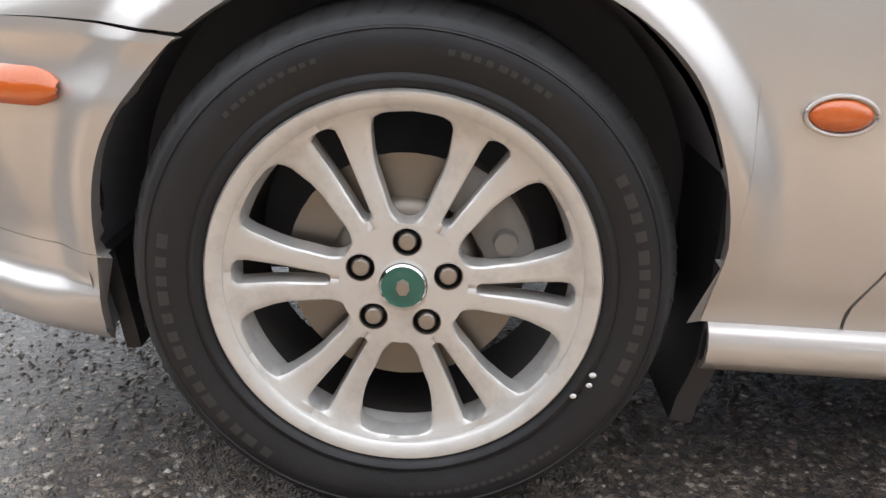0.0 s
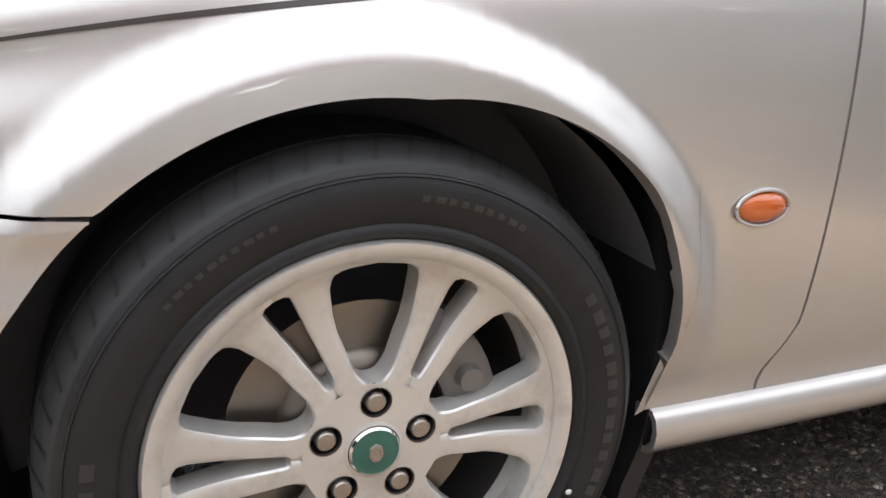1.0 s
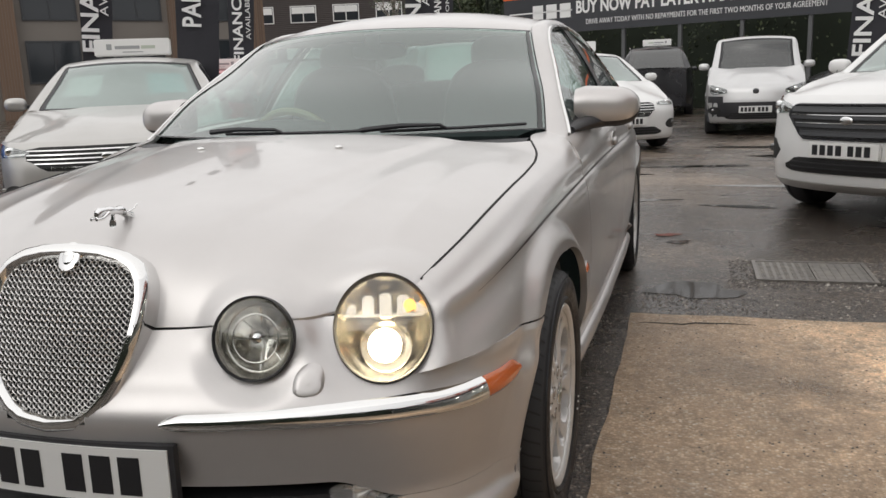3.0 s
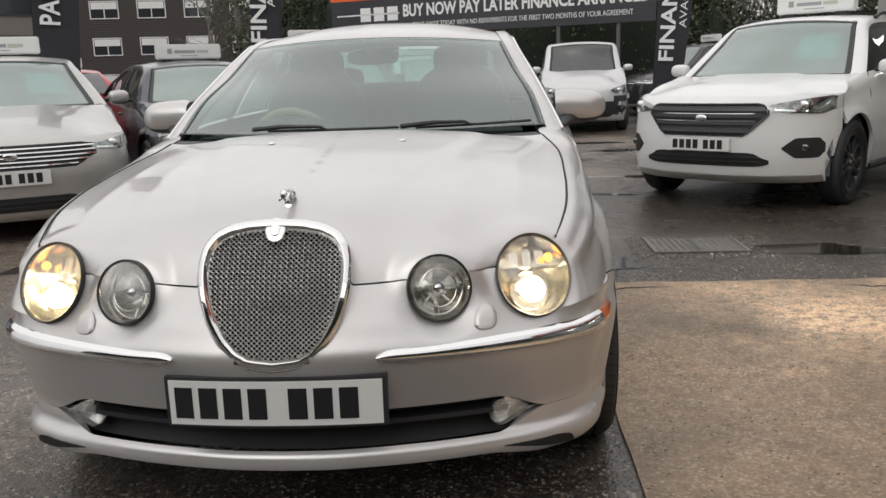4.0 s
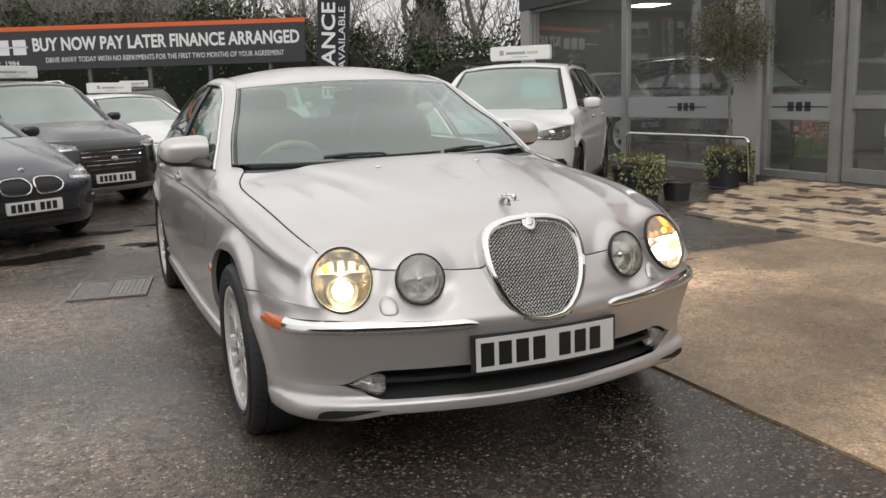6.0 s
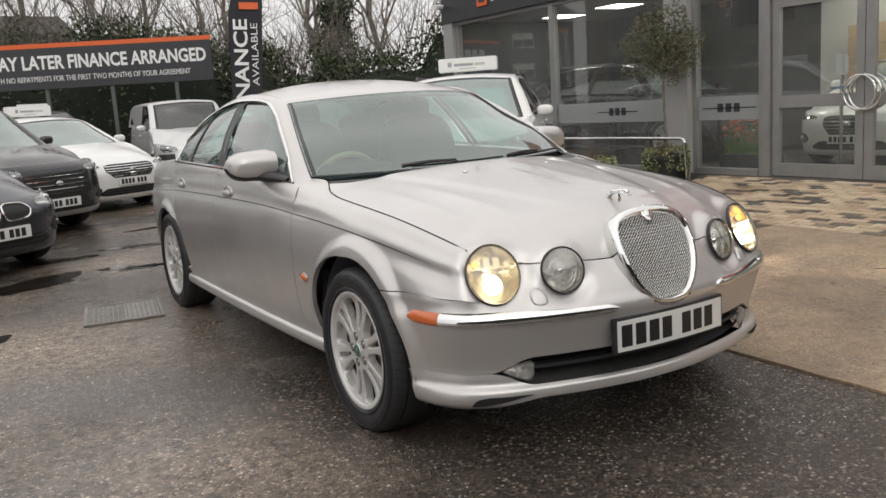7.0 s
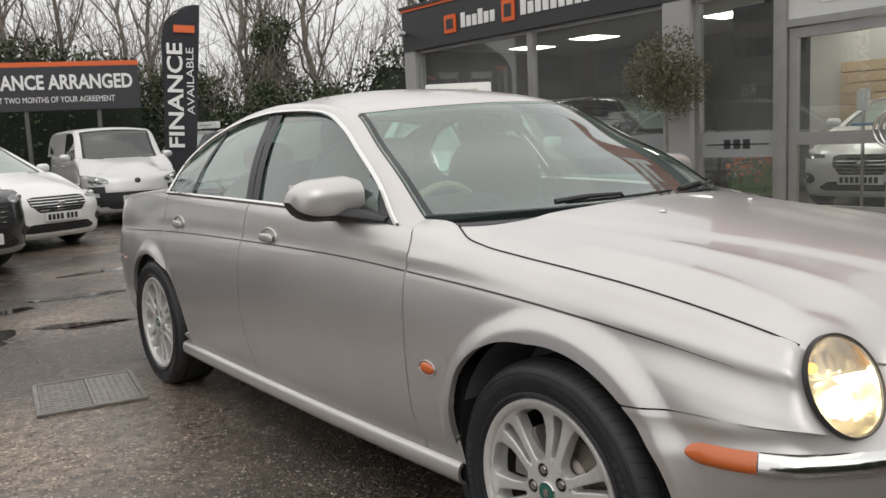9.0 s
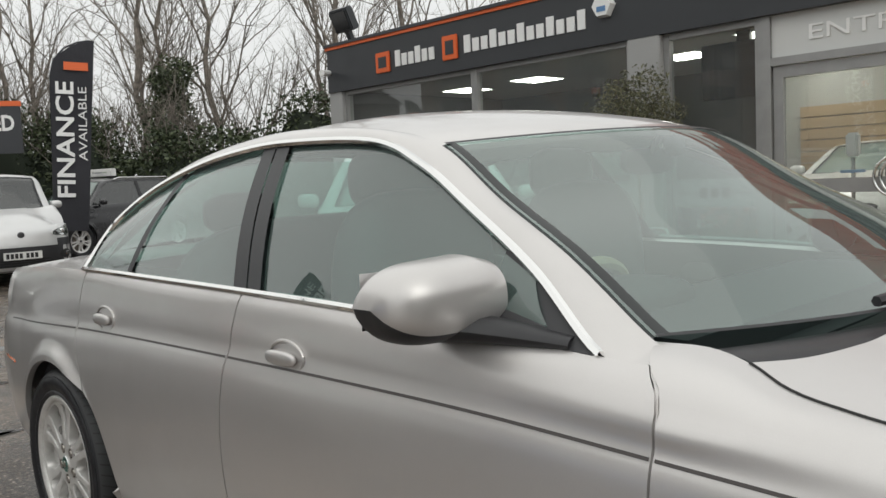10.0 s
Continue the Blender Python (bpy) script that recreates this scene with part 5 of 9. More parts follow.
# ---------- parked cars: one builder, many shapes ----------
M_RED = paint("red_paint", (0.42, 0.02, 0.03), 0.0, 0.35, 0.2)
M_BLUE = paint("blue_paint", (0.02, 0.10, 0.36), 0.3, 0.35, 0.2)
M_WHITE = paint("white_paint", (0.76, 0.76, 0.75), 0.0, 0.35, 0.15)
M_DARK = paint("dark_grey_paint", (0.050, 0.055, 0.068), 0.6, 0.3, 0.2)
M_INK = paint("black_paint", (0.020, 0.020, 0.023), 0.3, 0.28, 0.2)
M_BEIGE = paint("pale_silver_paint", (0.50, 0.49, 0.47), 0.6, 0.36, 0.25)
M_LIGHTSILVER = paint("light_silver_paint", (0.60, 0.60, 0.60), 0.45, 0.36, 0.25)
M_CARGLASS = glazing("parked_car_glass", (0.15, 0.18, 0.175), 1.55, 0.03)
# pale green film paints the sky reflected in the parked windscreens
M_CARSCREEN = glazing("parked_car_windscreen", (0.45, 0.58, 0.54), 1.6, 0.36, (0.58, 0.72, 0.67))
M_CARGLASS_DARK = glazing("privacy_glass", (0.10, 0.11, 0.11), 1.55, 0.02)
M_HEADLIGHT = material("headlight_unit", (0.30, 0.31, 0.32), 0.12, 0.7, Coat_Weight=1.0)
setin(M_HEADLIGHT, "Base Color", ramp(M_HEADLIGHT, noise_tex(M_HEADLIGHT, coords(M_HEADLIGHT), 24, 2), ((0.35, 0.035), (0.65, 0.34))))
M_SIGN = material("roof_sign_white", (0.80, 0.80, 0.78), 0.35)
M_SIGN_GREY = material("sign_print_grey", (0.34, 0.35, 0.35), 0.5)
M_SIGN_GREEN = material("sign_print_green", (0.50, 0.55, 0.46), 0.5)
M_STICKER = material("turquoise_price_sheet", (0.05, 0.55, 0.58), 0.5)
M_STICKER_BLUE = material("blue_price_sheet", (0.10, 0.22, 0.42), 0.5)
M_PAPER = material("white_paper", (0.78, 0.78, 0.76), 0.7)
M_DARKALLOY = material("dark_alloy", (0.10, 0.10, 0.105), 0.35, 0.8)
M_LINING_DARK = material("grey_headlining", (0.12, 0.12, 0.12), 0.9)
WHEELS = {}


def wheel_set(R, style):
    key = (round(R, 3), style)
    if key not in WHEELS:
        mat = {"silver": M_ALLOY, "dark": M_DARKALLOY}[style]
        WHEELS[key] = wheel_meshes("road_", R, R * 0.70, 0.21, 5, mat, False)
    return WHEELS[key]


def parked_car(label, m, paint_mat, L=4.5, W=0.90, H=1.46, wb=2.65, fo=0.85, nose=0.72, cowl=0.98, belt=0.98, y_ws=0.95, y_wt=1.75, y_rr=3.3, tail="saloon", clear=0.20, R=0.325,
               grille="slats", low_black=False, sign=True, rails=False, wheels="silver", sheet_on="", round_nose=2.6, lamps=(0.42, 0.80, 0.66, 0.74), gr=(0.36, 0.52, 0.70), group="parked cars", name="parked_car", lift=0.0, plate_z=None):
    """A parked car with its front towards local -y, the nose at y = 0. Every size in metres."""
    car = thing(name, label, "car", m, group)
    k = W / 0.9
    # plan of the nose and flanks
    corner = 0.70 * k

    def plan(q):
        """q 0..1 round the nose from the middle to the flank, then along it (1..2)."""
        a = q * math.pi / 2
        return np.array((W * math.sin(a) ** (2 / round_nose) * 0.975, corner * (1 - math.cos(a) ** (2 / round_nose))))
    lean = spl((clear, 0.10), (clear + 0.04, 0.05), (clear + 0.10, 0.03), (0.40, 0.01), (0.5, 0.0), (lerp(0.5, nose, 0.45), 0.015), (nose - 0.05, 0.065), (nose - 0.015, 0.10), (nose, 0.135), (nose + 0.05, 0.2))

    def skin(x, z, proud=0.0):
        """A point of the front skin at half-width x and height z."""
        ax = min(abs(x), W * 0.972)
        u = (ax / (W * 0.975)) ** (round_nose / 2)
        q = math.asin(min(1.0, u)) / (math.pi / 2)
        p = plan(q)
        kk = 1 - 0.5 * sstep(0.7, 1, q)
        return (math.copysign(p[0], x) * (1 - 0.02 * lean(z) / 0.1 * sstep(0.6, 1, q)), p[1] + lean(z) * kk - proud, z)
    Wy = spl((0.0, W * 0.72), (0.25, W * 0.9), (corner, W * 0.972), (1.2, W * 0.99), (L * 0.5, W), (L - 0.9, W * 0.985), (L - 0.35, W * 0.93), (L, W * 0.80))
    zbelt = spl((0.0, nose), (corner * 0.97, nose), (lerp(corner, y_ws, 0.4), lerp(nose, cowl, 0.52)), (y_ws, cowl - 0.02), (y_ws + 0.5, belt), (L - 0.7, belt + 0.05), (L, belt + (0.0 if tail == "saloon" else 0.04)))
    x_top = lambda y: Wy(y) - 0.016 - 0.059 * sstep(corner, corner + 0.3, y) - 0.035 * sstep(corner, corner + 0.2, y) * sstep(y_ws + 0.25, y_ws, y)
    arches = [(fo, R, R + 0.05), (fo + wb, R, R + 0.045)]

    def zlow(y):
        z = clear + 0.03
        for yc, zc, r in arches:
            if abs(y - yc) < r:
                z = max(z, zc + math.sqrt(r * r - (y - yc) ** 2))
        return z
    ys = set(np.linspace(corner * 0.97, L, 40))
    for yc, zc, r in arches:
        ys |= {yc + r * math.cos(a) for a in np.linspace(0, math.pi, 19)} | {yc + r + 0.001, yc - r - 0.001}
    ys = sorted(y for y in ys if y >= corner * 0.97)
    for s in (1, -1):
        P = []
        for y in ys:
            w_, zb, z0 = Wy(y), zbelt(y), zlow(y)
            xb = x_top(y)
            sec = spl((clear, w_ - 0.05), (clear + 0.12, w_ - 0.022), (0.5, w_), (lerp(0.5, zb, 0.62), w_ - 0.006), (lerp(0.5, zb, 0.70), w_ - 0.016), (zb - 0.05, lerp(w_ - 0.016, xb, 0.3)), (zb - 0.012, lerp(w_ - 0.016, xb, 0.65)), (zb, xb))
            col = []
            for t in np.linspace(0, 1, 20):
                z = lerp(min(z0, zb - 0.05), zb, t)
                f = sum(0.016 * (1 - sstep(r + 0.01, r + 0.07, math.hypot(y - yc, z - zc))) for yc, zc, r in arches)
                col.append((s * (sec(z) + f), y, z))
            P.append(col)
        side = sheet("body_side", P, paint_mat, car, "", 0.03, out=(s * 9, L / 2, 0.6))
        for yd in (y_ws + 0.22, lerp(y_ws + 0.22, fo + wb - 0.25, 0.56), fo + wb - 0.22):
            pts = []
            for z in np.linspace(clear + 0.10, belt, 9):
                sec_x = np.interp(z, [clear, clear + 0.12, 0.5, lerp(0.5, belt, 0.62), belt - 0.012], [Wy(yd) - 0.05, Wy(yd) - 0.022, Wy(yd), Wy(yd) - 0.006, Wy(yd) - 0.05])
                pts.append((s * (sec_x + 0.0005), yd + 0.04 * math.sin((z - 0.3) * 3), z))
            tube("door_gap", pts, 0.003, M_GAP, side)
        for yh in (lerp(y_ws + 0.22, fo + wb - 0.25, 0.45), fo + wb - 0.38):
            blob("door_handle", (s * (Wy(yh) - 0.002), yh, belt - 0.13), (0.018, 0.085, 0.016), paint_mat, side, "", 2.6, 6, 10)
        tube("sill_trim", [(s * (Wy(y) - 0.03), y, clear + 0.04) for y in np.linspace(fo + R + 0.06, fo + wb - R - 0.06, 8)], 0.035, M_BLACK if (clear > 0.22 or low_black) else paint_mat, car, "", 8)
        for yc, zc, r in arches:
            P = [[(s * x, yc + (r + 0.01) * math.cos(a) * kx, max(clear, zc + (r + 0.01) * math.sin(a))) for x, kx in ((Wy(yc) - 0.045, 1), (Wy(yc) - 0.26, 1), (Wy(yc) - 0.27, 0.0))] for a in np.linspace(-0.2, math.pi + 0.2, 20)]
            sheet("arch_liner", P, M_WELL, car, "", 0, out=(s * 9, yc, 0.3))
    # nose skin
    nq = sorted(set(np.round(np.linspace(-1, 1, 57), 5)) | {round(e * q, 5) for e in (1, -1) for q in np.linspace(0.6, 1, 24)})

    def nose_grid(z0, z1, n, proud=0.0, lim=1.0):
        P = []
        for q in nq:
            if abs(q) > lim:
                continue
            x = math.copysign(plan(abs(q))[0], q) if q else 0.0
            zb = z0
            for _ in range(3):
                yb = skin(x, zb, proud)[1]
                zb = max(z0, min(z1 - 0.08, zlow(yb) if yb > fo - R - 0.05 else z0))
            P.append([skin(x, lerp(zb, z1, t), proud) for t in np.linspace(0, 1, n)])
        return P
    x_arch = max(x for x in np.linspace(0.3, W * 0.95, 60) if skin(x, clear)[1] < fo - R - 0.055)
    sheet("bumper", nose_grid(clear, nose, 18), M_BLACK if low_black == "all" else paint_mat, car, "", 0.03, out=(0, -9, 0.5))

    def patch(nm, x0, x1, zl, zh, mat, proud, par, nx=14, nz=6, lab="", fold=0.006):
        """A piece lying on the nose skin between x0 and x1, zl(u) and zh(u)."""
        P = []
        for u in np.linspace(0, 1, nx):
            x = lerp(x0, x1, u)
            a, b = (zl(u) if callable(zl) else zl), (zh(u) if callable(zh) else zh)
            P.append([skin(x, lerp(a, b, t), proud) for t in np.linspace(0, 1, nz)])
        return sheet(nm, P, mat, par, lab, fold, out=(0, -9, 0.6))
    # grille
    gx, g0, g1 = gr
    hexg = lambda lo, hi: (lambda u: lo + (hi - lo) * 0.45 * sstep(0.72, 1.0, abs(2 * u - 1)), lambda u: hi - (hi - lo) * 0.10 * sstep(0.8, 1.0, abs(2 * u - 1)))
    zl, zh = hexg(g0, g1)
    if grille == "bars":
        ends = lambda u, a: max(0.0, (abs(2 * u - 1) - a) / (1 - a))
        zl = lambda u: g0 + (g1 - g0) * 0.66 * ends(u, 0.70)
        zh = lambda u: g1 - (g1 - g0) * 0.22 * ends(u, 0.90)
    if grille in ("slats", "bars"):
        gob = patch("grille", -gx * k, gx * k, zl, zh, M_GAP, 0.006, car, 24, 6, "dark grille with bright slats" if grille == "slats" else "black grille with two bars")
        if grille == "slats":
            for i in range(5):
                t = (i + 0.5) / 5
                zz = lerp(g0 + 0.01, g1 - 0.01, t)
                xx = gx * k * lerp(0.70, 0.985, min(1, t / 0.45))
                patch("grille_slat", -xx, xx, zz - 0.0045, zz + 0.0045, M_CHROME_WORN, 0.016, gob, 24, 3, "", 0.01)
        else:
            us = np.linspace(0, 1, 25)
            loop = [skin(lerp(-gx, gx, u) * k, zl(u), 0.010) for u in us] + [skin(lerp(-gx, gx, u) * k, zh(u), 0.010) for u in us[::-1]]
            tube("grille_frame", loop, 0.010, M_INK, gob, "", 6, True, up=(0, 1, 0))
            for t, h in ((0.16, 0.018), (0.40, 0.016), (0.64, 0.016), (0.86, 0.018)):
                zz = lerp(g0, g1, t)
                xx = gx * k * lerp(0.70, 0.985, min(1, t / 0.66)) - 0.012
                bar = patch("grille_bar", -xx, xx, zz - h, zz + h, M_GRILLE_GREY, 0.016, gob, 24, 3, "", 0.014)
                patch("bar_edge", -xx, xx, zz + h - 0.003, zz + h + 0.002, M_CHROME_WORN if 0.3 < t < 0.7 else M_GRILLE_GREY, 0.021, bar, 24, 3, "", 0.003)
        p = skin(0, lerp(g0, g1, 0.55), 0.024)
        blob("front_badge", p, (0.05, 0.008, 0.03 if sheet_on != "badge" else 0.05), M_CHROME_WORN, gob, "plain round badge", 2.0, 8, 18)
    elif grille == "kidney":
        zc_, hh = (g0 + g1) / 2, (g1 - g0) / 2
        oval = lambda u: hh * max(0.02, 1 - abs(2 * u - 1) ** 3.2) ** 0.4 * (1 - 0.18 * u)
        for s in (1, -1):
            gob = patch("kidney_grille", s * 0.018, s * gx, lambda u: zc_ - oval(u), lambda u: zc_ + oval(u), M_GAP, 0.010, car, 22, 6, "dark kidney grille in a bright frame")
            us = np.linspace(0, 1, 18)
            loop = [skin(s * lerp(0.018, gx, u), zc_ - oval(u), 0.018) for u in us] + [skin(s * lerp(0.018, gx, u), zc_ + oval(u), 0.018) for u in us[::-1]]
            tube("kidney_frame", loop, 0.008, M_CHROME_WORN, gob, "", 6, True, up=(0, 1, 0))
            for i in range(8):
                u = lerp(0.10, 0.90, i / 7)
                x = s * lerp(0.018, gx, u)
                tube("kidney_bar", [skin(x, zc_ - oval(u), 0.015), skin(x, zc_ + oval(u), 0.015)], 0.005, M_BLACK, gob, "", 5)
        blob("front_badge", skin(0, g1 + 0.05, 0.004), (0.03, 0.006, 0.03), M_CHROME_WORN, car, "", 2.0, 8, 14)
    elif grille == "van":
        patch("grille", -gx, gx, g0, g1, M_BLACK, 0.006, car, 16, 4, "black lower bumper")
        for s in (1, -1):
            patch("corner_cladding", s * 0.52, s * 0.80, 0.55, 0.66, M_BLACK, 0.006, car, 10, 4, "black corner cladding")
        blob("front_badge", skin(0, g1 + 0.18, 0.006), (0.05, 0.008, 0.045), M_DARKALLOY, car, "", 2.2, 8, 14)
    # headlights
    l0, l1, z0, z1 = lamps
    for s in (1, -1):
        lo_ = lambda u: lerp(z0 + (z1 - z0) * 0.30, z0 + (z1 - z0) * 0.10, u) + (z1 - z0) * 0.25 * sstep(0.8, 1.0, u)
        hi_ = lambda u: (lerp(z0 + (z1 - z0) * 0.55, z1, u**0.75) if not low_black else lerp(z0 + 0.12, z1, u))
        hl = patch("headlight", s * l0 * k, s * l1 * k, lo_, hi_, M_HEADLIGHT, 0.008, car, 18, 7, "clear headlight unit", 0.012)
        patch("headlight_lens", s * (l0 * k - 0.004), s * (l1 * k + 0.004), lambda u: lo_(u) - 0.004, lambda u: hi_(u) + 0.004, M_LENS, 0.018, hl, 18, 7, "", 0.008)
        patch("daytime_strip", s * lerp(l0, l1, 0.12) * k, s * lerp(l0, l1, 0.8) * k, lambda u: lerp(lo_(0.12), lo_(0.8), u) + 0.010, lambda u: lerp(lo_(0.12), lo_(0.8), u) + 0.024, M_CHROME_WORN, 0.013, hl, 10, 3, "", 0.004)
        blob("headlight_bulb", skin(s * lerp(l0, l1, 0.55) * k, lerp(z0, z1, 0.55), 0.006), (0.042, 0.014, 0.036), M_CHROME, hl, "", 2.0, 8, 12)
        if not low_black:
            if grille == "bars":
                tri = lambda u: min(1.0, u / 0.35, (1 - u) / 0.18 + 0.35)
                f0_, f1_ = (lambda u: clear + lift + 0.215 - 0.075 * tri(u)), (lambda u: clear + lift + 0.225 + 0.075 * tri(u))
            else:
                f0_, f1_ = (lambda u: clear + lift + 0.20 - 0.05 * math.sin(math.pi * u) ** 0.6), (lambda u: clear + lift + 0.225 + 0.06 * math.sin(math.pi * u) ** 0.6)
            fg = patch("fog_recess", s * 0.60 * k, s * 0.83 * k, f0_, f1_, M_GAP, 0.006, car, 10, 4, "black recess with a fog lamp")
            blob("fog_lamp", skin(s * 0.73 * k, clear + lift + 0.225, 0.008), (0.035, 0.012, 0.028), M_HEADLIGHT, fg, "", 2.4, 8, 12)
    li = patch("lower_intake", -0.52 * k, 0.52 * k, lambda u: clear + lift + 0.075 + 0.02 * sstep(0.85, 1, abs(2 * u - 1)), lambda u: clear + lift + 0.185 - 0.06 * sstep(0.75, 1, abs(2 * u - 1)), M_GAP, 0.006, car, 22, 5, "black lower intake")
    for t in (0.33, 0.66):
        patch("intake_slat", -0.46 * k, 0.46 * k, clear + lift + 0.075 + 0.11 * t - 0.005, clear + lift + 0.075 + 0.11 * t + 0.005, M_BLACK, 0.014, li, 16, 3)
    if clear > 0.2 or low_black:
        patch("bumper_skirt", -x_arch, x_arch, clear - 0.002, clear + 0.06, M_BLACK if low_black else M_BEIGE, 0.008, car, 30, 4)
    # plate with plain bars
    zp = {"van": 0.44, "kidney": 0.385}.get(grille, g0 - 0.06)
    zp = plate_z or zp
    p = skin(0, zp, 0.02)
    pl = block("number_plate", (-0.26, p[1] - 0.008, zp - 0.055), (0.26, p[1] + 0.03, zp + 0.055), M_PLATE, car, "white number plate", 0.003)
    for x in [-0.21 + 0.06 * i for i in range(4)] + [0.06 + 0.06 * i for i in range(3)]:
        block("plate_bar", (x - 0.021, p[1] - 0.0105, zp - 0.036), (x + 0.021, p[1] - 0.0085, zp + 0.036), M_PLATE_BAR, pl)
    # bonnet
    P = []
    for q in np.linspace(-1, 1, 41):
        f = skin(math.copysign(plan(abs(q))[0], q) if q else 0.0, nose)
        u = f[0] / abs(skin(plan(1.0)[0], nose)[0])
        col = []
        for t in np.linspace(0, 1, 18):
            y = lerp(f[1], y_ws + 0.16 * u * u, t)
            x = lerp(f[0], u * x_top(max(y, corner)), max(sstep(0, 0.4, t), abs(u) ** 10))
            zc = lerp(nose + 0.02, cowl + 0.012, t**0.72)
            z = lerp(zbelt(max(y, 0.05)), zc, 1 - abs(u) ** 3.2)
            z -= (z - nose) * math.exp(-(y - f[1]) / 0.06)
            z += 0.012 * sstep(0.52, 0.44, abs(u)) * sstep(0.03, 0.3, t)
            col.append((x, y, z))
        P.append(col)
    sheet("bonnet", P, paint_mat, car, "", 0.02, out=(0, 0.3, 9))
    # glasshouse
    y_dr = {"saloon": L - 1.05, "hatch": L - 0.22, "estate": L - 0.15, "van": L - 0.05}[tail]
    y_tb = {"saloon": L - 0.75, "hatch": L - 0.12, "estate": L - 0.06, "van": L - 0.01}[tail]
    zs_ = H - 0.105
    wr = W - {"van": 0.16}.get(tail, 0.27)
    O = spl((0, W - 0.078, y_ws + 0.20, cowl - 0.01), (1, W - 0.082, y_ws + 0.30, cowl + 0.02), (2, lerp(W - 0.08, wr, 0.55), lerp(y_ws + 0.25, y_wt + 0.15, 0.58), lerp(cowl, zs_, 0.58)), (3, wr + 0.012, y_wt + 0.12, zs_ - 0.045), (4, wr, y_wt + 0.45, zs_), (5, wr, lerp(y_wt + 0.45, y_rr, 0.5), zs_ + 0.008), (6, wr + 0.004, y_rr - 0.1, zs_ - 0.025), (7, lerp(wr, W - 0.08, 0.45), lerp(y_rr, y_dr, 0.7), lerp(zs_, belt, 0.42)), (8, W - 0.082, y_dr, belt + 0.045))
    I = spl((0, W - 0.19, y_ws + 0.20, cowl), (1, W - 0.195, y_ws + 0.27, cowl + 0.04), (2, lerp(W - 0.19, wr - 0.09, 0.55), lerp(y_ws + 0.25, y_wt + 0.1, 0.56), lerp(cowl, zs_ + 0.02, 0.58)), (3, wr - 0.075, y_wt + 0.08, zs_ + 0.0), (4, wr - 0.08, y_wt + 0.45, zs_ + 0.055), (5, wr - 0.08, lerp(y_wt + 0.45, y_rr, 0.5), zs_ + 0.062), (6, wr - 0.075, y_rr, zs_ + 0.025), (7, lerp(wr - 0.07, W - 0.22, 0.5), lerp(y_rr, y_tb, 0.55), lerp(zs_, belt, 0.42)), (8, W - 0.21, y_tb, belt + 0.03))
    ts = np.linspace(0, 8, 49)
    for s in (1, -1):
        P = []
        for t in ts:
            o, i = O(t), I(t)
            P.append([(s * (o[0] + (i[0] - o[0]) * u + 0.012 * 4 * u * (1 - u)), o[1] + (i[1] - o[1]) * u, o[2] + (i[2] - o[2]) * u + 0.012 * 4 * u * (1 - u)) for u in np.linspace(0, 1, 6)])
        sheet("roof_side", P, paint_mat, car, "", 0.012, out=(s * 9, L / 2, 5))
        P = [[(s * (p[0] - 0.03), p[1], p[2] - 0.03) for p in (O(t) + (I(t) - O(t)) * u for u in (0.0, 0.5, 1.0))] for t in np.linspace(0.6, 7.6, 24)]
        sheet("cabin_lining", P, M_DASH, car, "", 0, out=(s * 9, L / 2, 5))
        # side windows: bays cut by pillars
        yt = spl(*[(O(t)[1], O(t)[2], O(t)[0]) for t in np.linspace(1, 8, 15)])
        ya, yb = y_ws + 0.36, y_dr - 0.05
        cuts = [ya, lerp(ya, yb, 0.42), lerp(ya, yb, 0.45), lerp(ya, yb, 0.80), lerp(ya, yb, 0.83), yb]
        if tail == "van":
            cuts = [ya, y_ws + 1.25, y_ws + 1.3, yb]
        for i in range(len(cuts) - 1):
            pil = i % 2 == 1
            back = tail == "van" and i == 2
            P = []
            for y in np.linspace(cuts[i], cuts[i + 1], 9):
                zt, xt = yt(y)
                zb, xb = zbelt(y) - 0.004, Wy(y) - 0.08
                P.append([(s * (lerp(xb, xt, w_) - (0.003 if pil or back else 0.012)), y, lerp(zb, zt, w_)) for w_ in np.linspace(0, 1, 6)])
            sheet("window_pillar" if pil else ("side_panel" if back else "side_window"), P, paint_mat if back else (M_BLACK if pil else (M_CARGLASS_DARK if i >= 2 else M_CARGLASS)), car, "", 0, out=(s * 9, L / 2, 1.2))
        # mirror
        mir = blob("wing_mirror", (s * (W + 0.055), y_ws + 0.47, cowl + 0.06), (0.095, 0.06, 0.062), paint_mat, car, "", 2.8, 10, 16)
        tube("mirror_arm", [(s * (W - 0.08), y_ws + 0.5, cowl + 0.03), (s * (W + 0.04), y_ws + 0.53, cowl + 0.045)], 0.02, M_BLACK, mir, "", 6)
        if rails:
            tube("roof_rail", [(s * (wr - 0.02), y_wt + 0.35, zs_ + 0.04), (s * (wr - 0.01), y_wt + 0.5, zs_ + 0.085), (s * (wr - 0.01), y_rr - 0.15, zs_ + 0.085), (s * (wr - 0.02), y_rr, zs_ + 0.03)], 0.016, M_BLACK if paint_mat is not M_INK else M_CHROME_WORN, car, "", 6)
    P = [[(u * I(t)[0], I(t)[1] - 0.13 * (1 - u * u) * (1 - sstep(3, 4.4, t)) + 0.06 * (1 - u * u) * sstep(5, 6.2, t), I(t)[2] + 0.035 * (1 - abs(u) ** 2.2)) for u in np.linspace(-1, 1, 19)] for t in np.linspace(3, 6.2, 16)]
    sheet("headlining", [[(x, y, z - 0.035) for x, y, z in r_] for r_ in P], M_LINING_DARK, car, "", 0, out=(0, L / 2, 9))
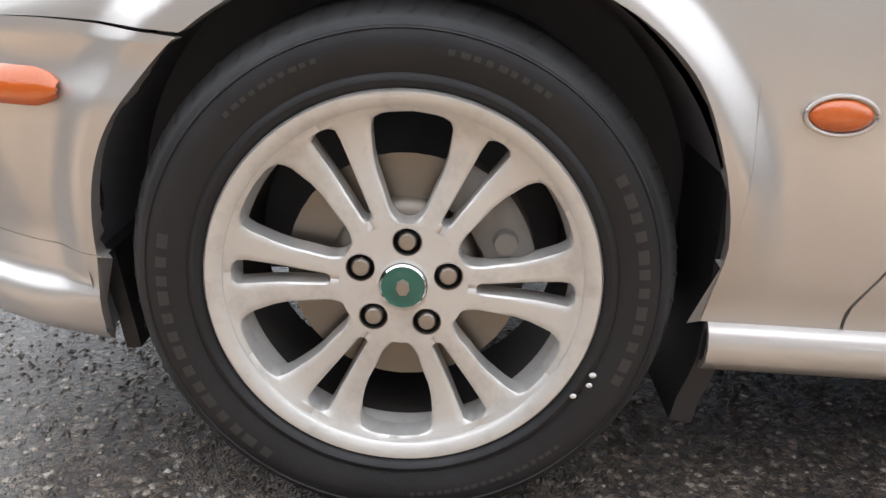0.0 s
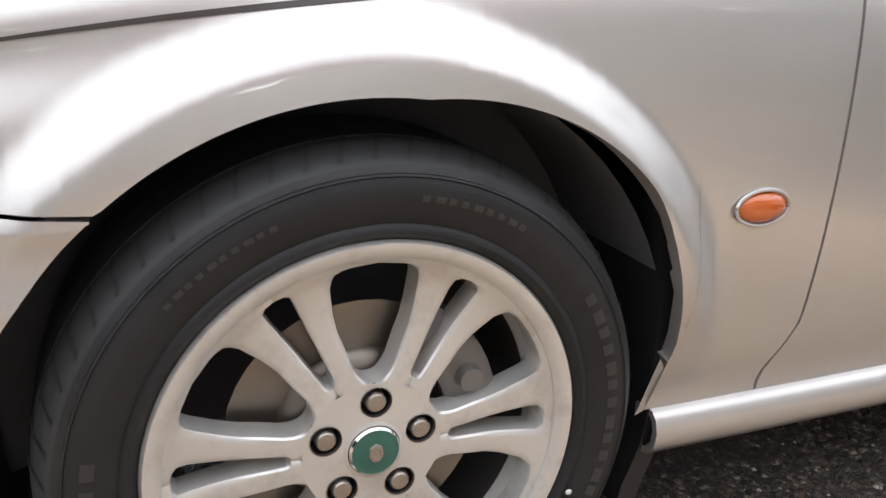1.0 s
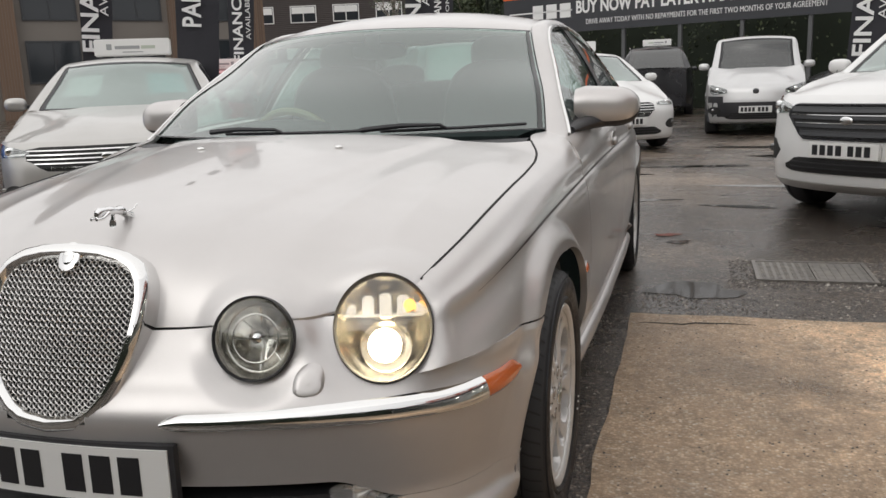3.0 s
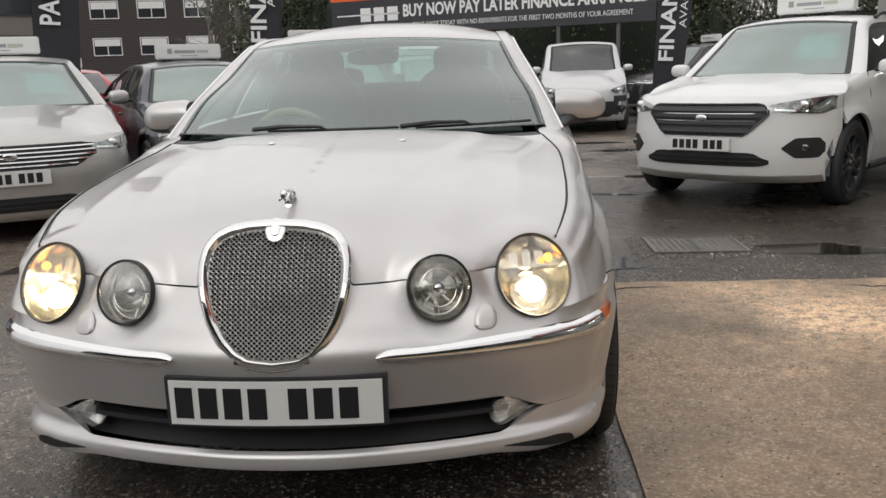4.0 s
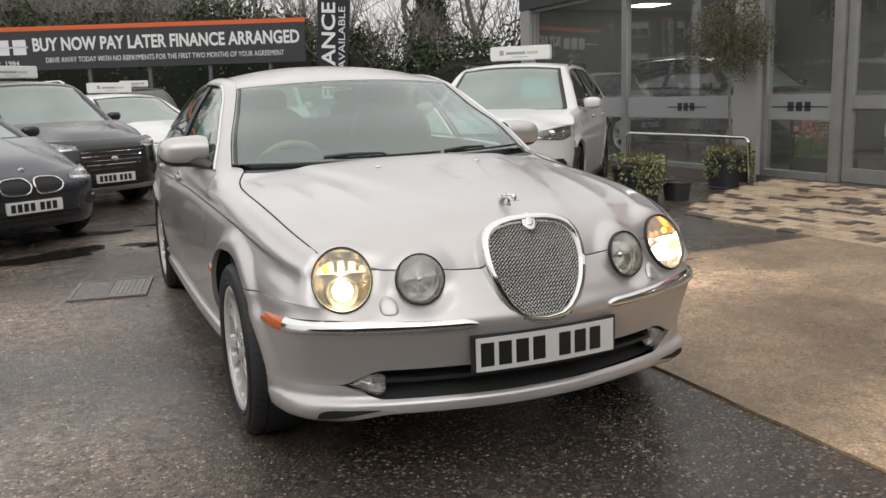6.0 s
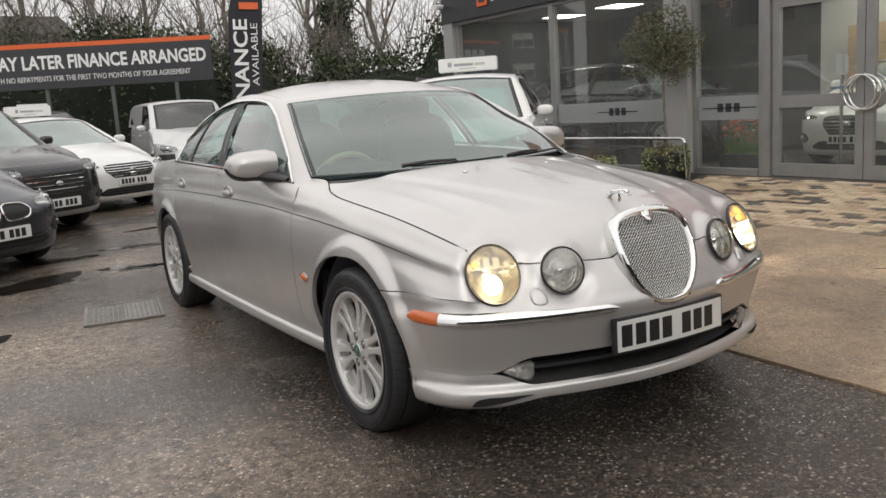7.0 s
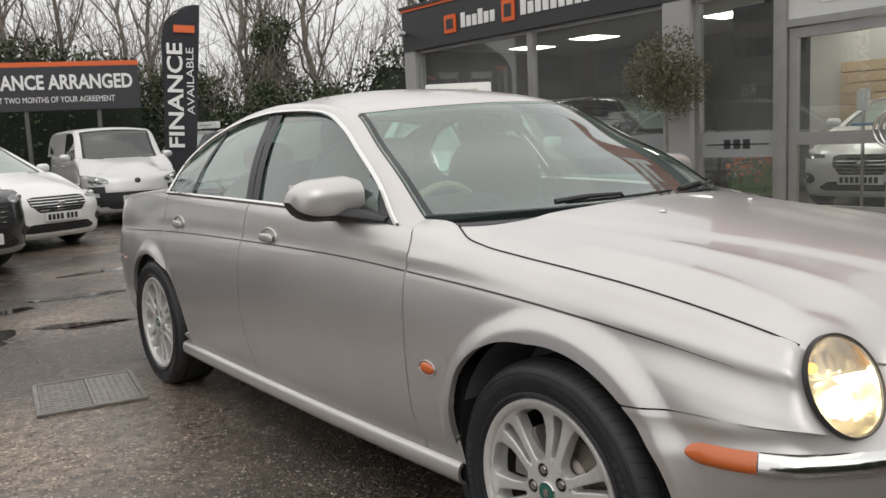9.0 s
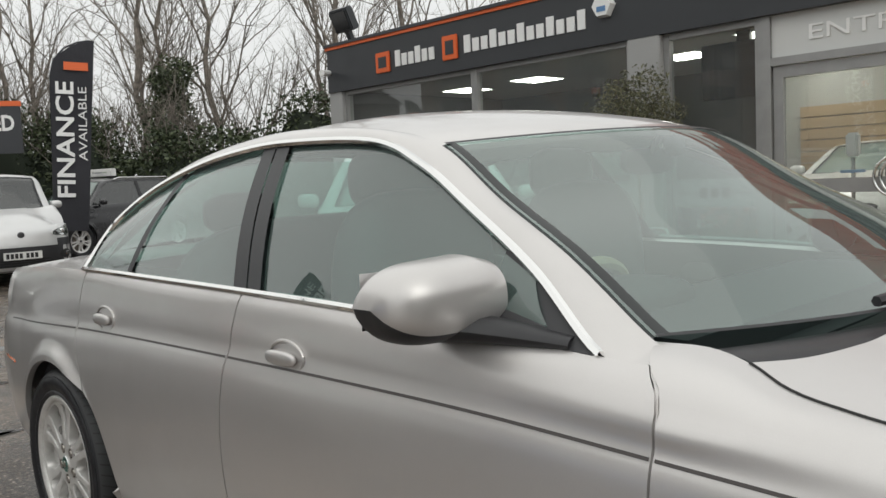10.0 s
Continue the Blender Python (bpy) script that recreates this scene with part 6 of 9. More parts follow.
    sheet("roof", P, paint_mat, car, "", 0.012, out=(0, L / 2, 9))
    sp = lambda t, u, o=0.0: (u * (I(t)[0] - 0.01), I(t)[1] - 0.14 * (1 - u * u) - o, I(t)[2] + 0.03 * (1 - u * u) * sstep(1, 3, t) + o * 0.6)
    ws = sheet("windscreen", [[sp(t, u) for u in np.linspace(-1, 1, 19)] for t in np.linspace(0.4, 3.0, 12)], M_CARGLASS if tail == "van" else M_CARSCREEN, car, "tinted windscreen", 0, out=(0, -9, 3))
    for u0, u1 in ((-1, -0.95), (0.95, 1)):
        sheet("screen_border", [[sp(t, u, 0.004) for u in (u0, u1)] for t in np.linspace(0.3, 3.05, 8)], M_BLACK, ws, "", 0, out=(0, -9, 3))
    for a, b in ((0.2, 0.62), (2.9, 3.04)):
        sheet("screen_border", [[sp(t, u, 0.003) for u in np.linspace(-1, 1, 15)] for t in (a, b)], M_BLACK, ws, "", 0, out=(0, -9, 3))
    if sheet_on:
        mats = {"turq": (M_STICKER,), "blue": (M_STICKER_BLUE, M_PAPER), "both": (M_STICKER, M_PAPER), "badge": ()}[sheet_on]
        for mat, (u0, u1) in zip(mats, ((0.30, 0.82), (-0.85, -0.35))):
            sheet("price_sheet", [[sp(t, u, -0.03) for u in np.linspace(u0, u1, 6)] for t in np.linspace(1.5, 2.4, 5)], mat, ws, "printed sheet behind the windscreen", 0, out=(0, -9, 3))
    P = [[(u * (I(t)[0] - 0.01), I(t)[1] + 0.07 * (1 - u * u), I(t)[2] + 0.012) for u in np.linspace(-1, 1, 11)] for t in np.linspace(6.2, 8, 8)]
    sheet("rear_window", P, M_CARGLASS_DARK, car, "", 0, out=(0, 99, 3))
    P = []
    for t in np.linspace(0, 1, 10):
        y = lerp(y_tb - 0.12, L, t)
        P.append([(u * (Wy(y) - 0.08), y + 0.04 * (1 - u * u) * t, belt + 0.05 - 0.05 * t * (tail == "saloon") + 0.02 * (1 - u * u)) for u in np.linspace(-1, 1, 13)])
    sheet("tail_deck", P, paint_mat, car, "", 0, out=(0, L, 9))
    P = [[(u * Wy(L) * 0.995, L + 0.04 * (1 - u * u), z) for u in np.linspace(-1, 1, 9)] for z in np.linspace(clear + 0.03, belt + 0.05, 6)]
    sheet("tailgate", P, paint_mat, car, "", 0, out=(0, 99, 0.6))
    # cabin: floor, dash, seats
    bm = bmesh.new()
    box_bm(bm, (-W + 0.08, y_ws + 0.25, clear), (W - 0.08, y_tb - 0.1, clear + 0.06))
    box_bm(bm, (-W + 0.28, 0.35, clear), (W - 0.28, L - 0.1, clear + 0.08))
    box_bm(bm, (-W + 0.12, y_ws + 0.22, clear), (W - 0.12, y_ws + 0.75, cowl - 0.03))
    box_bm(bm, (-W + 0.29, 0.3, clear), (W - 0.29, y_ws + 0.3, nose - 0.06))
    box_bm(bm, (-W + 0.29, fo + wb - 0.4, clear), (W - 0.29, L - 0.1, belt - 0.1))
    part("cabin_floor", bm, M_GAP, car)
    for x in (-0.38, 0.38):
        st = blob("seat", (x, y_wt + 0.55, cowl - 0.08), (0.23, 0.11, 0.34), M_DASH, car, "", 3.0, 8, 12)
        blob("headrest", (x, y_wt + 0.62, min(H - 0.22, cowl + 0.33)), (0.13, 0.05, 0.08), M_DASH, st, "", 3.0, 8, 12)
    WS = wheel_set(R, wheels)
    for x in (W - 0.012, -W + 0.012):
        for y in (fo, fo + wb):
            add_wheel(car, WS, x, y, R - 0.004, 0, 0, False, R * 0.70 / 0.2355)
    if sign:
        zt = zs_ + 0.085
        roof_sign((m @ Matrix.Translation((0, y_wt + 0.62, zt + (0.02 if rails else 0)))))
    return car


def roof_sign(m):
    """A white box sign on a car's roof, its print as plain bars."""
    sg = thing("roof_sign", "white plastic roof sign with grey print, on a car's roof", "sign", m, "roof signs")
    body = block("sign_box", (-0.37, -0.07, 0.025), (0.37, 0.07, 0.195), M_SIGN, sg, "", 0.012)
    for x in (-0.25, 0.25):
        block("sign_foot", (x - 0.06, -0.05, -0.02), (x + 0.06, 0.05, 0.03), M_BLACK, sg, "", 0.006)
    for s in (-1, 1):
        block("print_bar", (-0.17, s * 0.0715 - 0.0015, 0.094), (0.07, s * 0.0715 + 0.0015, 0.126), M_SIGN_GREY, body)
        block("print_bar", (0.085, s * 0.0715 - 0.0015, 0.094), (0.22, s * 0.0715 + 0.0015, 0.126), M_SIGN_GREEN, body)
        block("print_mark", (-0.25, s * 0.0715 - 0.0015, 0.088), (-0.20, s * 0.0715 + 0.0015, 0.145), M_SIGN_GREY, body)
        block("print_line", (-0.10, s * 0.0715 - 0.0015, 0.06), (0.10, s * 0.0715 + 0.0015, 0.068), M_SIGN_GREY, body)
    return sg


def heading(x, y, fx, fy):
    """Pose of a car whose nose middle stands at (x, y), facing (fx, fy)."""
    return pose(x, y, 0, 0, 0, math.degrees(math.atan2(fx, -fy)))


parked_car("white SUV with black grille and roof sign, parked beside the showroom", heading(2.22, 4.36, -0.645, -0.764), M_WHITE, 4.28, 0.92, 1.62, 2.56, 0.92, 0.925, 1.06, 1.09, 1.00, 1.74, 3.55, "hatch", 0.235, 0.352, "bars", False, True, True, "dark", "turq", 2.3, (0.49, 0.875, 0.755, 0.92), (0.50, 0.620, 0.860), lift=0.06, plate_z=0.545)
parked_car("dark grey hatchback with twin kidney grilles, wet bodywork", heading(-1.76, 5.26, 0.53, -0.848), M_DARK, 4.33, 0.885, 1.42, 2.69, 0.76, 0.68, 0.96, 0.97, 1.12, 1.85, 3.5, "hatch", 0.17, 0.315, "kidney", False, True, False, "silver", "", 2.5, (0.42, 0.81, 0.555, 0.70), (0.30, 0.49, 0.65))
parked_car("black SUV with bright slatted hexagonal grille, wet bodywork", heading(-0.95, 8.0, 0.50, -0.866), M_INK, 4.47, 0.925, 1.65, 2.67, 0.92, 0.86, 1.06, 1.08, 1.0, 1.70, 3.6, "hatch", 0.22, 0.35, "slats", False, True, True, "silver", "", 2.5, (0.42, 0.86, 0.70, 0.87), (0.40, 0.47, 0.75), plate_z=0.39)
parked_car("white family hatchback with wide slatted grille", heading(0.33, 10.2, 0.42, -0.907), M_WHITE, 4.87, 0.926, 1.48, 2.85, 0.95, 0.72, 0.98, 0.98, 1.15, 1.95, 3.7, "hatch", 0.17, 0.335, "slats", False, True, False, "silver", "", 2.4, (0.46, 0.82, 0.63, 0.74), (0.40, 0.50, 0.70))
parked_car("silver estate car with full-width chrome slatted grille", heading(-3.05, 3.35, 0.50, -0.866), M_BEIGE, 4.77, 0.916, 1.48, 2.79, 0.88, 0.78, 0.99, 1.0, 1.18, 1.95, 4.0, "estate", 0.17, 0.33, "slats", False, True, False, "silver", "both", 2.5, (0.57, 0.86, 0.645, 0.765), (0.60, 0.565, 0.745))
parked_car("silver panel van with black bumper", heading(2.2, 13.05, -0.05, -1.0), M_LIGHTSILVER, 3.86, 0.83, 1.70, 2.51, 0.74, 0.86, 1.10, 1.14, 0.80, 1.32, 3.7, "van", 0.20, 0.31, "van", False, False, False, "silver", "", 2.6, (0.50, 0.80, 0.66, 0.85), (0.80, 0.21, 0.56), name="parked_van")
parked_car("blue city car with large clear headlights", heading(-5.42, 2.80, 0.688, -0.725), M_BLUE, 3.43, 0.81, 1.47, 2.34, 0.70, 0.80, 1.02, 1.0, 0.75, 1.45, 2.9, "hatch", 0.17, 0.29, "slats", False, False, False, "silver", "", 2.3, (0.36, 0.79, 0.56, 0.80), (0.25, 0.40, 0.48))
parked_car("red hatchback with a roof sign, in the far row", heading(-9.3, 6.4, 0.5, -0.866), M_RED, 3.9, 0.83, 1.45, 2.45, 0.75, 0.74, 0.97, 0.97, 0.95, 1.6, 3.2, "hatch", 0.17, 0.30, "slats", False, True, False, "silver", "", 2.4, (0.40, 0.78, 0.62, 0.74), (0.30, 0.42, 0.55))
parked_car("red hatchback with a roof sign, in the far row", heading(-7.65, 12.85, -0.5, 0.866), M_RED, 4.1, 0.86, 1.42, 2.55, 0.8, 0.74, 0.97, 0.97, 1.0, 1.7, 3.3, "hatch", 0.17, 0.31, "slats", False, True, False, "silver", "", 2.4, (0.40, 0.78, 0.62, 0.74), (0.30, 0.42, 0.55))
parked_car("black SUV seen from behind, in the far row", heading(0.2, 24.1, -0.02, 1.0), M_INK, 4.6, 0.93, 1.74, 2.7, 0.9, 0.86, 1.08, 1.12, 1.0, 1.7, 3.7, "hatch", 0.23, 0.35, "slats", False, True, True, "silver", "", 2.5, (0.40, 0.84, 0.74, 0.86), (0.40, 0.54, 0.80))
parked_car("black SUV parked beyond the van", heading(3.7, 18.4, -0.95, -0.3), M_INK, 4.6, 0.93, 1.68, 2.7, 0.9, 0.86, 1.08, 1.08, 1.0, 1.7, 3.7, "hatch", 0.22, 0.35, "slats", False, True, True, "silver", "", 2.5, (0.40, 0.84, 0.74, 0.86), (0.40, 0.54, 0.80))
parked_car("dark hatchback in the far row", heading(-7.6, 9.5, 0.5, -0.866), M_DARK, 4.2, 0.87, 1.46, 2.6, 0.8, 0.74, 0.97, 0.97, 1.0, 1.7, 3.3, "hatch", 0.17, 0.31, "slats", False, True, False, "silver", "", 2.4, (0.40, 0.78, 0.62, 0.74), (0.30, 0.42, 0.55))

# ---------- ground ----------


def ground_material(name, dark, light, stone, scale, wet_lo, wet_hi, film_w=(0.22, 0.72), bumps=0.6, wet_scale=0.55, dry=(), pale=(0.60, 0.50, 0.41), joint=0.30):
    """Rolled stone in a binder: chips of many tones, wet in broad patches."""
    m = material(name, dark, 0.5)
    v = coords(m)
    vo = nd(m, "ShaderNodeTexVoronoi", Scale=scale)
    m.node_tree.links.new(v, vo.inputs["Vector"])
    fine = nd(m, "ShaderNodeTexVoronoi", Scale=scale * 2.9)
    m.node_tree.links.new(v, fine.inputs["Vector"])
    sep = nd(m, "ShaderNodeSeparateColor")
    m.node_tree.links.new(vo.outputs["Color"], sep.inputs[0])
    tones = ramp(m, sep.outputs[0], ((0.0, dark), (0.55, tuple(lerp(a, b, 0.45) for a, b in zip(dark, light))), (0.88, light), (0.97, stone)))
    gap = ramp(m, vo.outputs["Distance"], ((0.0, 1.0), (0.30, 0.9), (0.60, joint)))
    c = mixed(m, 0.85, tones, gap, "MULTIPLY")
    broad = noise_tex(m, v, wet_scale, 6, 0.6)
    mid = noise_tex(m, v, 3.7, 6, 0.65)
    w_ = ramp(m, broad, ((0.36, 0.0), (0.62, 1.0)))
    c = mixed(m, ramp(m, mid, ((0.3, 0.0), (0.75, 0.4))), c, tuple(x * 1.9 for x in dark))
    c = mixed(m, w_, c, mixed(m, 1.0, c, (0.55, 0.54, 0.53), "MULTIPLY"))
    # worn and scuffed hand-sized patches
    scuff = noise_tex(m, v, 13.0, 8, 0.72)
    c = mixed(m, ramp(m, scuff, ((0.36, 0.5), (0.60, 0.0))), c, mixed(m, 1.0, c, (0.45, 0.44, 0.43), "MULTIPLY"))
    # paler patches: drained ground, with the sky's reflection painted into their colour
    pale_sheen = None
    for x, y, r in dry:
        dist = nd(m, "ShaderNodeVectorMath")
        dist.operation = "DISTANCE"
        dist.inputs[1].default_value = (x, y, 0)
        m.node_tree.links.new(v, dist.inputs[0])
        wob = nd(m, "ShaderNodeMath")
        wob.operation = "MULTIPLY_ADD"
        wob.inputs[1].default_value = 2.2 * r
        m.node_tree.links.new(noise_tex(m, v, 1.1 / r, 7, 0.65), wob.inputs[0])
        m.node_tree.links.new(dist.outputs["Value"], wob.inputs[2])
        mr = nd(m, "ShaderNodeMapRange")
        for i, q in enumerate((1.0 * r, 2.2 * r, 1.0, 0.0)):
            mr.inputs[1 + i].default_value = q
        m.node_tree.links.new(wob.outputs[0], mr.inputs[0])
        pale_sheen = mr.outputs[0] if pale_sheen is None else mixed(m, 1.0, pale_sheen, mr.outputs[0], "LIGHTEN")
    if pale_sheen is not None:
        pale_sheen = mixed(m, 1.0, pale_sheen, ramp(m, noise_tex(m, v, 16.0, 9, 0.78), ((0.41, 0.12), (0.54, 1.0))), "MULTIPLY")
        c = mixed(m, pale_sheen, c, mixed(m, 0.42, mixed(m, 1.0, c, (3.6, 3.35, 3.1), "MULTIPLY"), pale))
    setin(m, "Base Color", c)
    r_ = mixed(m, w_, wet_hi, wet_lo)
    r_ = mixed(m, ramp(m, mid, ((0.35, 0.0), (0.8, 0.45))), r_, wet_hi)
    setin(m, "Roughness", r_)
    h = mixed(m, 0.5, vo.outputs["Distance"], fine.outputs["Distance"])
    inv = nd(m, "ShaderNodeInvert")
    m.node_tree.links.new(h, inv.inputs["Color"])
    bump(m, inv.outputs[0], bumps, 0.010)
    # standing film of rain over the stones, thicker in the wet patches
    film = noise_tex(m, v, 1.3, 7, 0.62)
    m.node_tree.nodes["Principled BSDF"].inputs["Coat IOR"].default_value = 1.5
    setin(m, "Coat Weight", mixed(m, 0.5, ramp(m, film, ((0.40, film_w[0]), (0.60, film_w[1]))), mixed(m, 1.0, w_, (film_w[1],) * 3, "MULTIPLY")))
    setin(m, "Coat Roughness", ramp(m, film, ((0.40, 0.28), (0.66, 0.08))))
    cb = nd(m, "ShaderNodeBump", Strength=bumps * 0.3, Distance=0.004)
    m.node_tree.links.new(inv.outputs[0], cb.inputs["Height"])
    setin(m, "Coat Normal", cb.outputs[0])
    return m


# dry: pale spots, at the left mostly sky sheen painted into the tarmac
M_TARMAC = ground_material("wet_tarmac", (0.046, 0.034, 0.025), (0.32, 0.24, 0.178), (0.74, 0.63, 0.52), 80, 0.14, 0.40, bumps=1.0, film_w=(0.42, 0.98), dry=((-1.9, 2.4, 1.5), (-2.9, 1.0, 1.9), (-4.0, 3.2, 2.2), (-1.7, 0.2, 0.9), (-2.4, -0.9, 0.8), (-2.0, 4.2, 0.7), (-0.9, 5.2, 0.8), (0.9, 7.2, 1.6), (1.6, 10.5, 2.0), (1.0, 3.3, 0.5)))
M_CONCRETE = ground_material("wet_concrete", (0.44, 0.30, 0.185), (0.80, 0.60, 0.41), (0.88, 0.76, 0.60), 95, 0.24, 0.5, bumps=0.7, wet_scale=0.7, dry=((2.2, 1.2, 0.8), (1.6, -1.6, 0.9), (3.3, -0.3, 0.7)), pale=(0.74, 0.58, 0.42), film_w=(0.04, 0.28), joint=0.6)
M_WATER = material("rain_water", (0.022, 0.019, 0.016), 0.07, 0.0, Specular_IOR_Level=0.4)
M_IRON = material("cast_iron_cover", (0.075, 0.072, 0.068), 0.42, 0.6)
_v = coords(M_IRON)
setin(M_IRON, "Base Color", mixed(M_IRON, ramp(M_IRON, noise_tex(M_IRON, _v, 18, 6), ((0.4, 0.0), (0.7, 0.7))), (0.22, 0.208, 0.195), (0.36, 0.33, 0.29)))
M_RUST = material("rusty_iron", (0.16, 0.035, 0.018), 0.6, 0.3)

gx_ = [-400, -60, -12, -4, 0, 4, 12, 60, 400]
ground = mk("ground", [(x, y, 0) for y in gx_ for x in gx_], quads(9, 9), M_TARMAC, None, "", False)
tagged(ground, "wet dark tarmac forecourt with stone chips and puddles", "ground", kind="structure")

# concrete apron: a slab 6 mm proud, with a worn edge
def slab_edge():
    e = []
    rnd = random.Random(4)
    for y in np.linspace(-14, 1.9, 90):
        e.append((0.935 + rnd.uniform(-0.008, 0.008), y))
    for x in np.linspace(0.95, 4.12, 24):
        e.append((x, 1.9 + rnd.uniform(-0.012, 0.012)))
    e += [(4.12, -14.0)]
    return e


e = slab_edge()
n = len(e)
V = [(x, y, 0.012) for x, y in e] + [(x, y, -0.02) for x, y in e]
apron = mk("pavement", V, [tuple(range(n - 1, -1, -1))] + [(i, (i + 1) % n, n + (i + 1) % n, n + i) for i in range(n)], M_CONCRETE, None, "", False)
tagged(apron, "worn tan concrete apron, wet and gritty", "pavement", kind="structure")
# cracks in the slab
rnd = random.Random(9)
for x0, y0, x1, y1 in ((0.95, 1.72, 1.5, 1.80), (2.35, 1.76, 2.8, 1.68), (3.0, 0.3, 3.16, 0.1)):
    pts = []
    for t in np.linspace(0, 1, 9):
        pts.append((lerp(x0, x1, t) + rnd.uniform(-0.02, 0.02), lerp(y0, y1, t) + rnd.uniform(-0.02, 0.02), 0.0115))
    tagged(tube("crack", pts, [0.001 + 0.005 * math.sin(math.pi * t) for t in np.linspace(0, 1, 9)], M_GAP, None, "", 4), "dark crack in the concrete apron", "crack", kind="structure")


def blotch(name, x, y, rx, ry, mat, z, turn=0, seed=1, label="", category="puddle", n=40):
    r = random.Random(seed)
    ph = [r.uniform(0, 6.28) for _ in range(5)]
    V = [(0, 0, 0)]
    for k in range(n):
        a = 2 * math.pi * k / n
        q = 1 + 0.22 * math.sin(2 * a + ph[0]) + 0.14 * math.sin(3 * a + ph[1]) + 0.09 * math.sin(5 * a + ph[2]) + 0.06 * math.sin(9 * a + ph[3])
        V.append((rx * q * math.cos(a), ry * q * math.sin(a), 0))
    ob = mk(name, V, [(0, 1 + k, 1 + (k + 1) % n) for k in range(n)], mat, None, label, False)
    ob.matrix_basis = pose(x, y, z, 0, 0, turn)
    return tagged(ob, label, category, kind="structure")


PUD = [(2.55, 2.72, 0.36, 0.20, -5), (3.02, 2.48, 0.10, 0.05, 0), (1.22, 2.42, 0.24, 0.16, 20), (1.12, 3.72, 0.09, 0.05, 0), (-0.80, 4.88, 0.26, 0.11, -15), (-1.65, 4.72, 0.42, 0.28, 30), (-1.28, 5.9, 0.30, 0.16, 10),
       (-0.72, 4.78, 0.24, 0.05, 5), (-0.5, 6.2, 0.35, 0.10, 0), (0.2, 7.6, 0.5, 0.12, 8), (1.9, 6.6, 0.4, 0.1, -4), (1.3, 8.4, 0.55, 0.12, 3), (2.4, 9.6, 0.5, 0.15, 0), (0.6, 5.6, 0.4, 0.08, 12), (1.6, 5.3, 0.28, 0.06, -8), (-2.3, 2.7, 0.35, 0.2, 30), (2.0, 10.9, 0.7, 0.12, 0)]
for i, (x, y, rx, ry, a) in enumerate(PUD):
    blotch("puddle", x, y, rx, ry, M_WATER, 0.0035, a, i + 3, "shallow rain puddle on the tarmac")
blotch("drain_lid", 1.04, 3.97, 0.09, 0.05, M_RUST, 0.005, 0, 2, "small rusty iron lid in the tarmac", "drain lid")


def cover(m, w, d, label):
    """An iron access cover: frame, two chequered leaves."""
    c = thing("access_cover", label, "drain cover", m, "access covers", "structure")
    bm = bmesh.new()
    t = 0.022
    for lo, hi in (((-w / 2, -d / 2, 0), (w / 2, -d / 2 + t, 0.012)), ((-w / 2, d / 2 - t, 0), (w / 2, d / 2, 0.012)), ((-w / 2, -d / 2 + t, 0), (-w / 2 + t, d / 2 - t, 0.012)), ((w / 2 - t, -d / 2 + t, 0), (w / 2, d / 2 - t, 0.012))):
        box_bm(bm, lo, hi)
    part("cover_frame", bm, M_IRON, c)
    for s in (-1, 1):
        bm = bmesh.new()
        x0, x1 = (-w / 2 + t + 0.003, -0.003) if s < 0 else (0.003, w / 2 - t - 0.003)
        box_bm(bm, (x0, -d / 2 + t + 0.003, 0), (x1, d / 2 - t - 0.003, 0.008))
        nx, ny = 7, 13
        for i in range(nx):
            for j in range(ny):
                x, y = lerp(x0 + 0.018, x1 - 0.018, i / (nx - 1)), lerp(-d / 2 + 0.045, d / 2 - 0.045, j / (ny - 1))
                if s < 0:
                    box_bm(bm, (x - 0.012, y - 0.004, 0.007), (x + 0.012, y + 0.004, 0.0105))
                else:
                    box_bm(bm, (x - 0.004, y - 0.014, 0.007), (x + 0.004, y + 0.014, 0.0105))
        part("cover_leaf", bm, M_IRON, c)
    return c


cover(pose(-1.235, 3.0, 0.002, 0, 0, -9), 0.50, 0.60, "grey chequered iron access cover in the tarmac")
cover(pose(1.855, 2.90, 0.002, 0, 0, 0), 0.61, 0.49, "grey chequered iron access cover, gravel round its edge")

# loose grit on the tarmac near the car and round the covers
M_GRIT = material("loose_grit", (0.2, 0.18, 0.16), 0.6)
_oi = nd(M_GRIT, "ShaderNodeNewGeometry")
setin(M_GRIT, "Base Color", ramp(M_GRIT, _oi.outputs["Random Per Island"], ((0.0, (0.045, 0.04, 0.038)), (0.6, (0.11, 0.097, 0.085)), (0.92, (0.22, 0.195, 0.165)), (1.0, (0.48, 0.45, 0.40)))))


def grit(zones, seed):
    r = random.Random(seed)
    V, F = [], []
    for x0, x1, y0, y1, count, size, z in zones:
        for _ in range(count):
            x, y, s_ = r.uniform(x0, x1), r.uniform(y0, y1), size * r.uniform(0.5, 1.5)
            a = r.uniform(0, 6.28)
            b = len(V)
            for k in range(5):
                w_ = a + k * 1.2566
                q = s_ * r.uniform(0.7, 1.2)
                V.append((x + q * math.cos(w_), y + q * math.sin(w_), z))
            V.append((x + r.uniform(-0.3, 0.3) * s_, y + r.uniform(-0.3, 0.3) * s_, z + s_ * r.uniform(0.4, 0.8)))
            F += [(b + k, b + (k + 1) % 5, b + 5) for k in range(5)]
    return V, F


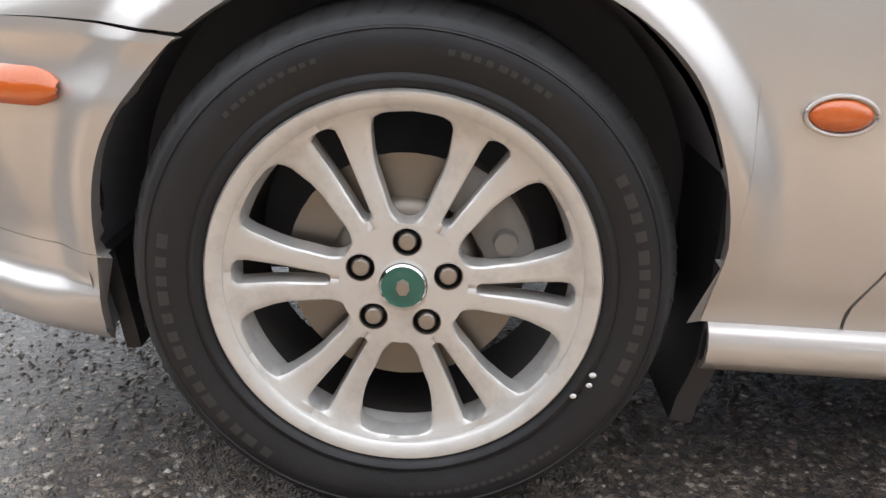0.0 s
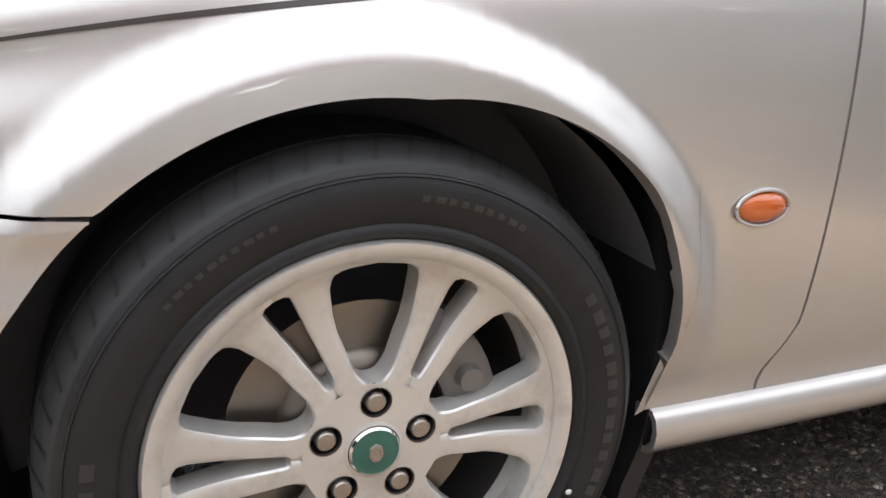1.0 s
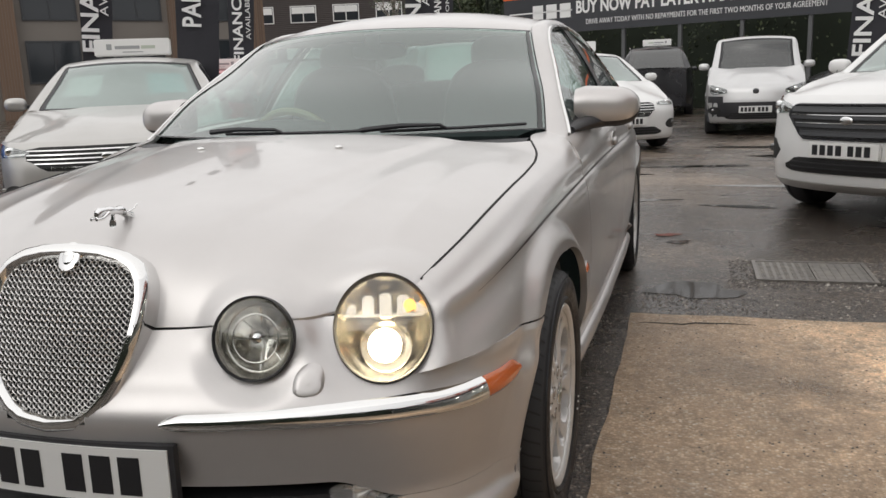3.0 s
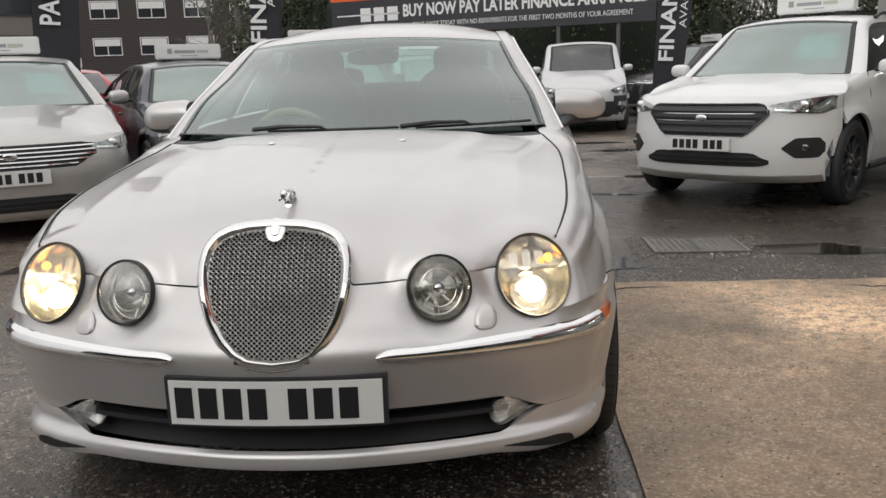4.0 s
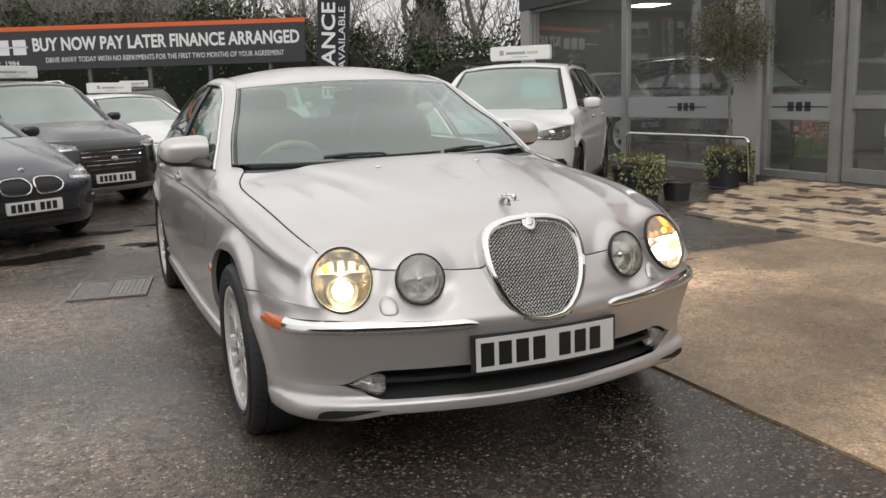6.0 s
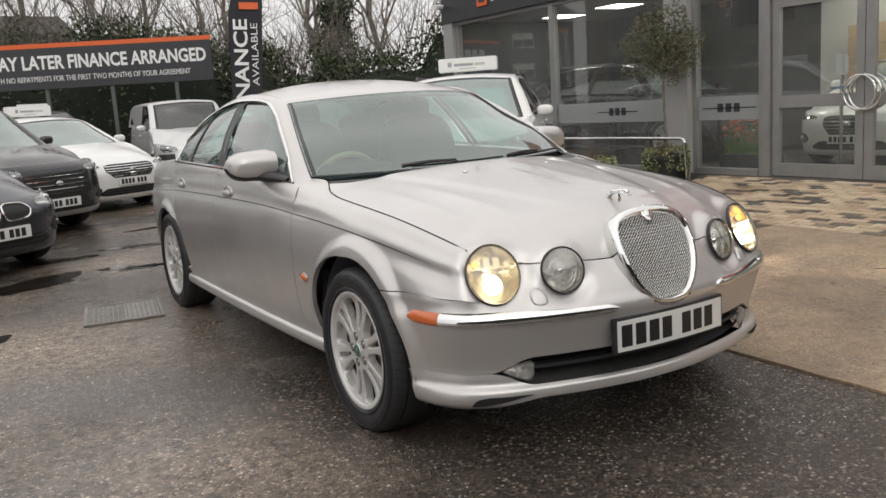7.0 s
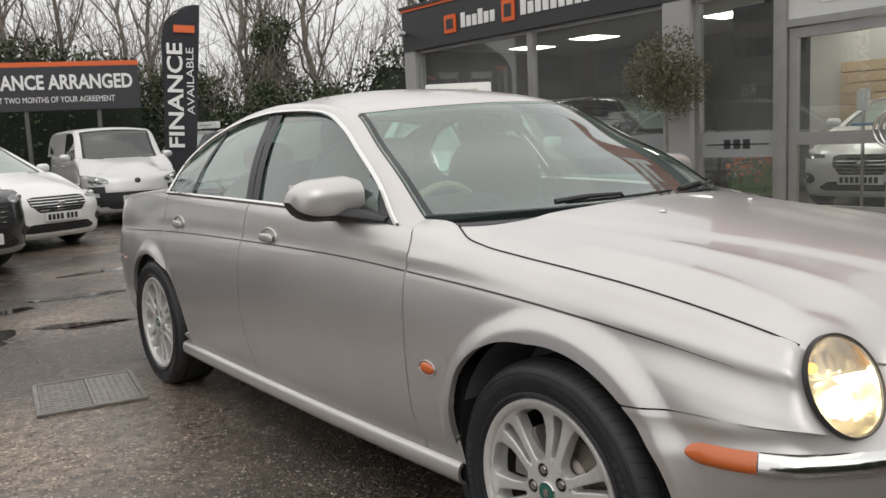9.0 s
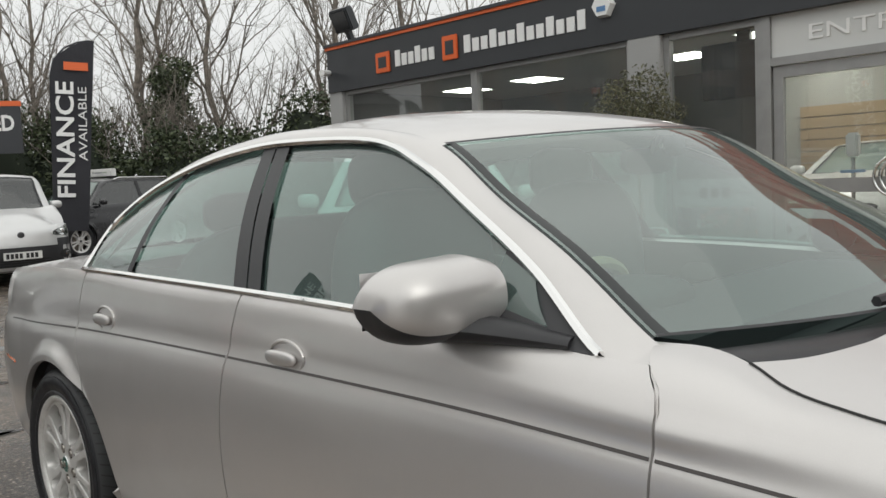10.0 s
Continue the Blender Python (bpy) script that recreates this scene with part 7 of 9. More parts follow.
V, F = grit([(0.3, 0.93, -1.2, 1.9, 5200, 0.0042, 0), (-0.6, 0.6, -1.6, -0.4, 1200, 0.0035, 0), (-2.6, -0.8, -1.2, 2.6, 5200, 0.0042, 0), (1.4, 2.3, 2.5, 2.68, 900, 0.009, 0), (1.42, 1.56, 2.6, 3.2, 260, 0.008, 0), (2.16, 2.3, 2.6, 3.2, 260, 0.008, 0), (0.95, 2.6, 1.93, 2.35, 1500, 0.006, 0), (0.95, 3.6, -3, 1.88, 3200, 0.0038, 0.012)], 5)
g = mk("grit", V, F, M_GRIT, None, "", False)
tagged(g, "loose grey and pale stone chips on the ground", "grit", kind="stuff")

# ---------- showroom ----------
M_ANTH = material("anthracite_panel", (0.035, 0.038, 0.043), 0.45)
_v = coords(M_ANTH)
setin(M_ANTH, "Roughness", ramp(M_ANTH, noise_tex(M_ANTH, _v, 3, 5), ((0.3, 0.36), (0.8, 0.55))))
M_ORANGE = material("orange_trim", (0.72, 0.13, 0.03), 0.45)
M_FRAME = material("grey_aluminium_frame", (0.33, 0.33, 0.33), 0.42, 0.5)
_v = coords(M_FRAME)
setin(M_FRAME, "Base Color", mixed(M_FRAME, ramp(M_FRAME, noise_tex(M_FRAME, _v, 5, 6), ((0.4, 0.0), (0.8, 0.5))), (0.35, 0.35, 0.345), (0.23, 0.23, 0.225)))
M_COLUMN = material("grey_render_column", (0.34, 0.34, 0.335), 0.7)
bump(M_COLUMN, noise_tex(M_COLUMN, coords(M_COLUMN), 60, 4), 0.15, 0.004)
# grey film paints the veil of sky and trees mirrored in the panes
M_SHOPGLASS = glazing("showroom_glass", (0.82, 0.86, 0.84), 1.52, 0.11, (0.60, 0.62, 0.61))
M_FROST = material("frosted_band", (0.30, 0.315, 0.315), 0.5)
M_INT_DARK = material("dark_display_wall", (0.07, 0.075, 0.075), 0.7)
M_SIGNWHITE = material("white_lettering", (0.80, 0.80, 0.79), 0.4)
M_PANELWHITE = material("pale_sign_panel", (0.60, 0.61, 0.60), 0.45)
M_INT_WALL = material("showroom_wall", (0.48, 0.47, 0.44), 0.85)
M_INT_FLOOR = material("showroom_floor_tile", (0.16, 0.14, 0.125), 0.22)
M_INT_CEIL = material("showroom_ceiling", (0.45, 0.45, 0.44), 0.9)
M_LED = glow("ceiling_led_panel", (1.0, 0.97, 0.92), 9.0)
M_WOOD = material("wood_panel", (0.44, 0.32, 0.20), 0.5)
M_SCREENBLACK = material("black_screen", (0.008, 0.008, 0.009), 0.12)
M_STEEL = material("polished_steel", (0.72, 0.72, 0.71), 0.14, 1.0)
M_REDSIGN = material("brick_red_sign", (0.36, 0.075, 0.045), 0.5)
GX = 6.55          # glass plane
Y_TOP, Y_END = 11.1, -9.0
FLOOR_Z = 0.14

show = thing("showroom_building", "single-storey glass-fronted car showroom with anthracite fascia and orange edge", "building", kind="structure")
bm = bmesh.new()
box_bm(bm, (6.42, Y_END, 2.74), (6.62, Y_TOP, 3.41))
box_bm(bm, (6.62, Y_TOP - 0.2, 2.74), (15.0, Y_TOP, 3.41))
fascia = part("fascia", bm, M_ANTH, show, "anthracite fascia board")
block("fascia_trim", (6.40, Y_END, 3.41), (6.66, Y_TOP + 0.02, 3.455), M_ORANGE, show, "orange edge along the fascia")
block("fascia_cap", (6.38, Y_END, 3.455), (15.02, Y_TOP + 0.04, 3.50), M_ANTH, show)
bm = bmesh.new()
box_bm(bm, (6.62, Y_END, 2.755), (15, Y_TOP - 0.2, 2.95))
tagged(part("ceiling", bm, M_INT_CEIL, None), "dark grey showroom ceiling", "ceiling", kind="structure")
bm = bmesh.new()
box_bm(bm, (6.45, Y_END, -0.05), (15, Y_TOP, FLOOR_Z))
tagged(part("floor", bm, M_INT_FLOOR, None), "dark tiled showroom floor", "floor", kind="structure")
bm = bmesh.new()
box_bm(bm, (9.6, Y_END, FLOOR_Z), (9.8, 5.3, 2.755))
tagged(part("wall_east", bm, M_INT_WALL, None), "pale showroom back wall", "wall", kind="structure")
bm = bmesh.new()
box_bm(bm, (10.4, 5.3, FLOOR_Z), (10.6, Y_TOP, 2.755))
box_bm(bm, (9.8, 5.2, FLOOR_Z), (10.4, 5.3, 2.755))
tagged(part("wall_east_2", bm, M_INT_DARK, None), "dark grey display wall behind the showroom cars", "wall", kind="structure")
bm = bmesh.new()
box_bm(bm, (6.66, Y_TOP - 0.18, FLOOR_Z), (13.0, Y_TOP, 2.755))
box_bm(bm, (6.66, Y_END, FLOOR_Z), (13.0, Y_END + 0.2, 2.755))
tagged(part("wall_north", bm, M_INT_DARK, None), "dark showroom end wall", "wall", kind="structure")
# posts and mullions
block("end_post", (6.44, 10.78, 0.0), (6.66, Y_TOP, 2.74), M_COLUMN, show)
block("column", (6.42, 5.02, 0.0), (6.68, 5.44, 2.74), M_COLUMN, show, "grey rendered column", 0.01)
block("column", (6.42, -2.2, 0.0), (6.68, -1.8, 2.74), M_COLUMN, show, "grey rendered column", 0.01)


def glazed(name, y0, y1, z0, z1, frame=0.06, rails=(), label="aluminium framed plate glass window"):
    """A framed pane in the shop front."""
    w = thing(name, label, "window", None, "", "structure")
    for nm, lo, hi in (("window_frame", (GX - 0.05, y0, z0), (GX + 0.05, y0 + frame, z1)), ("window_frame", (GX - 0.05, y1 - frame, z0), (GX + 0.05, y1, z1)),
                       ("window_frame", (GX - 0.045, y0 + frame, z1 - frame), (GX + 0.045, y1 - frame, z1)), ("window_sill", (GX - 0.075, y0 + frame, z0), (GX + 0.05, y1 - frame, z0 + frame * 1.4))):
        block(nm, lo, hi, M_FRAME, w, "", 0.004)
    for z in rails:
        block("window_rail", (GX - 0.04, y0 + frame, z - 0.03), (GX + 0.04, y1 - frame, z + 0.03), M_FRAME, w, "", 0.004)
    P = [[(GX, lerp(y0 + frame, y1 - frame, a), lerp(z0 + frame, z1 - frame, b)) for b in (0, 1)] for a in (0, 1)]
    g = sheet("pane", P, M_SHOPGLASS, w, "", 0, out=(-9, (y0 + y1) / 2, 1.5))
    g.visible_shadow = False
    return w


W1 = glazed("window_1", 7.93, 10.78, 0.12, 2.74)
W2 = glazed("window_2", 5.44, 7.93, 0.12, 2.74)
W3 = glazed("window_3", 3.90, 5.02, 0.12, 2.74, 0.07, (), "narrow framed window beside the entrance")
for i, (a, b) in enumerate(((-1.8, 1.22), (-5.0, -2.2), (-8.8, -5.0))):
    glazed("window_%d" % (4 + i), a, b, 0.12, 2.74)
# frosted bands with a plain dark device
for w, y0, y1 in ((W1, 8.0, 10.72), (W2, 5.5, 7.87), (W3, 3.97, 4.95)):
    block("frosted_band", (GX - 0.006, y0, 0.83), (GX - 0.003, y1, 1.13), M_FROST, w, "frosted band with a dark device")
    c = (y0 + y1) / 2 if w is not W2 else 6.5
    for dy, ln in ((-0.13, 0.09), (0.0, 0.09), (0.13, 0.09)):
        block("band_device", (GX - 0.012, c + dy - ln / 2, 0.93), (GX - 0.008, c + dy + ln / 2, 1.04), M_ANTH, w)
    block("band_device", (GX - 0.012, c - 0.42, 0.975), (GX - 0.008, c + 0.42, 0.988), M_ANTH, w)
# entrance: double doors with ring handles
door = thing("door_1", "grey aluminium glazed double doors with large ring handles, closed", "door", None, "", "structure")
block("door_frame", (GX - 0.07, 3.80, FLOOR_Z), (GX + 0.05, 3.90, 2.74), M_FRAME, door)
block("door_frame", (GX - 0.07, 1.22, FLOOR_Z), (GX + 0.05, 1.40, 2.74), M_FRAME, door)
block("door_head", (GX - 0.065, 1.40, 2.24), (GX + 0.05, 3.80, 2.32), M_FRAME, door)
sgp = block("entrance_panel", (GX - 0.03, 1.40, 2.32), (GX + 0.03, 3.80, 2.74), M_PANELWHITE, door, "pale panel over the door with white letters")
words("entrance_letters", "ENTRANCE", 0.21, Matrix.Translation((GX - 0.036, 3.45, 2.455)) @ pose(0, 0, 0, 90, 0, -90), M_SIGNWHITE, sgp, "white raised letters", 0.006, 1.7)
for y0, y1, inner in ((2.615, 3.79, 2.615), (1.41, 2.605, 2.605)):
    leaf = thing("door_leaf", "", "", None)
    leaf.parent = door
    bm = bmesh.new()
    for lo, hi in (((GX - 0.03, y0, FLOOR_Z + 0.01), (GX + 0.03, y0 + 0.10, 2.23)), ((GX - 0.03, y1 - 0.10, FLOOR_Z + 0.01), (GX + 0.03, y1, 2.23)), ((GX - 0.03, y0 + 0.10, FLOOR_Z + 0.01), (GX + 0.03, y1 - 0.10, 0.30)), ((GX - 0.03, y0 + 0.10, 2.12), (GX + 0.03, y1 - 0.10, 2.23)), ((GX - 0.028, y0 + 0.10, 0.96), (GX + 0.028, y1 - 0.10, 1.10))):
        box_bm(bm, lo, hi)
    part("leaf_frame", bm, M_FRAME, leaf)
    P = [[(GX, lerp(y0 + 0.1, y1 - 0.1, a), lerp(0.30, 2.12, b)) for b in (0, 1)] for a in (0, 1)]
    g = sheet("pane", P, M_SHOPGLASS, leaf, "", 0, out=(-9, 2.6, 1.5))
    g.visible_shadow = False
    s = 1 if inner == y0 else -1
    for dx in (-0.075, 0.075):
        tube("ring_handle", [(GX + dx, 2.61 + s * 0.03 + 0.185 * math.cos(a), 1.10 + 0.185 * math.sin(a)) for a in np.linspace(0, 2 * math.pi, 41)[:-1]], 0.014, M_STEEL, leaf, "polished steel ring handle", 10, True, up=(1, 0, 0))
# fascia lettering stands as plain shapes; social marks as orange squares
for y0, w_, h in ((9.86, 0.32, 0.30), (8.42, 0.30, 0.33)):
    t = block("fascia_square", (6.395, y0 - w_, 2.90), (6.42, y0, 2.90 + h), M_ORANGE, show, "orange square mark on the fascia", 0.01)
    block("square_mark", (6.39, y0 - w_ + 0.07, 2.97), (6.395, y0 - 0.07, 2.90 + h - 0.07), M_ANTH, t)
for y0, y1 in ((9.42, 8.55), (8.0, 5.95)):
    n = int(round((y0 - y1) / 0.155))
    for i in range(n):
        a = lerp(y0, y1, i / n)
        hgt = 0.17 if i % 3 else 0.23
        block("fascia_letter_bar", (6.405, a - (y0 - y1) / n * 0.72, 2.955), (6.42, a, 2.955 + hgt), M_SIGNWHITE, show)
# alarm box, floodlight, camera
bm = bmesh.new()
bmesh.ops.create_cone(bm, cap_ends=True, segments=6, radius1=0.15, radius2=0.13, depth=0.08, matrix=Matrix.Translation((6.38, 5.72, 3.17)) @ pose(0, 0, 0, 0, -90, 0))
al = tagged(part("alarm_box", bm, M_SIGNWHITE, None), "white six-sided alarm box on the fascia", "alarm box")
block("alarm_print", (6.335, 5.66, 3.10), (6.341, 5.78, 3.16), M_STICKER_BLUE, al)
fl = thing("floodlight", "black floodlight on the fascia's edge, aimed upwards", "floodlight", pose(6.5, 10.55, 3.5, 0, -25, 0))
block("lamp_body", (-0.06, -0.22, 0.16), (0.10, 0.22, 0.52), M_ANTH, fl, "", 0.02)
block("lamp_glass", (-0.068, -0.18, 0.20), (-0.061, 0.18, 0.48), M_SCREENBLACK, fl)
block("lamp_bracket", (-0.02, -0.05, 0.0), (0.06, 0.05, 0.18), M_ANTH, fl, "", 0.006)
cc = thing("security_camera", "small white security camera under the fascia's corner", "camera", pose(6.36, 11.0, 3.05, 0, 0, 25))
tube("camera_body", [(0, 0, 0), (-0.22, 0, -0.02)], 0.05, M_SIGNWHITE, cc, "", 12)
tube("camera_arm", [(0, 0, 0), (0.08, 0, 0.02)], 0.025, M_SIGNWHITE, cc, "", 8)
# tall red sign board above the entrance, with plain pale shapes
rs = thing("roof_sign_board", "brick-red sign board with big pale letter shapes above the entrance", "sign")
block("board", (6.45, -5.5, 3.50), (6.58, 4.4, 5.0), M_REDSIGN, rs)
for y0, y1, z0, z1 in ((3.6, 3.3, 3.75, 4.75), (3.3, 2.4, 4.5, 4.75), (3.3, 2.6, 4.12, 4.36), (1.7, 1.4, 3.75, 4.75), (1.4, 0.5, 3.75, 4.0), (-0.2, -0.5, 3.75, 4.75), (-0.5, -1.5, 4.5, 4.75), (-0.5, -1.5, 3.75, 4.0), (-2.2, -4.8, 3.8, 4.1), (-2.2, -4.2, 4.3, 4.6)):
    block("letter_bar", (6.415, y1, z0), (6.45, y0, z1), M_SIGNWHITE, rs)

# inside the showroom
for x, y in ((8.4, 9.9), (8.4, 8.4), (8.35, 5.8), (8.4, 3.0), (9.0, 4.4), (7.6, 4.3), (7.6, 1.6), (9.0, 1.6), (8.4, 0.2), (8.4, -3)):
    p = thing("ceiling_light", "square white LED panel set in the ceiling, lit", "ceiling light", pose(x, y, 2.755), "ceiling lights")
    block("light_frame", (-0.32, -0.32, -0.012), (0.32, 0.32, -0.001), M_SIGNWHITE, p)
    block("diffuser", (-0.29, -0.29, -0.018), (0.29, 0.29, -0.013), M_LED, p)
tv = thing("display_screen", "large black wall screen hung behind the window", "screen", pose(7.1, 4.42, 2.0))
block("screen_panel", (0, -0.48, 0.02), (0.06, 0.48, 0.64), M_SCREENBLACK, tv, "", 0.01)
block("screen_bracket", (0.06, -0.08, 0.3), (0.12, 0.08, 0.755), M_ANTH, tv)
ct = thing("reception_counter", "wooden reception counter with a dark screen", "counter", pose(9.2, 0.6, FLOOR_Z))
block("counter_body", (-0.35, -1.3, 0), (0.35, 1.3, 1.05), M_WOOD, ct, "", 0.01)
block("counter_top", (-0.42, -1.38, 1.05), (0.42, 1.38, 1.09), M_ANTH, ct, "", 0.006)
block("counter_screen", (-0.1, -0.3, 1.1), (-0.06, 0.3, 1.5), M_SCREENBLACK, ct)
bw = thing("wall_panel", "light wooden wall panelling in the showroom", "wall panel", pose(9.54, 4.2, 0.95))
for i in range(7):
    block("panel_board", (-0.03, -0.6, 0.02 + i * 0.15), (0.05, 0.6, 0.16 + i * 0.15), M_WOOD, bw, "", 0.004)
hs = thing("sanitiser_stand", "white wall dispenser inside the glass door", "dispenser", pose(7.0, 3.2, FLOOR_Z))
tube("stand_post", [(0, 0, 0), (0, 0, 1.15)], 0.02, M_STEEL, hs, "", 10)
block("dispenser", (-0.05, -0.06, 1.16), (0.05, 0.06, 1.40), M_SIGNWHITE, hs, "", 0.02)
block("drip_tray", (-0.08, -0.1, 1.0), (0.06, 0.1, 1.03), M_STICKER_BLUE, hs, "", 0.006)
block("stand_foot", (-0.16, -0.16, 0), (0.16, 0.16, 0.015), M_STEEL, hs, "", 0.004)
parked_car("white hatchback with large dark grille inside the showroom", heading(7.65, 3.55, -1, -0.12) @ Matrix.Translation((0, 0, FLOOR_Z)), M_WHITE, 4.2, 0.88, 1.42, 2.6, 0.85, 0.72, 0.98, 0.98, 1.1, 1.8, 3.4, "hatch", 0.15, 0.31, "slats", False, False, False, "silver", "", 2.5, (0.46, 0.80, 0.60, 0.69), (0.34, 0.42, 0.66), "showroom cars")
parked_car("black SUV parked inside the showroom window", heading(8.35, 5.55, 0.04, -1) @ Matrix.Translation((0, 0, FLOOR_Z)), M_INK, 4.5, 0.92, 1.62, 2.7, 0.9, 0.84, 1.06, 1.08, 1.0, 1.75, 3.6, "hatch", 0.2, 0.35, "slats", False, False, True, "silver", "", 2.5, (0.46, 0.80, 0.66, 0.80), (0.36, 0.46, 0.72), "showroom cars")

# rail before the window
rl = thing("hoop_rail", "low polished steel hoop rail in front of the showroom window", "rail")
tube("rail_bar", [(6.05, 4.74, 0.08), (6.05, 4.74, 0.58), (6.05, 4.76, 0.615), (6.05, 4.80, 0.63), (6.0, 7.05, 0.63), (6.0, 7.09, 0.615), (6.0, 7.11, 0.58), (6.0, 7.11, 0.08)], 0.021, M_STEEL, rl, "", 12)
for y in (4.74, 7.11):
    block("rail_foot", (5.97, y - 0.06, 0.06), (6.11, y + 0.06, 0.10), M_STEEL, rl, "", 0.004)

# ---------- plants ----------
M_LEAF = material("dark_leaf", (0.045, 0.075, 0.025), 0.45)
M_IVY = material("variegated_ivy", (0.12, 0.16, 0.05), 0.45)
M_OLIVE = material("dull_olive_leaf", (0.10, 0.105, 0.06), 0.55)
M_HEDGE = material("hedge_leaf", (0.035, 0.055, 0.022), 0.5)
M_BARK = material("bare_bark", (0.13, 0.11, 0.095), 0.85)
M_DEADGRASS = material("brown_dry_grass", (0.17, 0.11, 0.07), 0.8)
M_FLOWER = material("orange_flowers", (0.62, 0.15, 0.05), 0.6)
M_FRESH = material("fresh_green_blades", (0.13, 0.24, 0.06), 0.5)
for mt, a, b in ((M_LEAF, (0.025, 0.045, 0.015), (0.075, 0.11, 0.035)), (M_IVY, (0.05, 0.085, 0.025), (0.40, 0.42, 0.20)), (M_OLIVE, (0.055, 0.06, 0.03), (0.17, 0.165, 0.095)), (M_HEDGE, (0.020, 0.032, 0.014), (0.085, 0.105, 0.050)), (M_BARK, (0.11, 0.096, 0.082), (0.28, 0.245, 0.21))):
    gi = nd(mt, "ShaderNodeNewGeometry")
    if mt is M_BARK:
        setin(mt, "Base Color", mixed(mt, ramp(mt, noise_tex(mt, coords(mt), 6, 6), ((0.35, 0.0), (0.7, 1.0))), a, b))
    else:
        setin(mt, "Base Color", mixed(mt, gi.outputs["Random Per Island"], a, b))
M_POT = material("dark_planter", (0.045, 0.045, 0.047), 0.55)
bump(M_POT, noise_tex(M_POT, coords(M_POT), 25, 5), 0.3, 0.01)


def leaf_cloud(count, sampler, size, r, aspect=0.55, fold=0.25):
    """Small folded leaves, each two triangles pairs, about points that sampler gives."""
    V, F = [], []
    for _ in range(count):
        c = np.array(sampler(r))
        d = np.array([r.gauss(0, 1) for _ in range(3)])
        d /= np.linalg.norm(d)
        e = np.cross(d, [r.gauss(0, 1) for _ in range(3)])
        e /= np.linalg.norm(e) + 1e-9
        nn = np.cross(d, e)
        L_ = size * r.uniform(0.6, 1.4)
        b = len(V)
        V += [c - d * L_ * 0.5, c + e * L_ * aspect * 0.5 + nn * L_ * fold * 0.4, c + d * L_ * 0.5, c - e * L_ * aspect * 0.5 + nn * L_ * fold * 0.4]
        F += [(b, b + 1, b + 2), (b, b + 2, b + 3)]
    return V, F


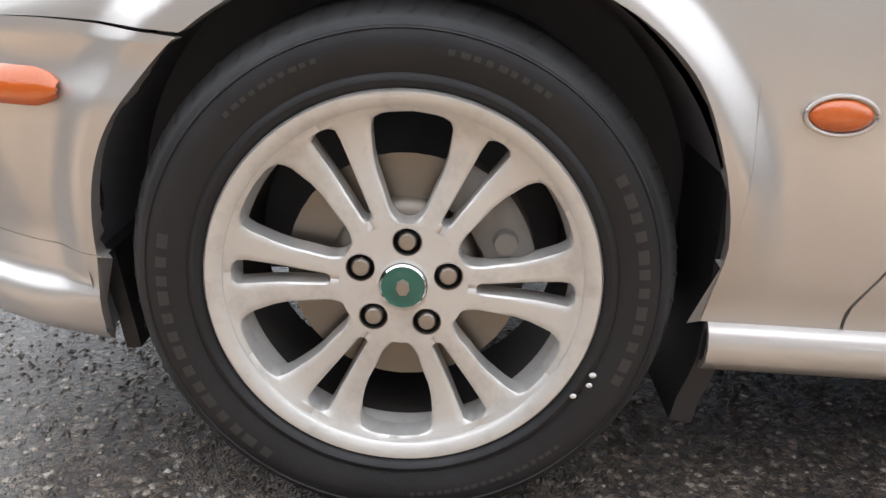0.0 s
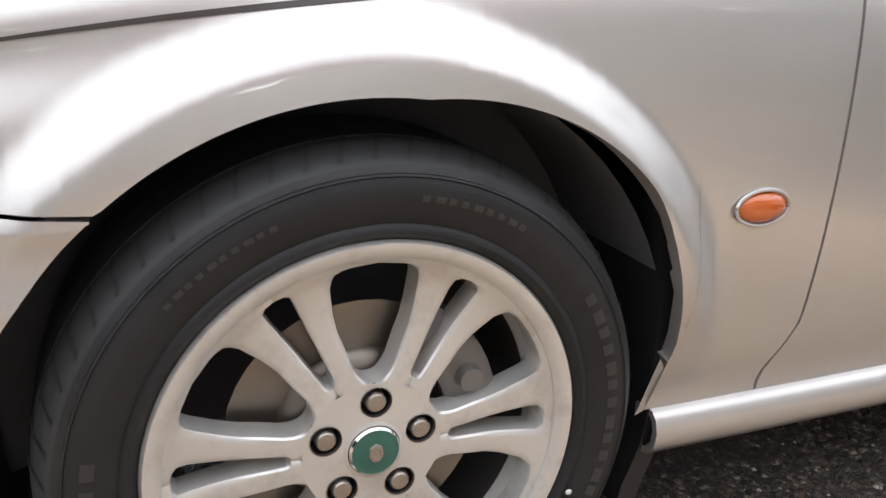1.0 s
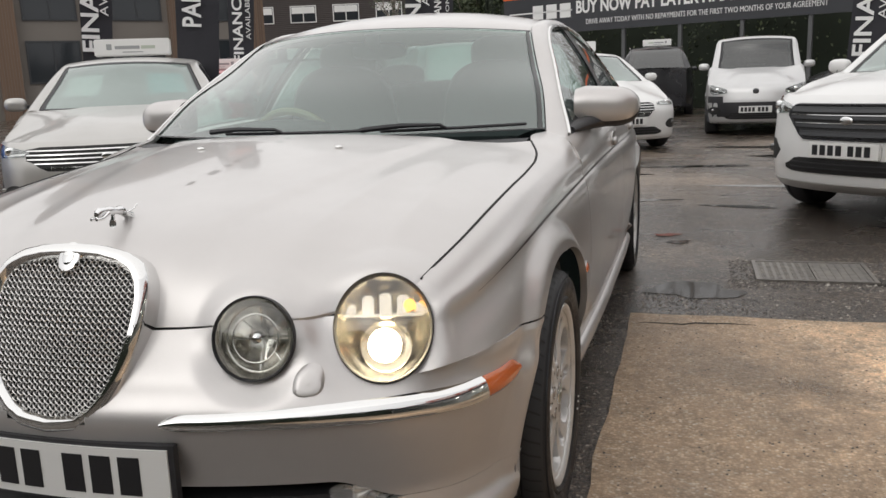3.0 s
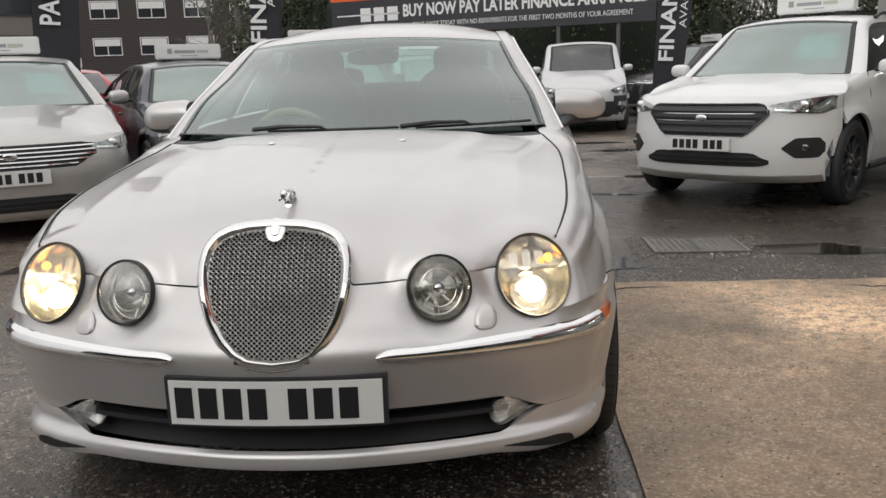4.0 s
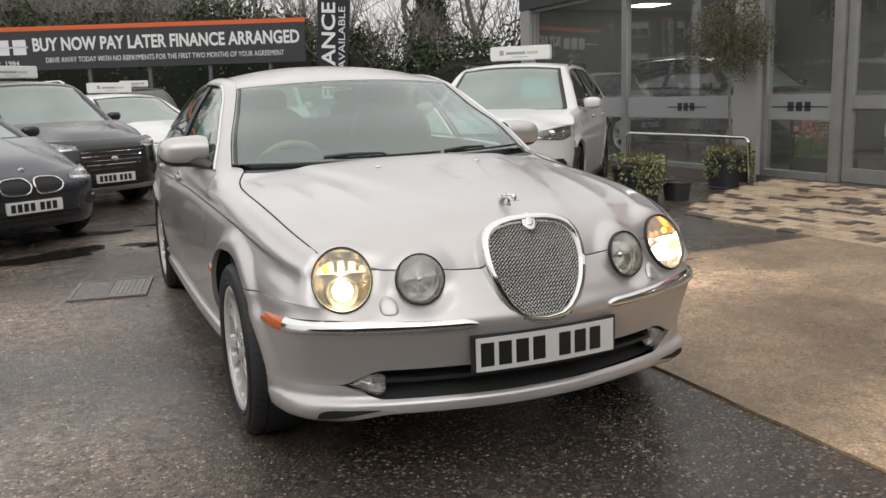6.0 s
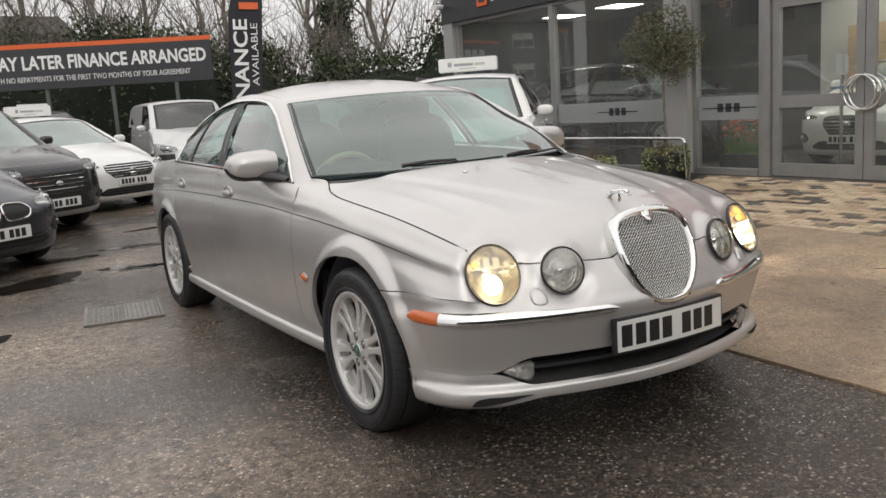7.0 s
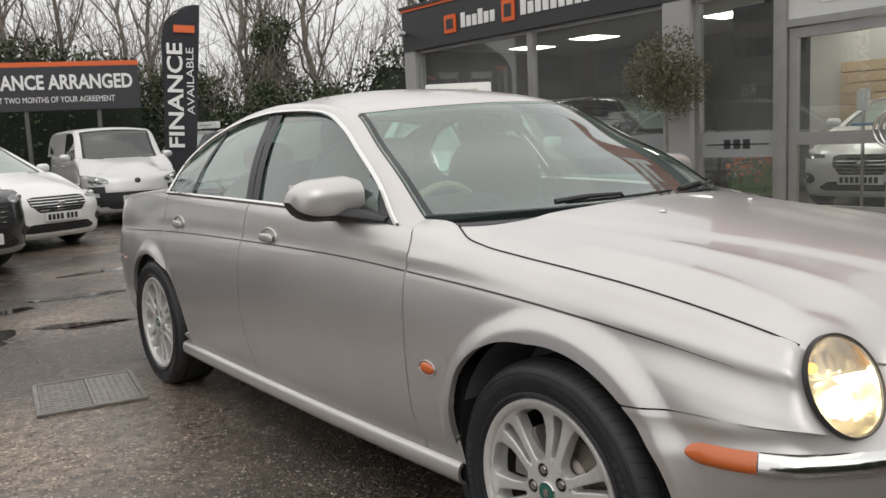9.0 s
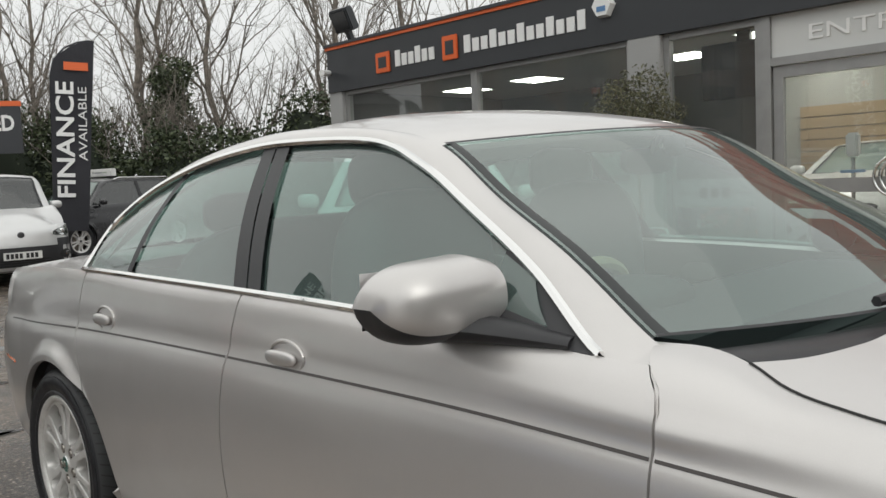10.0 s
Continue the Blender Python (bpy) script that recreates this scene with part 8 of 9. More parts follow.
def planter(m, w, h, kind, seed, label):
    p = thing("planter", label, "planter", m, "planters")
    r = random.Random(seed)
    prof = [(0.80, 0.0), (0.84, 0.03), (0.80, 0.06), (0.97, 0.86), (1.04, 0.88), (1.04, 0.97), (0.98, 1.0), (0.90, 1.0), (0.88, 0.90)]
    V = []
    for q, z in prof:
        for k in range(24):
            a = 2 * math.pi * k / 24
            sx = math.copysign(abs(math.cos(a)) ** 0.45, math.cos(a))
            sy = math.copysign(abs(math.sin(a)) ** 0.45, math.sin(a))
            V.append((w / 2 * q * sx, w / 2 * q * sy, h * z))
    mk("pot", V, quads(len(prof), 24, True), M_POT, p)
    V = [(0, 0, h * 0.92)] + [(w / 2 * 0.9 * math.copysign(abs(math.cos(a)) ** 0.45, math.cos(a)), w / 2 * 0.9 * math.copysign(abs(math.sin(a)) ** 0.45, math.sin(a)), h * 0.9) for a in np.linspace(0, 2 * math.pi, 25)[:-1]]
    mk("soil", V, [(0, 1 + k, 1 + (k + 1) % 24) for k in range(24)], M_DEADGRASS, p, "", False)
    if "ivy" in kind:
        arms = []
        for i in range(16):
            a = r.uniform(0, 6.28)
            ln = r.uniform(0.12, 0.36)
            arms.append((a, ln))

        def smp(q):
            a, ln = q.choice(arms)
            t = q.random() ** 0.7
            rad = w / 2 * (0.55 + 0.62 * min(1, t * 2.2)) + 0.03 * q.random()
            z = h * 1.04 + 0.07 * math.sin(min(1, t * 1.4) * 3.1) - ln * max(0, t - 0.35) * 1.5
            a += q.gauss(0, 0.13)
            return (rad * math.cos(a) * 1.05, rad * math.sin(a) * 1.05, z + q.gauss(0, 0.015))
        V, F = leaf_cloud(1500, smp, 0.030, r, 0.85)
        mk("trailing_ivy", V, F, M_IVY, p, "cream-edged trailing ivy", False)
        V, F = [], []
        for _ in range(170):
            a, q = r.uniform(0, 6.28), r.uniform(0, w * 0.34)
            x, y = q * math.cos(a), q * math.sin(a)
            hh = r.uniform(0.12, 0.3)
            dx, dy = r.gauss(0, 0.05), r.gauss(0, 0.05)
            b = len(V)
            V += [(x - 0.003, y, h * 0.92), (x + 0.003, y, h * 0.92), (x + dx, y + dy, h * 0.92 + hh)]
            F.append((b, b + 1, b + 2))
        mk("dry_grass", V, F, M_DEADGRASS, p, "brown dry heather stalks", False)
    if "tree" in kind:
        pts = [(0.02 * math.sin(z * 5 + seed), 0.02 * math.cos(z * 4), z) for z in np.linspace(h * 0.9, 1.55, 10)]
        tube("stem", pts, np.linspace(0.022, 0.015, 10), M_BARK, p, "", 8)

        def crown(q):
            while True:
                v = np.array([q.gauss(0, 1) for _ in range(3)])
                v /= np.linalg.norm(v)
                rad = 0.56 * (q.random() ** 0.55) * (1 + 0.22 * math.sin(v[0] * 5 + seed) * math.sin(v[1] * 4 + 1) + 0.12 * math.sin(v[2] * 9))
                return v * rad * np.array((0.95, 0.95, 0.92)) + np.array((0, 0, 1.80))
        V, F = leaf_cloud(4200, crown, 0.052, r, 0.36)
        mk("crown", V, F, M_OLIVE, p, "rounded crown of dull olive leaves", False)
        V, F = [], []
        for _ in range(26):
            v = np.array([r.gauss(0, 1) for _ in range(3)])
            v /= np.linalg.norm(v)
            a, b_ = np.array((0, 0, 1.5)), np.array((0, 0, 1.8)) + v * 0.52
            b = len(V)
            for c, q in ((a, 0.007), (b_, 0.002)):
                V += [c + (q, 0, 0), c + (-q / 2, q, 0), c + (-q / 2, -q, 0)]
            F += quads(2, 3, True, b)
        mk("twig", V, F, M_BARK, p, "", False)["kind"] = "stuff"
    return p


planter(pose(4.30, 4.55, 0.0, 0, 0, 12), 0.46, 0.44, "ivy", 3, "square dark planter with trailing ivy and dry heather")
planter(pose(4.80, 4.50, 0.0, 0, 0, 5), 0.27, 0.22, "", 4, "small empty dark plant pot on the tarmac")
planter(pose(6.05, 5.08, 0.0, 0, 0, 5), 0.46, 0.42, "ivy tree", 6, "dark planter with a clipped bay tree and ivy")
# flower trough behind the narrow window
tr = thing("flower_trough", "glass trough with tall grass and orange flowers behind the window", "planter", pose(6.95, 4.45, FLOOR_Z))
block("trough", (-0.14, -0.40, 0), (0.14, 0.40, 0.22), M_ANTH, tr, "", 0.01)
r = random.Random(12)
V, F = [], []
for _ in range(300):
    x, y, hh = r.uniform(-0.11, 0.11), r.uniform(-0.36, 0.36), r.uniform(0.3, 0.62)
    b = len(V)
    V += [(x, y - 0.005, 0.2), (x, y + 0.005, 0.2), (x + r.gauss(0, 0.04), y + r.gauss(0, 0.05), 0.2 + hh)]
    F.append((b, b + 1, b + 2))
mk("grass_blades", V, F, M_FRESH, tr, "", False)
V, F = leaf_cloud(240, lambda q: (q.uniform(-0.13, 0.12), q.uniform(-0.36, 0.36), q.uniform(0.36, 0.84)), 0.06, r, 0.9)
mk("flowers", V, F, M_FLOWER, tr, "orange and yellow flower heads", False)

# ---------- board on posts ----------
A_, B_ = Vector((-4.65, 25.4, 0)), Vector((4.95, 21.2, 0))
blen = (B_ - A_).length
bm_pose = Matrix.Translation(A_) @ pose(0, 0, 0, 0, 0, math.degrees(math.atan2((B_ - A_).y, (B_ - A_).x)))
M_NAVY = material("dark_board_print", (0.028, 0.030, 0.036), 0.4)
setin(M_NAVY, "Base Color", mixed(M_NAVY, ramp(M_NAVY, noise_tex(M_NAVY, coords(M_NAVY), 1.2, 5), ((0.3, 0.0), (0.8, 0.6))), (0.026, 0.028, 0.034), (0.045, 0.047, 0.052)))
M_POST = material("dark_grey_post", (0.12, 0.122, 0.125), 0.55, 0.4)
bd = thing("advertising_board", "long dark board with white lettering and orange edge, on posts", "sign", bm_pose)
block("board", (0, -0.03, 2.36), (blen, 0.03, 3.46), M_NAVY, bd)
block("board_edge", (-0.02, -0.04, 3.46), (blen + 0.02, 0.04, 3.58), M_ORANGE, bd, "orange top edge")
for i in range(6):
    x = blen * (i + 0.4) / 6
    block("post", (x - 0.05, 0.03, 0), (x + 0.05, 0.13, 3.4), M_POST, bd, "dark grey square post")
tp = lambda x, z: Matrix.Translation((x, -0.034, z)) @ pose(0, 0, 0, 90, 0, 0)
words("headline", "BUY NOW PAY LATER FINANCE ARRANGED", 0.50, tp(blen * 0.252, 2.90), M_SIGNWHITE, bd, "bold white headline", 0.004, blen * 0.732, bold=0.028)
words("small_line", "DRIVE AWAY TODAY WITH NO REPAYMENTS FOR THE FIRST TWO MONTHS OF YOUR AGREEMENT", 0.21, tp(blen * 0.285, 2.56), M_SIGNWHITE, bd, "small white line", 0.003, blen * 0.655)
words("founded_line", "Est. 1984", 0.20, tp(blen * 0.135, 2.50), M_SIGNWHITE, bd, "", 0.003, blen * 0.075)
for i in range(3):
    block("device_bar", (blen * (0.105 + 0.047 * i), -0.036, 2.80), (blen * (0.105 + 0.047 * i + 0.036), -0.031, 3.22), M_SIGNWHITE, bd)
block("device_line", (blen * 0.02, -0.036, 2.99), (blen * 0.24, -0.031, 3.03), M_SIGNWHITE, bd)

# ---------- feather flags ----------
M_FLAG = material("black_flag_cloth", (0.022, 0.022, 0.028), 0.75)
bump(M_FLAG, noise_tex(M_FLAG, coords(M_FLAG), 4, 4), 0.4, 0.05)


def feather_flag(x, y, yaw, top, low, w, big, small, lean=0.0, start=None, cap=0.46):
    """A tall feather flag: bent pole, cloth sail, words that read upwards."""
    f = thing("feather_flag", "tall black feather flag with white upright lettering on a bent pole", "flag", pose(x, y, 0, 0, lean, yaw), "feather flags")
    tube("pole", [(0, 0.02, 0), (0, 0.02, top - 0.75), (w * 0.08, 0.02, top - 0.42), (w * 0.32, 0.02, top - 0.18), (w * 0.62, 0.02, top - 0.05), (w * 0.9, 0.02, top)], 0.018, M_ANTH, f, "", 8)
    block("flag_foot", (-0.3, -0.3, 0), (0.3, 0.3, 0.05), M_ANTH, f, "", 0.01)
    P = []
    for t in np.linspace(0, 1, 26):
        z = lerp(low, top, t)
        x0 = 0.0 if z < top - 0.75 else 0.80 * ((z - top + 0.75) / 0.75) ** 2.6 * w
        x1 = w * (0.80 + 0.20 * t)
        P.append([(lerp(x0, x1, u), 0.03 * math.sin(3 * t * 3.1 + u * 3) * u - 0.012, z) for u in np.linspace(0, 1, 9)])
    P = np.array(P)
    sail = sheet("sail", P, M_FLAG, f, "", 0)
    cloth_len = top - low
    b1 = cloth_len * 0.60
    z0 = start or low + cloth_len * 0.17
    words("flag_word", big, cap, Matrix.Translation((w * 0.50, -0.055, z0)) @ pose(0, 0, 0, 90, 0, 0) @ pose(0, 0, 0, 0, 0, 90), M_SIGNWHITE, f, "white upright word", 0.002, b1, bold=0.02)
    words("flag_word", small, cap * 0.5, Matrix.Translation((w * 0.80, -0.055, z0 + cloth_len * 0.2)) @ pose(0, 0, 0, 90, 0, 0) @ pose(0, 0, 0, 0, 0, 90), M_SIGNWHITE, f, "white upright word", 0.002, b1 * 0.64)
    block("flag_mark", (w * 0.3, -0.056, top - 0.62), (w * 0.85, -0.053, top - 0.46), M_ORANGE, f)
    return f


for x, y, yaw, top, low, w, big, small, lean, start, cap in ((4.2, 17.6, -18, 4.45, 0.6, 0.82, "FINANCE", "AVAILABLE", 3, None, 0.46), (-4.0, 13.2, 8, 4.0, 0.7, 0.56, "FINANCE", "AVAILABLE", 2, 1.8, 0.40), (-4.78, 6.9, 30, 3.9, 0.7, 0.56, "PART EXCHANGE", "WELCOME", 3, 1.85, 0.30), (-6.6, 23, 10, 4.3, 0.8, 0.8, "PART EXCHANGE", "WELCOME", 2, 1.62, 0.30), (-12.2, 21, 25, 4.3, 0.8, 0.8, "FINANCE", "AVAILABLE", 2, 1.8, 0.40), (-8.9, 5.5, 42, 3.9, 0.7, 0.56, "FINANCE", "AVAILABLE", 2, 1.8, 0.40), (-9.3, 8.1, 40, 3.9, 0.7, 0.56, "PART EXCHANGE", "WELCOME", 4, 1.62, 0.30), (-9.1, 10.6, 38, 3.9, 0.7, 0.56, "FINANCE", "AVAILABLE", 3, 1.8, 0.40)):
    feather_flag(x, y, yaw, top, low, w, big, small, lean, start, cap)

# ---------- hedge and bare trees ----------
hr = random.Random(31)
HL = [(-8.6, 31.2), (-7, 30.2), (-5, 29), (6, 23.5), (8.5, 20.5), (16, 16)]


def hedge_at(t):
    t *= len(HL) - 1
    i = min(int(t), len(HL) - 2)
    a, b = HL[i], HL[i + 1]
    return lerp(a[0], b[0], t - i), lerp(a[1], b[1], t - i)


def hedge_h(t):
    return 2.75 + 1.5 * sstep(0.62, 0.52, t) + 0.5 * math.sin(t * 23) + 0.35 * math.sin(t * 57 + 1) + 0.2 * math.sin(t * 131)


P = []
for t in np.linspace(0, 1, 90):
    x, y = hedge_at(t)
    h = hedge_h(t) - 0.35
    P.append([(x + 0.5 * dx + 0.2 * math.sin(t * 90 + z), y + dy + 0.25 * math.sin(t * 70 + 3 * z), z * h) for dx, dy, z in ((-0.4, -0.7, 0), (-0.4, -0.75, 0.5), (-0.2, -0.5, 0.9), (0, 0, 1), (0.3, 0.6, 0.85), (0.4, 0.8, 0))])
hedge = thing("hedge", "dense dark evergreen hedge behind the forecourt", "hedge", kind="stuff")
# near-black inner sheet: shade between the leaves put into its colour
M_HEDGESHADE = material("hedge_shade", (0.012, 0.018, 0.009), 0.9)
sheet("hedge_shade_core", P, M_HEDGESHADE, hedge, "", 0)


def hs_(q):
    t = q.random()
    x, y = hedge_at(t)
    h = hedge_h(t)
    z = h * (1 - q.random() ** 1.6) if q.random() < 0.7 else h + q.gauss(0, 0.18)
    d = -0.95 + abs(q.gauss(0, 0.22)) + (0.8 * (z / h) ** 3)
    return (x + q.gauss(0, 0.3), y + d, max(0.1, z))


V, F = leaf_cloud(34000, hs_, 0.125, hr, 0.6)
mk("hedge_leaves", V, F, M_HEDGE, hedge, "", False)


def thicket():
    """Bare brown scrub that stands out of the hedge: thin forked stems."""
    r = random.Random(77)
    V, F = [], []

    def twig(a, b, ra, rb):
        base = len(V)
        for c, q in ((a, ra), (b, rb)):
            V.extend((c + np.array((q, 0, 0)), c + np.array((-q / 2, q, 0)), c + np.array((-q / 2, -q, 0))))
        F.extend(quads(2, 3, True, base))
    for _ in range(900):
        t = r.random()
        x, y = hedge_at(t)
        p = np.array((x + r.gauss(0, 0.6), y + r.uniform(0.2, 3.0), hedge_h(t) - 0.6))
        d = np.array((r.gauss(0, 0.35), r.gauss(0, 0.35), 1.0))
        top = p + d * r.uniform(0.9, 2.3)
        twig(p, top, 0.018, 0.008)
        for _ in range(6):
            q = p + (top - p) * r.uniform(0.3, 1.0)
            twig(q, q + np.array((r.gauss(0, 0.35), r.gauss(0, 0.35), r.uniform(0.15, 0.7))), 0.008, 0.003)
    return V, F


V, F = thicket()
tagged(mk("scrub", V, F, M_BARK, None, "", False), "bare brown winter scrub growing out of the hedge", "scrub", kind="stuff")


def tree_data(seed, height, spread=1.0):
    """A bare tree: trunk points and branch points as tapered three- to six-sided stems."""
    r = random.Random(seed)
    trunk, limbs = ([], []), ([], [])

    def stem(out, a, b, ra, rb, n, sides, wob):
        V, F = out
        base = len(V)
        d = b - a
        L_ = np.linalg.norm(d)
        u = np.cross(d, (0.3, 1, 0.1))
        u /= np.linalg.norm(u) + 1e-9
        v = np.cross(d, u)
        v /= np.linalg.norm(v) + 1e-9
        pts = []
        for i in range(n):
            t = i / (n - 1)
            p = a + d * t + (u * r.gauss(0, wob) + v * r.gauss(0, wob)) * L_ * (0 < i)
            pts.append(p)
            rad = lerp(ra, rb, t)
            for k in range(sides):
                w_ = 2 * math.pi * k / sides
                V.append(p + rad * (math.cos(w_) * u + math.sin(w_) * v))
        F.extend(quads(n, sides, True, base))
        return pts

    def grow(a, d, L_, rad, level):
        d = d / np.linalg.norm(d)
        pts = stem(limbs, a, a + d * L_, rad, rad * 0.35, 5 if level < 3 else 3, 5 if level < 2 else 3, 0.035)
        if level >= 4:
            return
        kids = {1: 5, 2: 4, 3: 4}[level]
        for i in range(kids):
            t = lerp(0.3, 1.0, (i + r.random()) / kids)
            p = pts[min(len(pts) - 1, int(t * (len(pts) - 1) + 0.5))]
            side = np.array([r.gauss(0, 1) for _ in range(3)])
            nd_ = d * 0.9 + side * 0.55 + np.array((0, 0, 0.35))
            grow(p, nd_, L_ * r.uniform(0.42, 0.66), rad * 0.45, level + 1)
    lead = stem(trunk, np.zeros(3), np.array((r.gauss(0, 0.4), r.gauss(0, 0.4), height * 0.8)), 0.013 * height, 0.004 * height, 9, 7, 0.012)
    for i in range(11):
        t = lerp(0.22, 1.0, i / 10)
        p = lead[min(8, int(t * 8))]
        a = r.uniform(0, 6.28)
        up = r.uniform(0.8, 1.7)
        grow(p, np.array((math.cos(a) * spread, math.sin(a) * spread, up)), height * r.uniform(0.26, 0.40) * (1.1 - 0.5 * t), 0.0058 * height * (1.15 - 0.7 * t), 1)
    return trunk, limbs


variants = []
for i, (h, sp_) in enumerate(((11, 0.75), (12, 0.6), (9.5, 0.8), (10.5, 0.65))):
    tk, lb = tree_data(40 + i, h, sp_)
    t = thing("bare_tree", "leafless winter tree with many fine twigs behind the hedge", "tree", pose(0, 0, 0), "bare trees")
    mk("trunk", tk[0], tk[1], M_BARK, t)
    mk("crown", lb[0], lb[1], M_BARK, t, "bare crown of fine twigs", False)
    variants.append(t)
spots = [(-4.5, 33.5), (1.5, 30.5), (6.5, 27.5), (9.5, 24.5), (12.0, 24.0), (14.5, 21.0), (4.0, 33), (-9, 37), (8.5, 31), (-14, 41), (12, 30), (17, 25), (-1.5, 36), (16.5, 20.5), (20, 21), (3.0, 27.5), (10.8, 27.2), (6.0, 34.5)]
for i, (x, y) in enumerate(spots):
    m = pose(x, y, 0, 0, 0, i * 77 % 360)
    if i < 4:
        variants[i].matrix_basis = m
    else:
        copy_thing(variants[i % 4], m)


def ivy_tree(x, y, h, w, seed):
    """An ivy-clad evergreen: trunk and a tall, ragged column of dark leaves."""
    r = random.Random(seed)
    t = thing("ivy_clad_tree", "tall tree smothered in dark ivy behind the hedge", "tree", pose(x, y, 0), "ivy trees")
    tube("trunk", [(0, 0, 0), (0.1, 0, h * 0.5), (0, 0.1, h * 0.95)], [0.22, 0.16, 0.05], M_BARK, t, "", 8)
    lobes = [(r.gauss(0, w * 0.4), r.gauss(0, w * 0.4), r.uniform(0.8, h * 0.95), r.uniform(0.35, 0.75) * w) for _ in range(16)]

    def s(q):
        cx, cy, cz, rad = q.choice(lobes)
        v = np.array([q.gauss(0, 1) for _ in range(3)])
        v /= np.linalg.norm(v)
        return np.array((cx, cy, cz)) + v * rad * (0.55 + 0.45 * q.random()) * (1 + 0.25 * math.sin(7 * v[0] + 5 * v[2]))
    V, F = leaf_cloud(6500, s, 0.105, r, 0.65)
    mk("crown", V, F, M_HEDGE, t, "ragged dark ivy leaves", False)
    return t


for x, y, h, w, sd in ((9.6, 23.0, 5.2, 0.9, 1), (-1.0, 30.5, 5.5, 1.3, 2), (-6.5, 33, 6.0, 1.6, 3), (3.2, 27.8, 4.6, 1.3, 4), (-11, 36, 6.5, 2.0, 5), (-3.0, 31.5, 7.5, 1.0, 6), (0.8, 29.3, 4.8, 1.4, 7), (-8.6, 34.0, 5.0, 1.7, 8), (5.6, 26.0, 4.0, 1.1, 9)):
    ivy_tree(x, y, h, w, sd)

# unseen dark screen, added beyond the view to dim the car front's reflections
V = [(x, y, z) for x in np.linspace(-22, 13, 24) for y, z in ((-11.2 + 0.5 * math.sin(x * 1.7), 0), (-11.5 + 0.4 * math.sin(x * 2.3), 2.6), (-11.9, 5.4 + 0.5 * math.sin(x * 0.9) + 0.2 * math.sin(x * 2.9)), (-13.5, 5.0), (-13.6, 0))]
tagged(mk("hedge", V, quads(24, 5), M_HEDGESHADE, None, "", True), "unseen dark screen added opposite the car's front to dim its reflections", "hedge", kind="structure")

# ---------- buildings across the road ----------
M_BRICKBROWN = material("brown_brick", (0.16, 0.105, 0.075), 0.85)
_bt = nd(M_BRICKBROWN, "ShaderNodeTexBrick", Scale=4.4)
_bt.inputs["Color1"].default_value, _bt.inputs["Color2"].default_value, _bt.inputs["Mortar"].default_value = (0.17, 0.11, 0.075, 1), (0.13, 0.085, 0.06, 1), (0.2, 0.18, 0.16, 1)
M_BRICKBROWN.node_tree.links.new(coords(M_BRICKBROWN), _bt.inputs["Vector"])
setin(M_BRICKBROWN, "Base Color", _bt.outputs[0])
M_CLAD = material("dark_hung_tile", (0.055, 0.045, 0.042), 0.7)
_wv = nd(M_CLAD, "ShaderNodeTexWave", Scale=2.2, Distortion=1.0)
_wv.bands_direction = "Z"
M_CLAD.node_tree.links.new(coords(M_CLAD), _wv.inputs["Vector"])
bump(M_CLAD, _wv.outputs[0], 0.5, 0.05)
M_ROOFTILE = material("dark_roof_tile", (0.045, 0.04, 0.04), 0.8)
M_DARKPANE = material("dark_window_pane", (0.03, 0.035, 0.04), 0.08)
M_WHITEFRAME = material("white_window_frame", (0.72, 0.72, 0.70), 0.5)


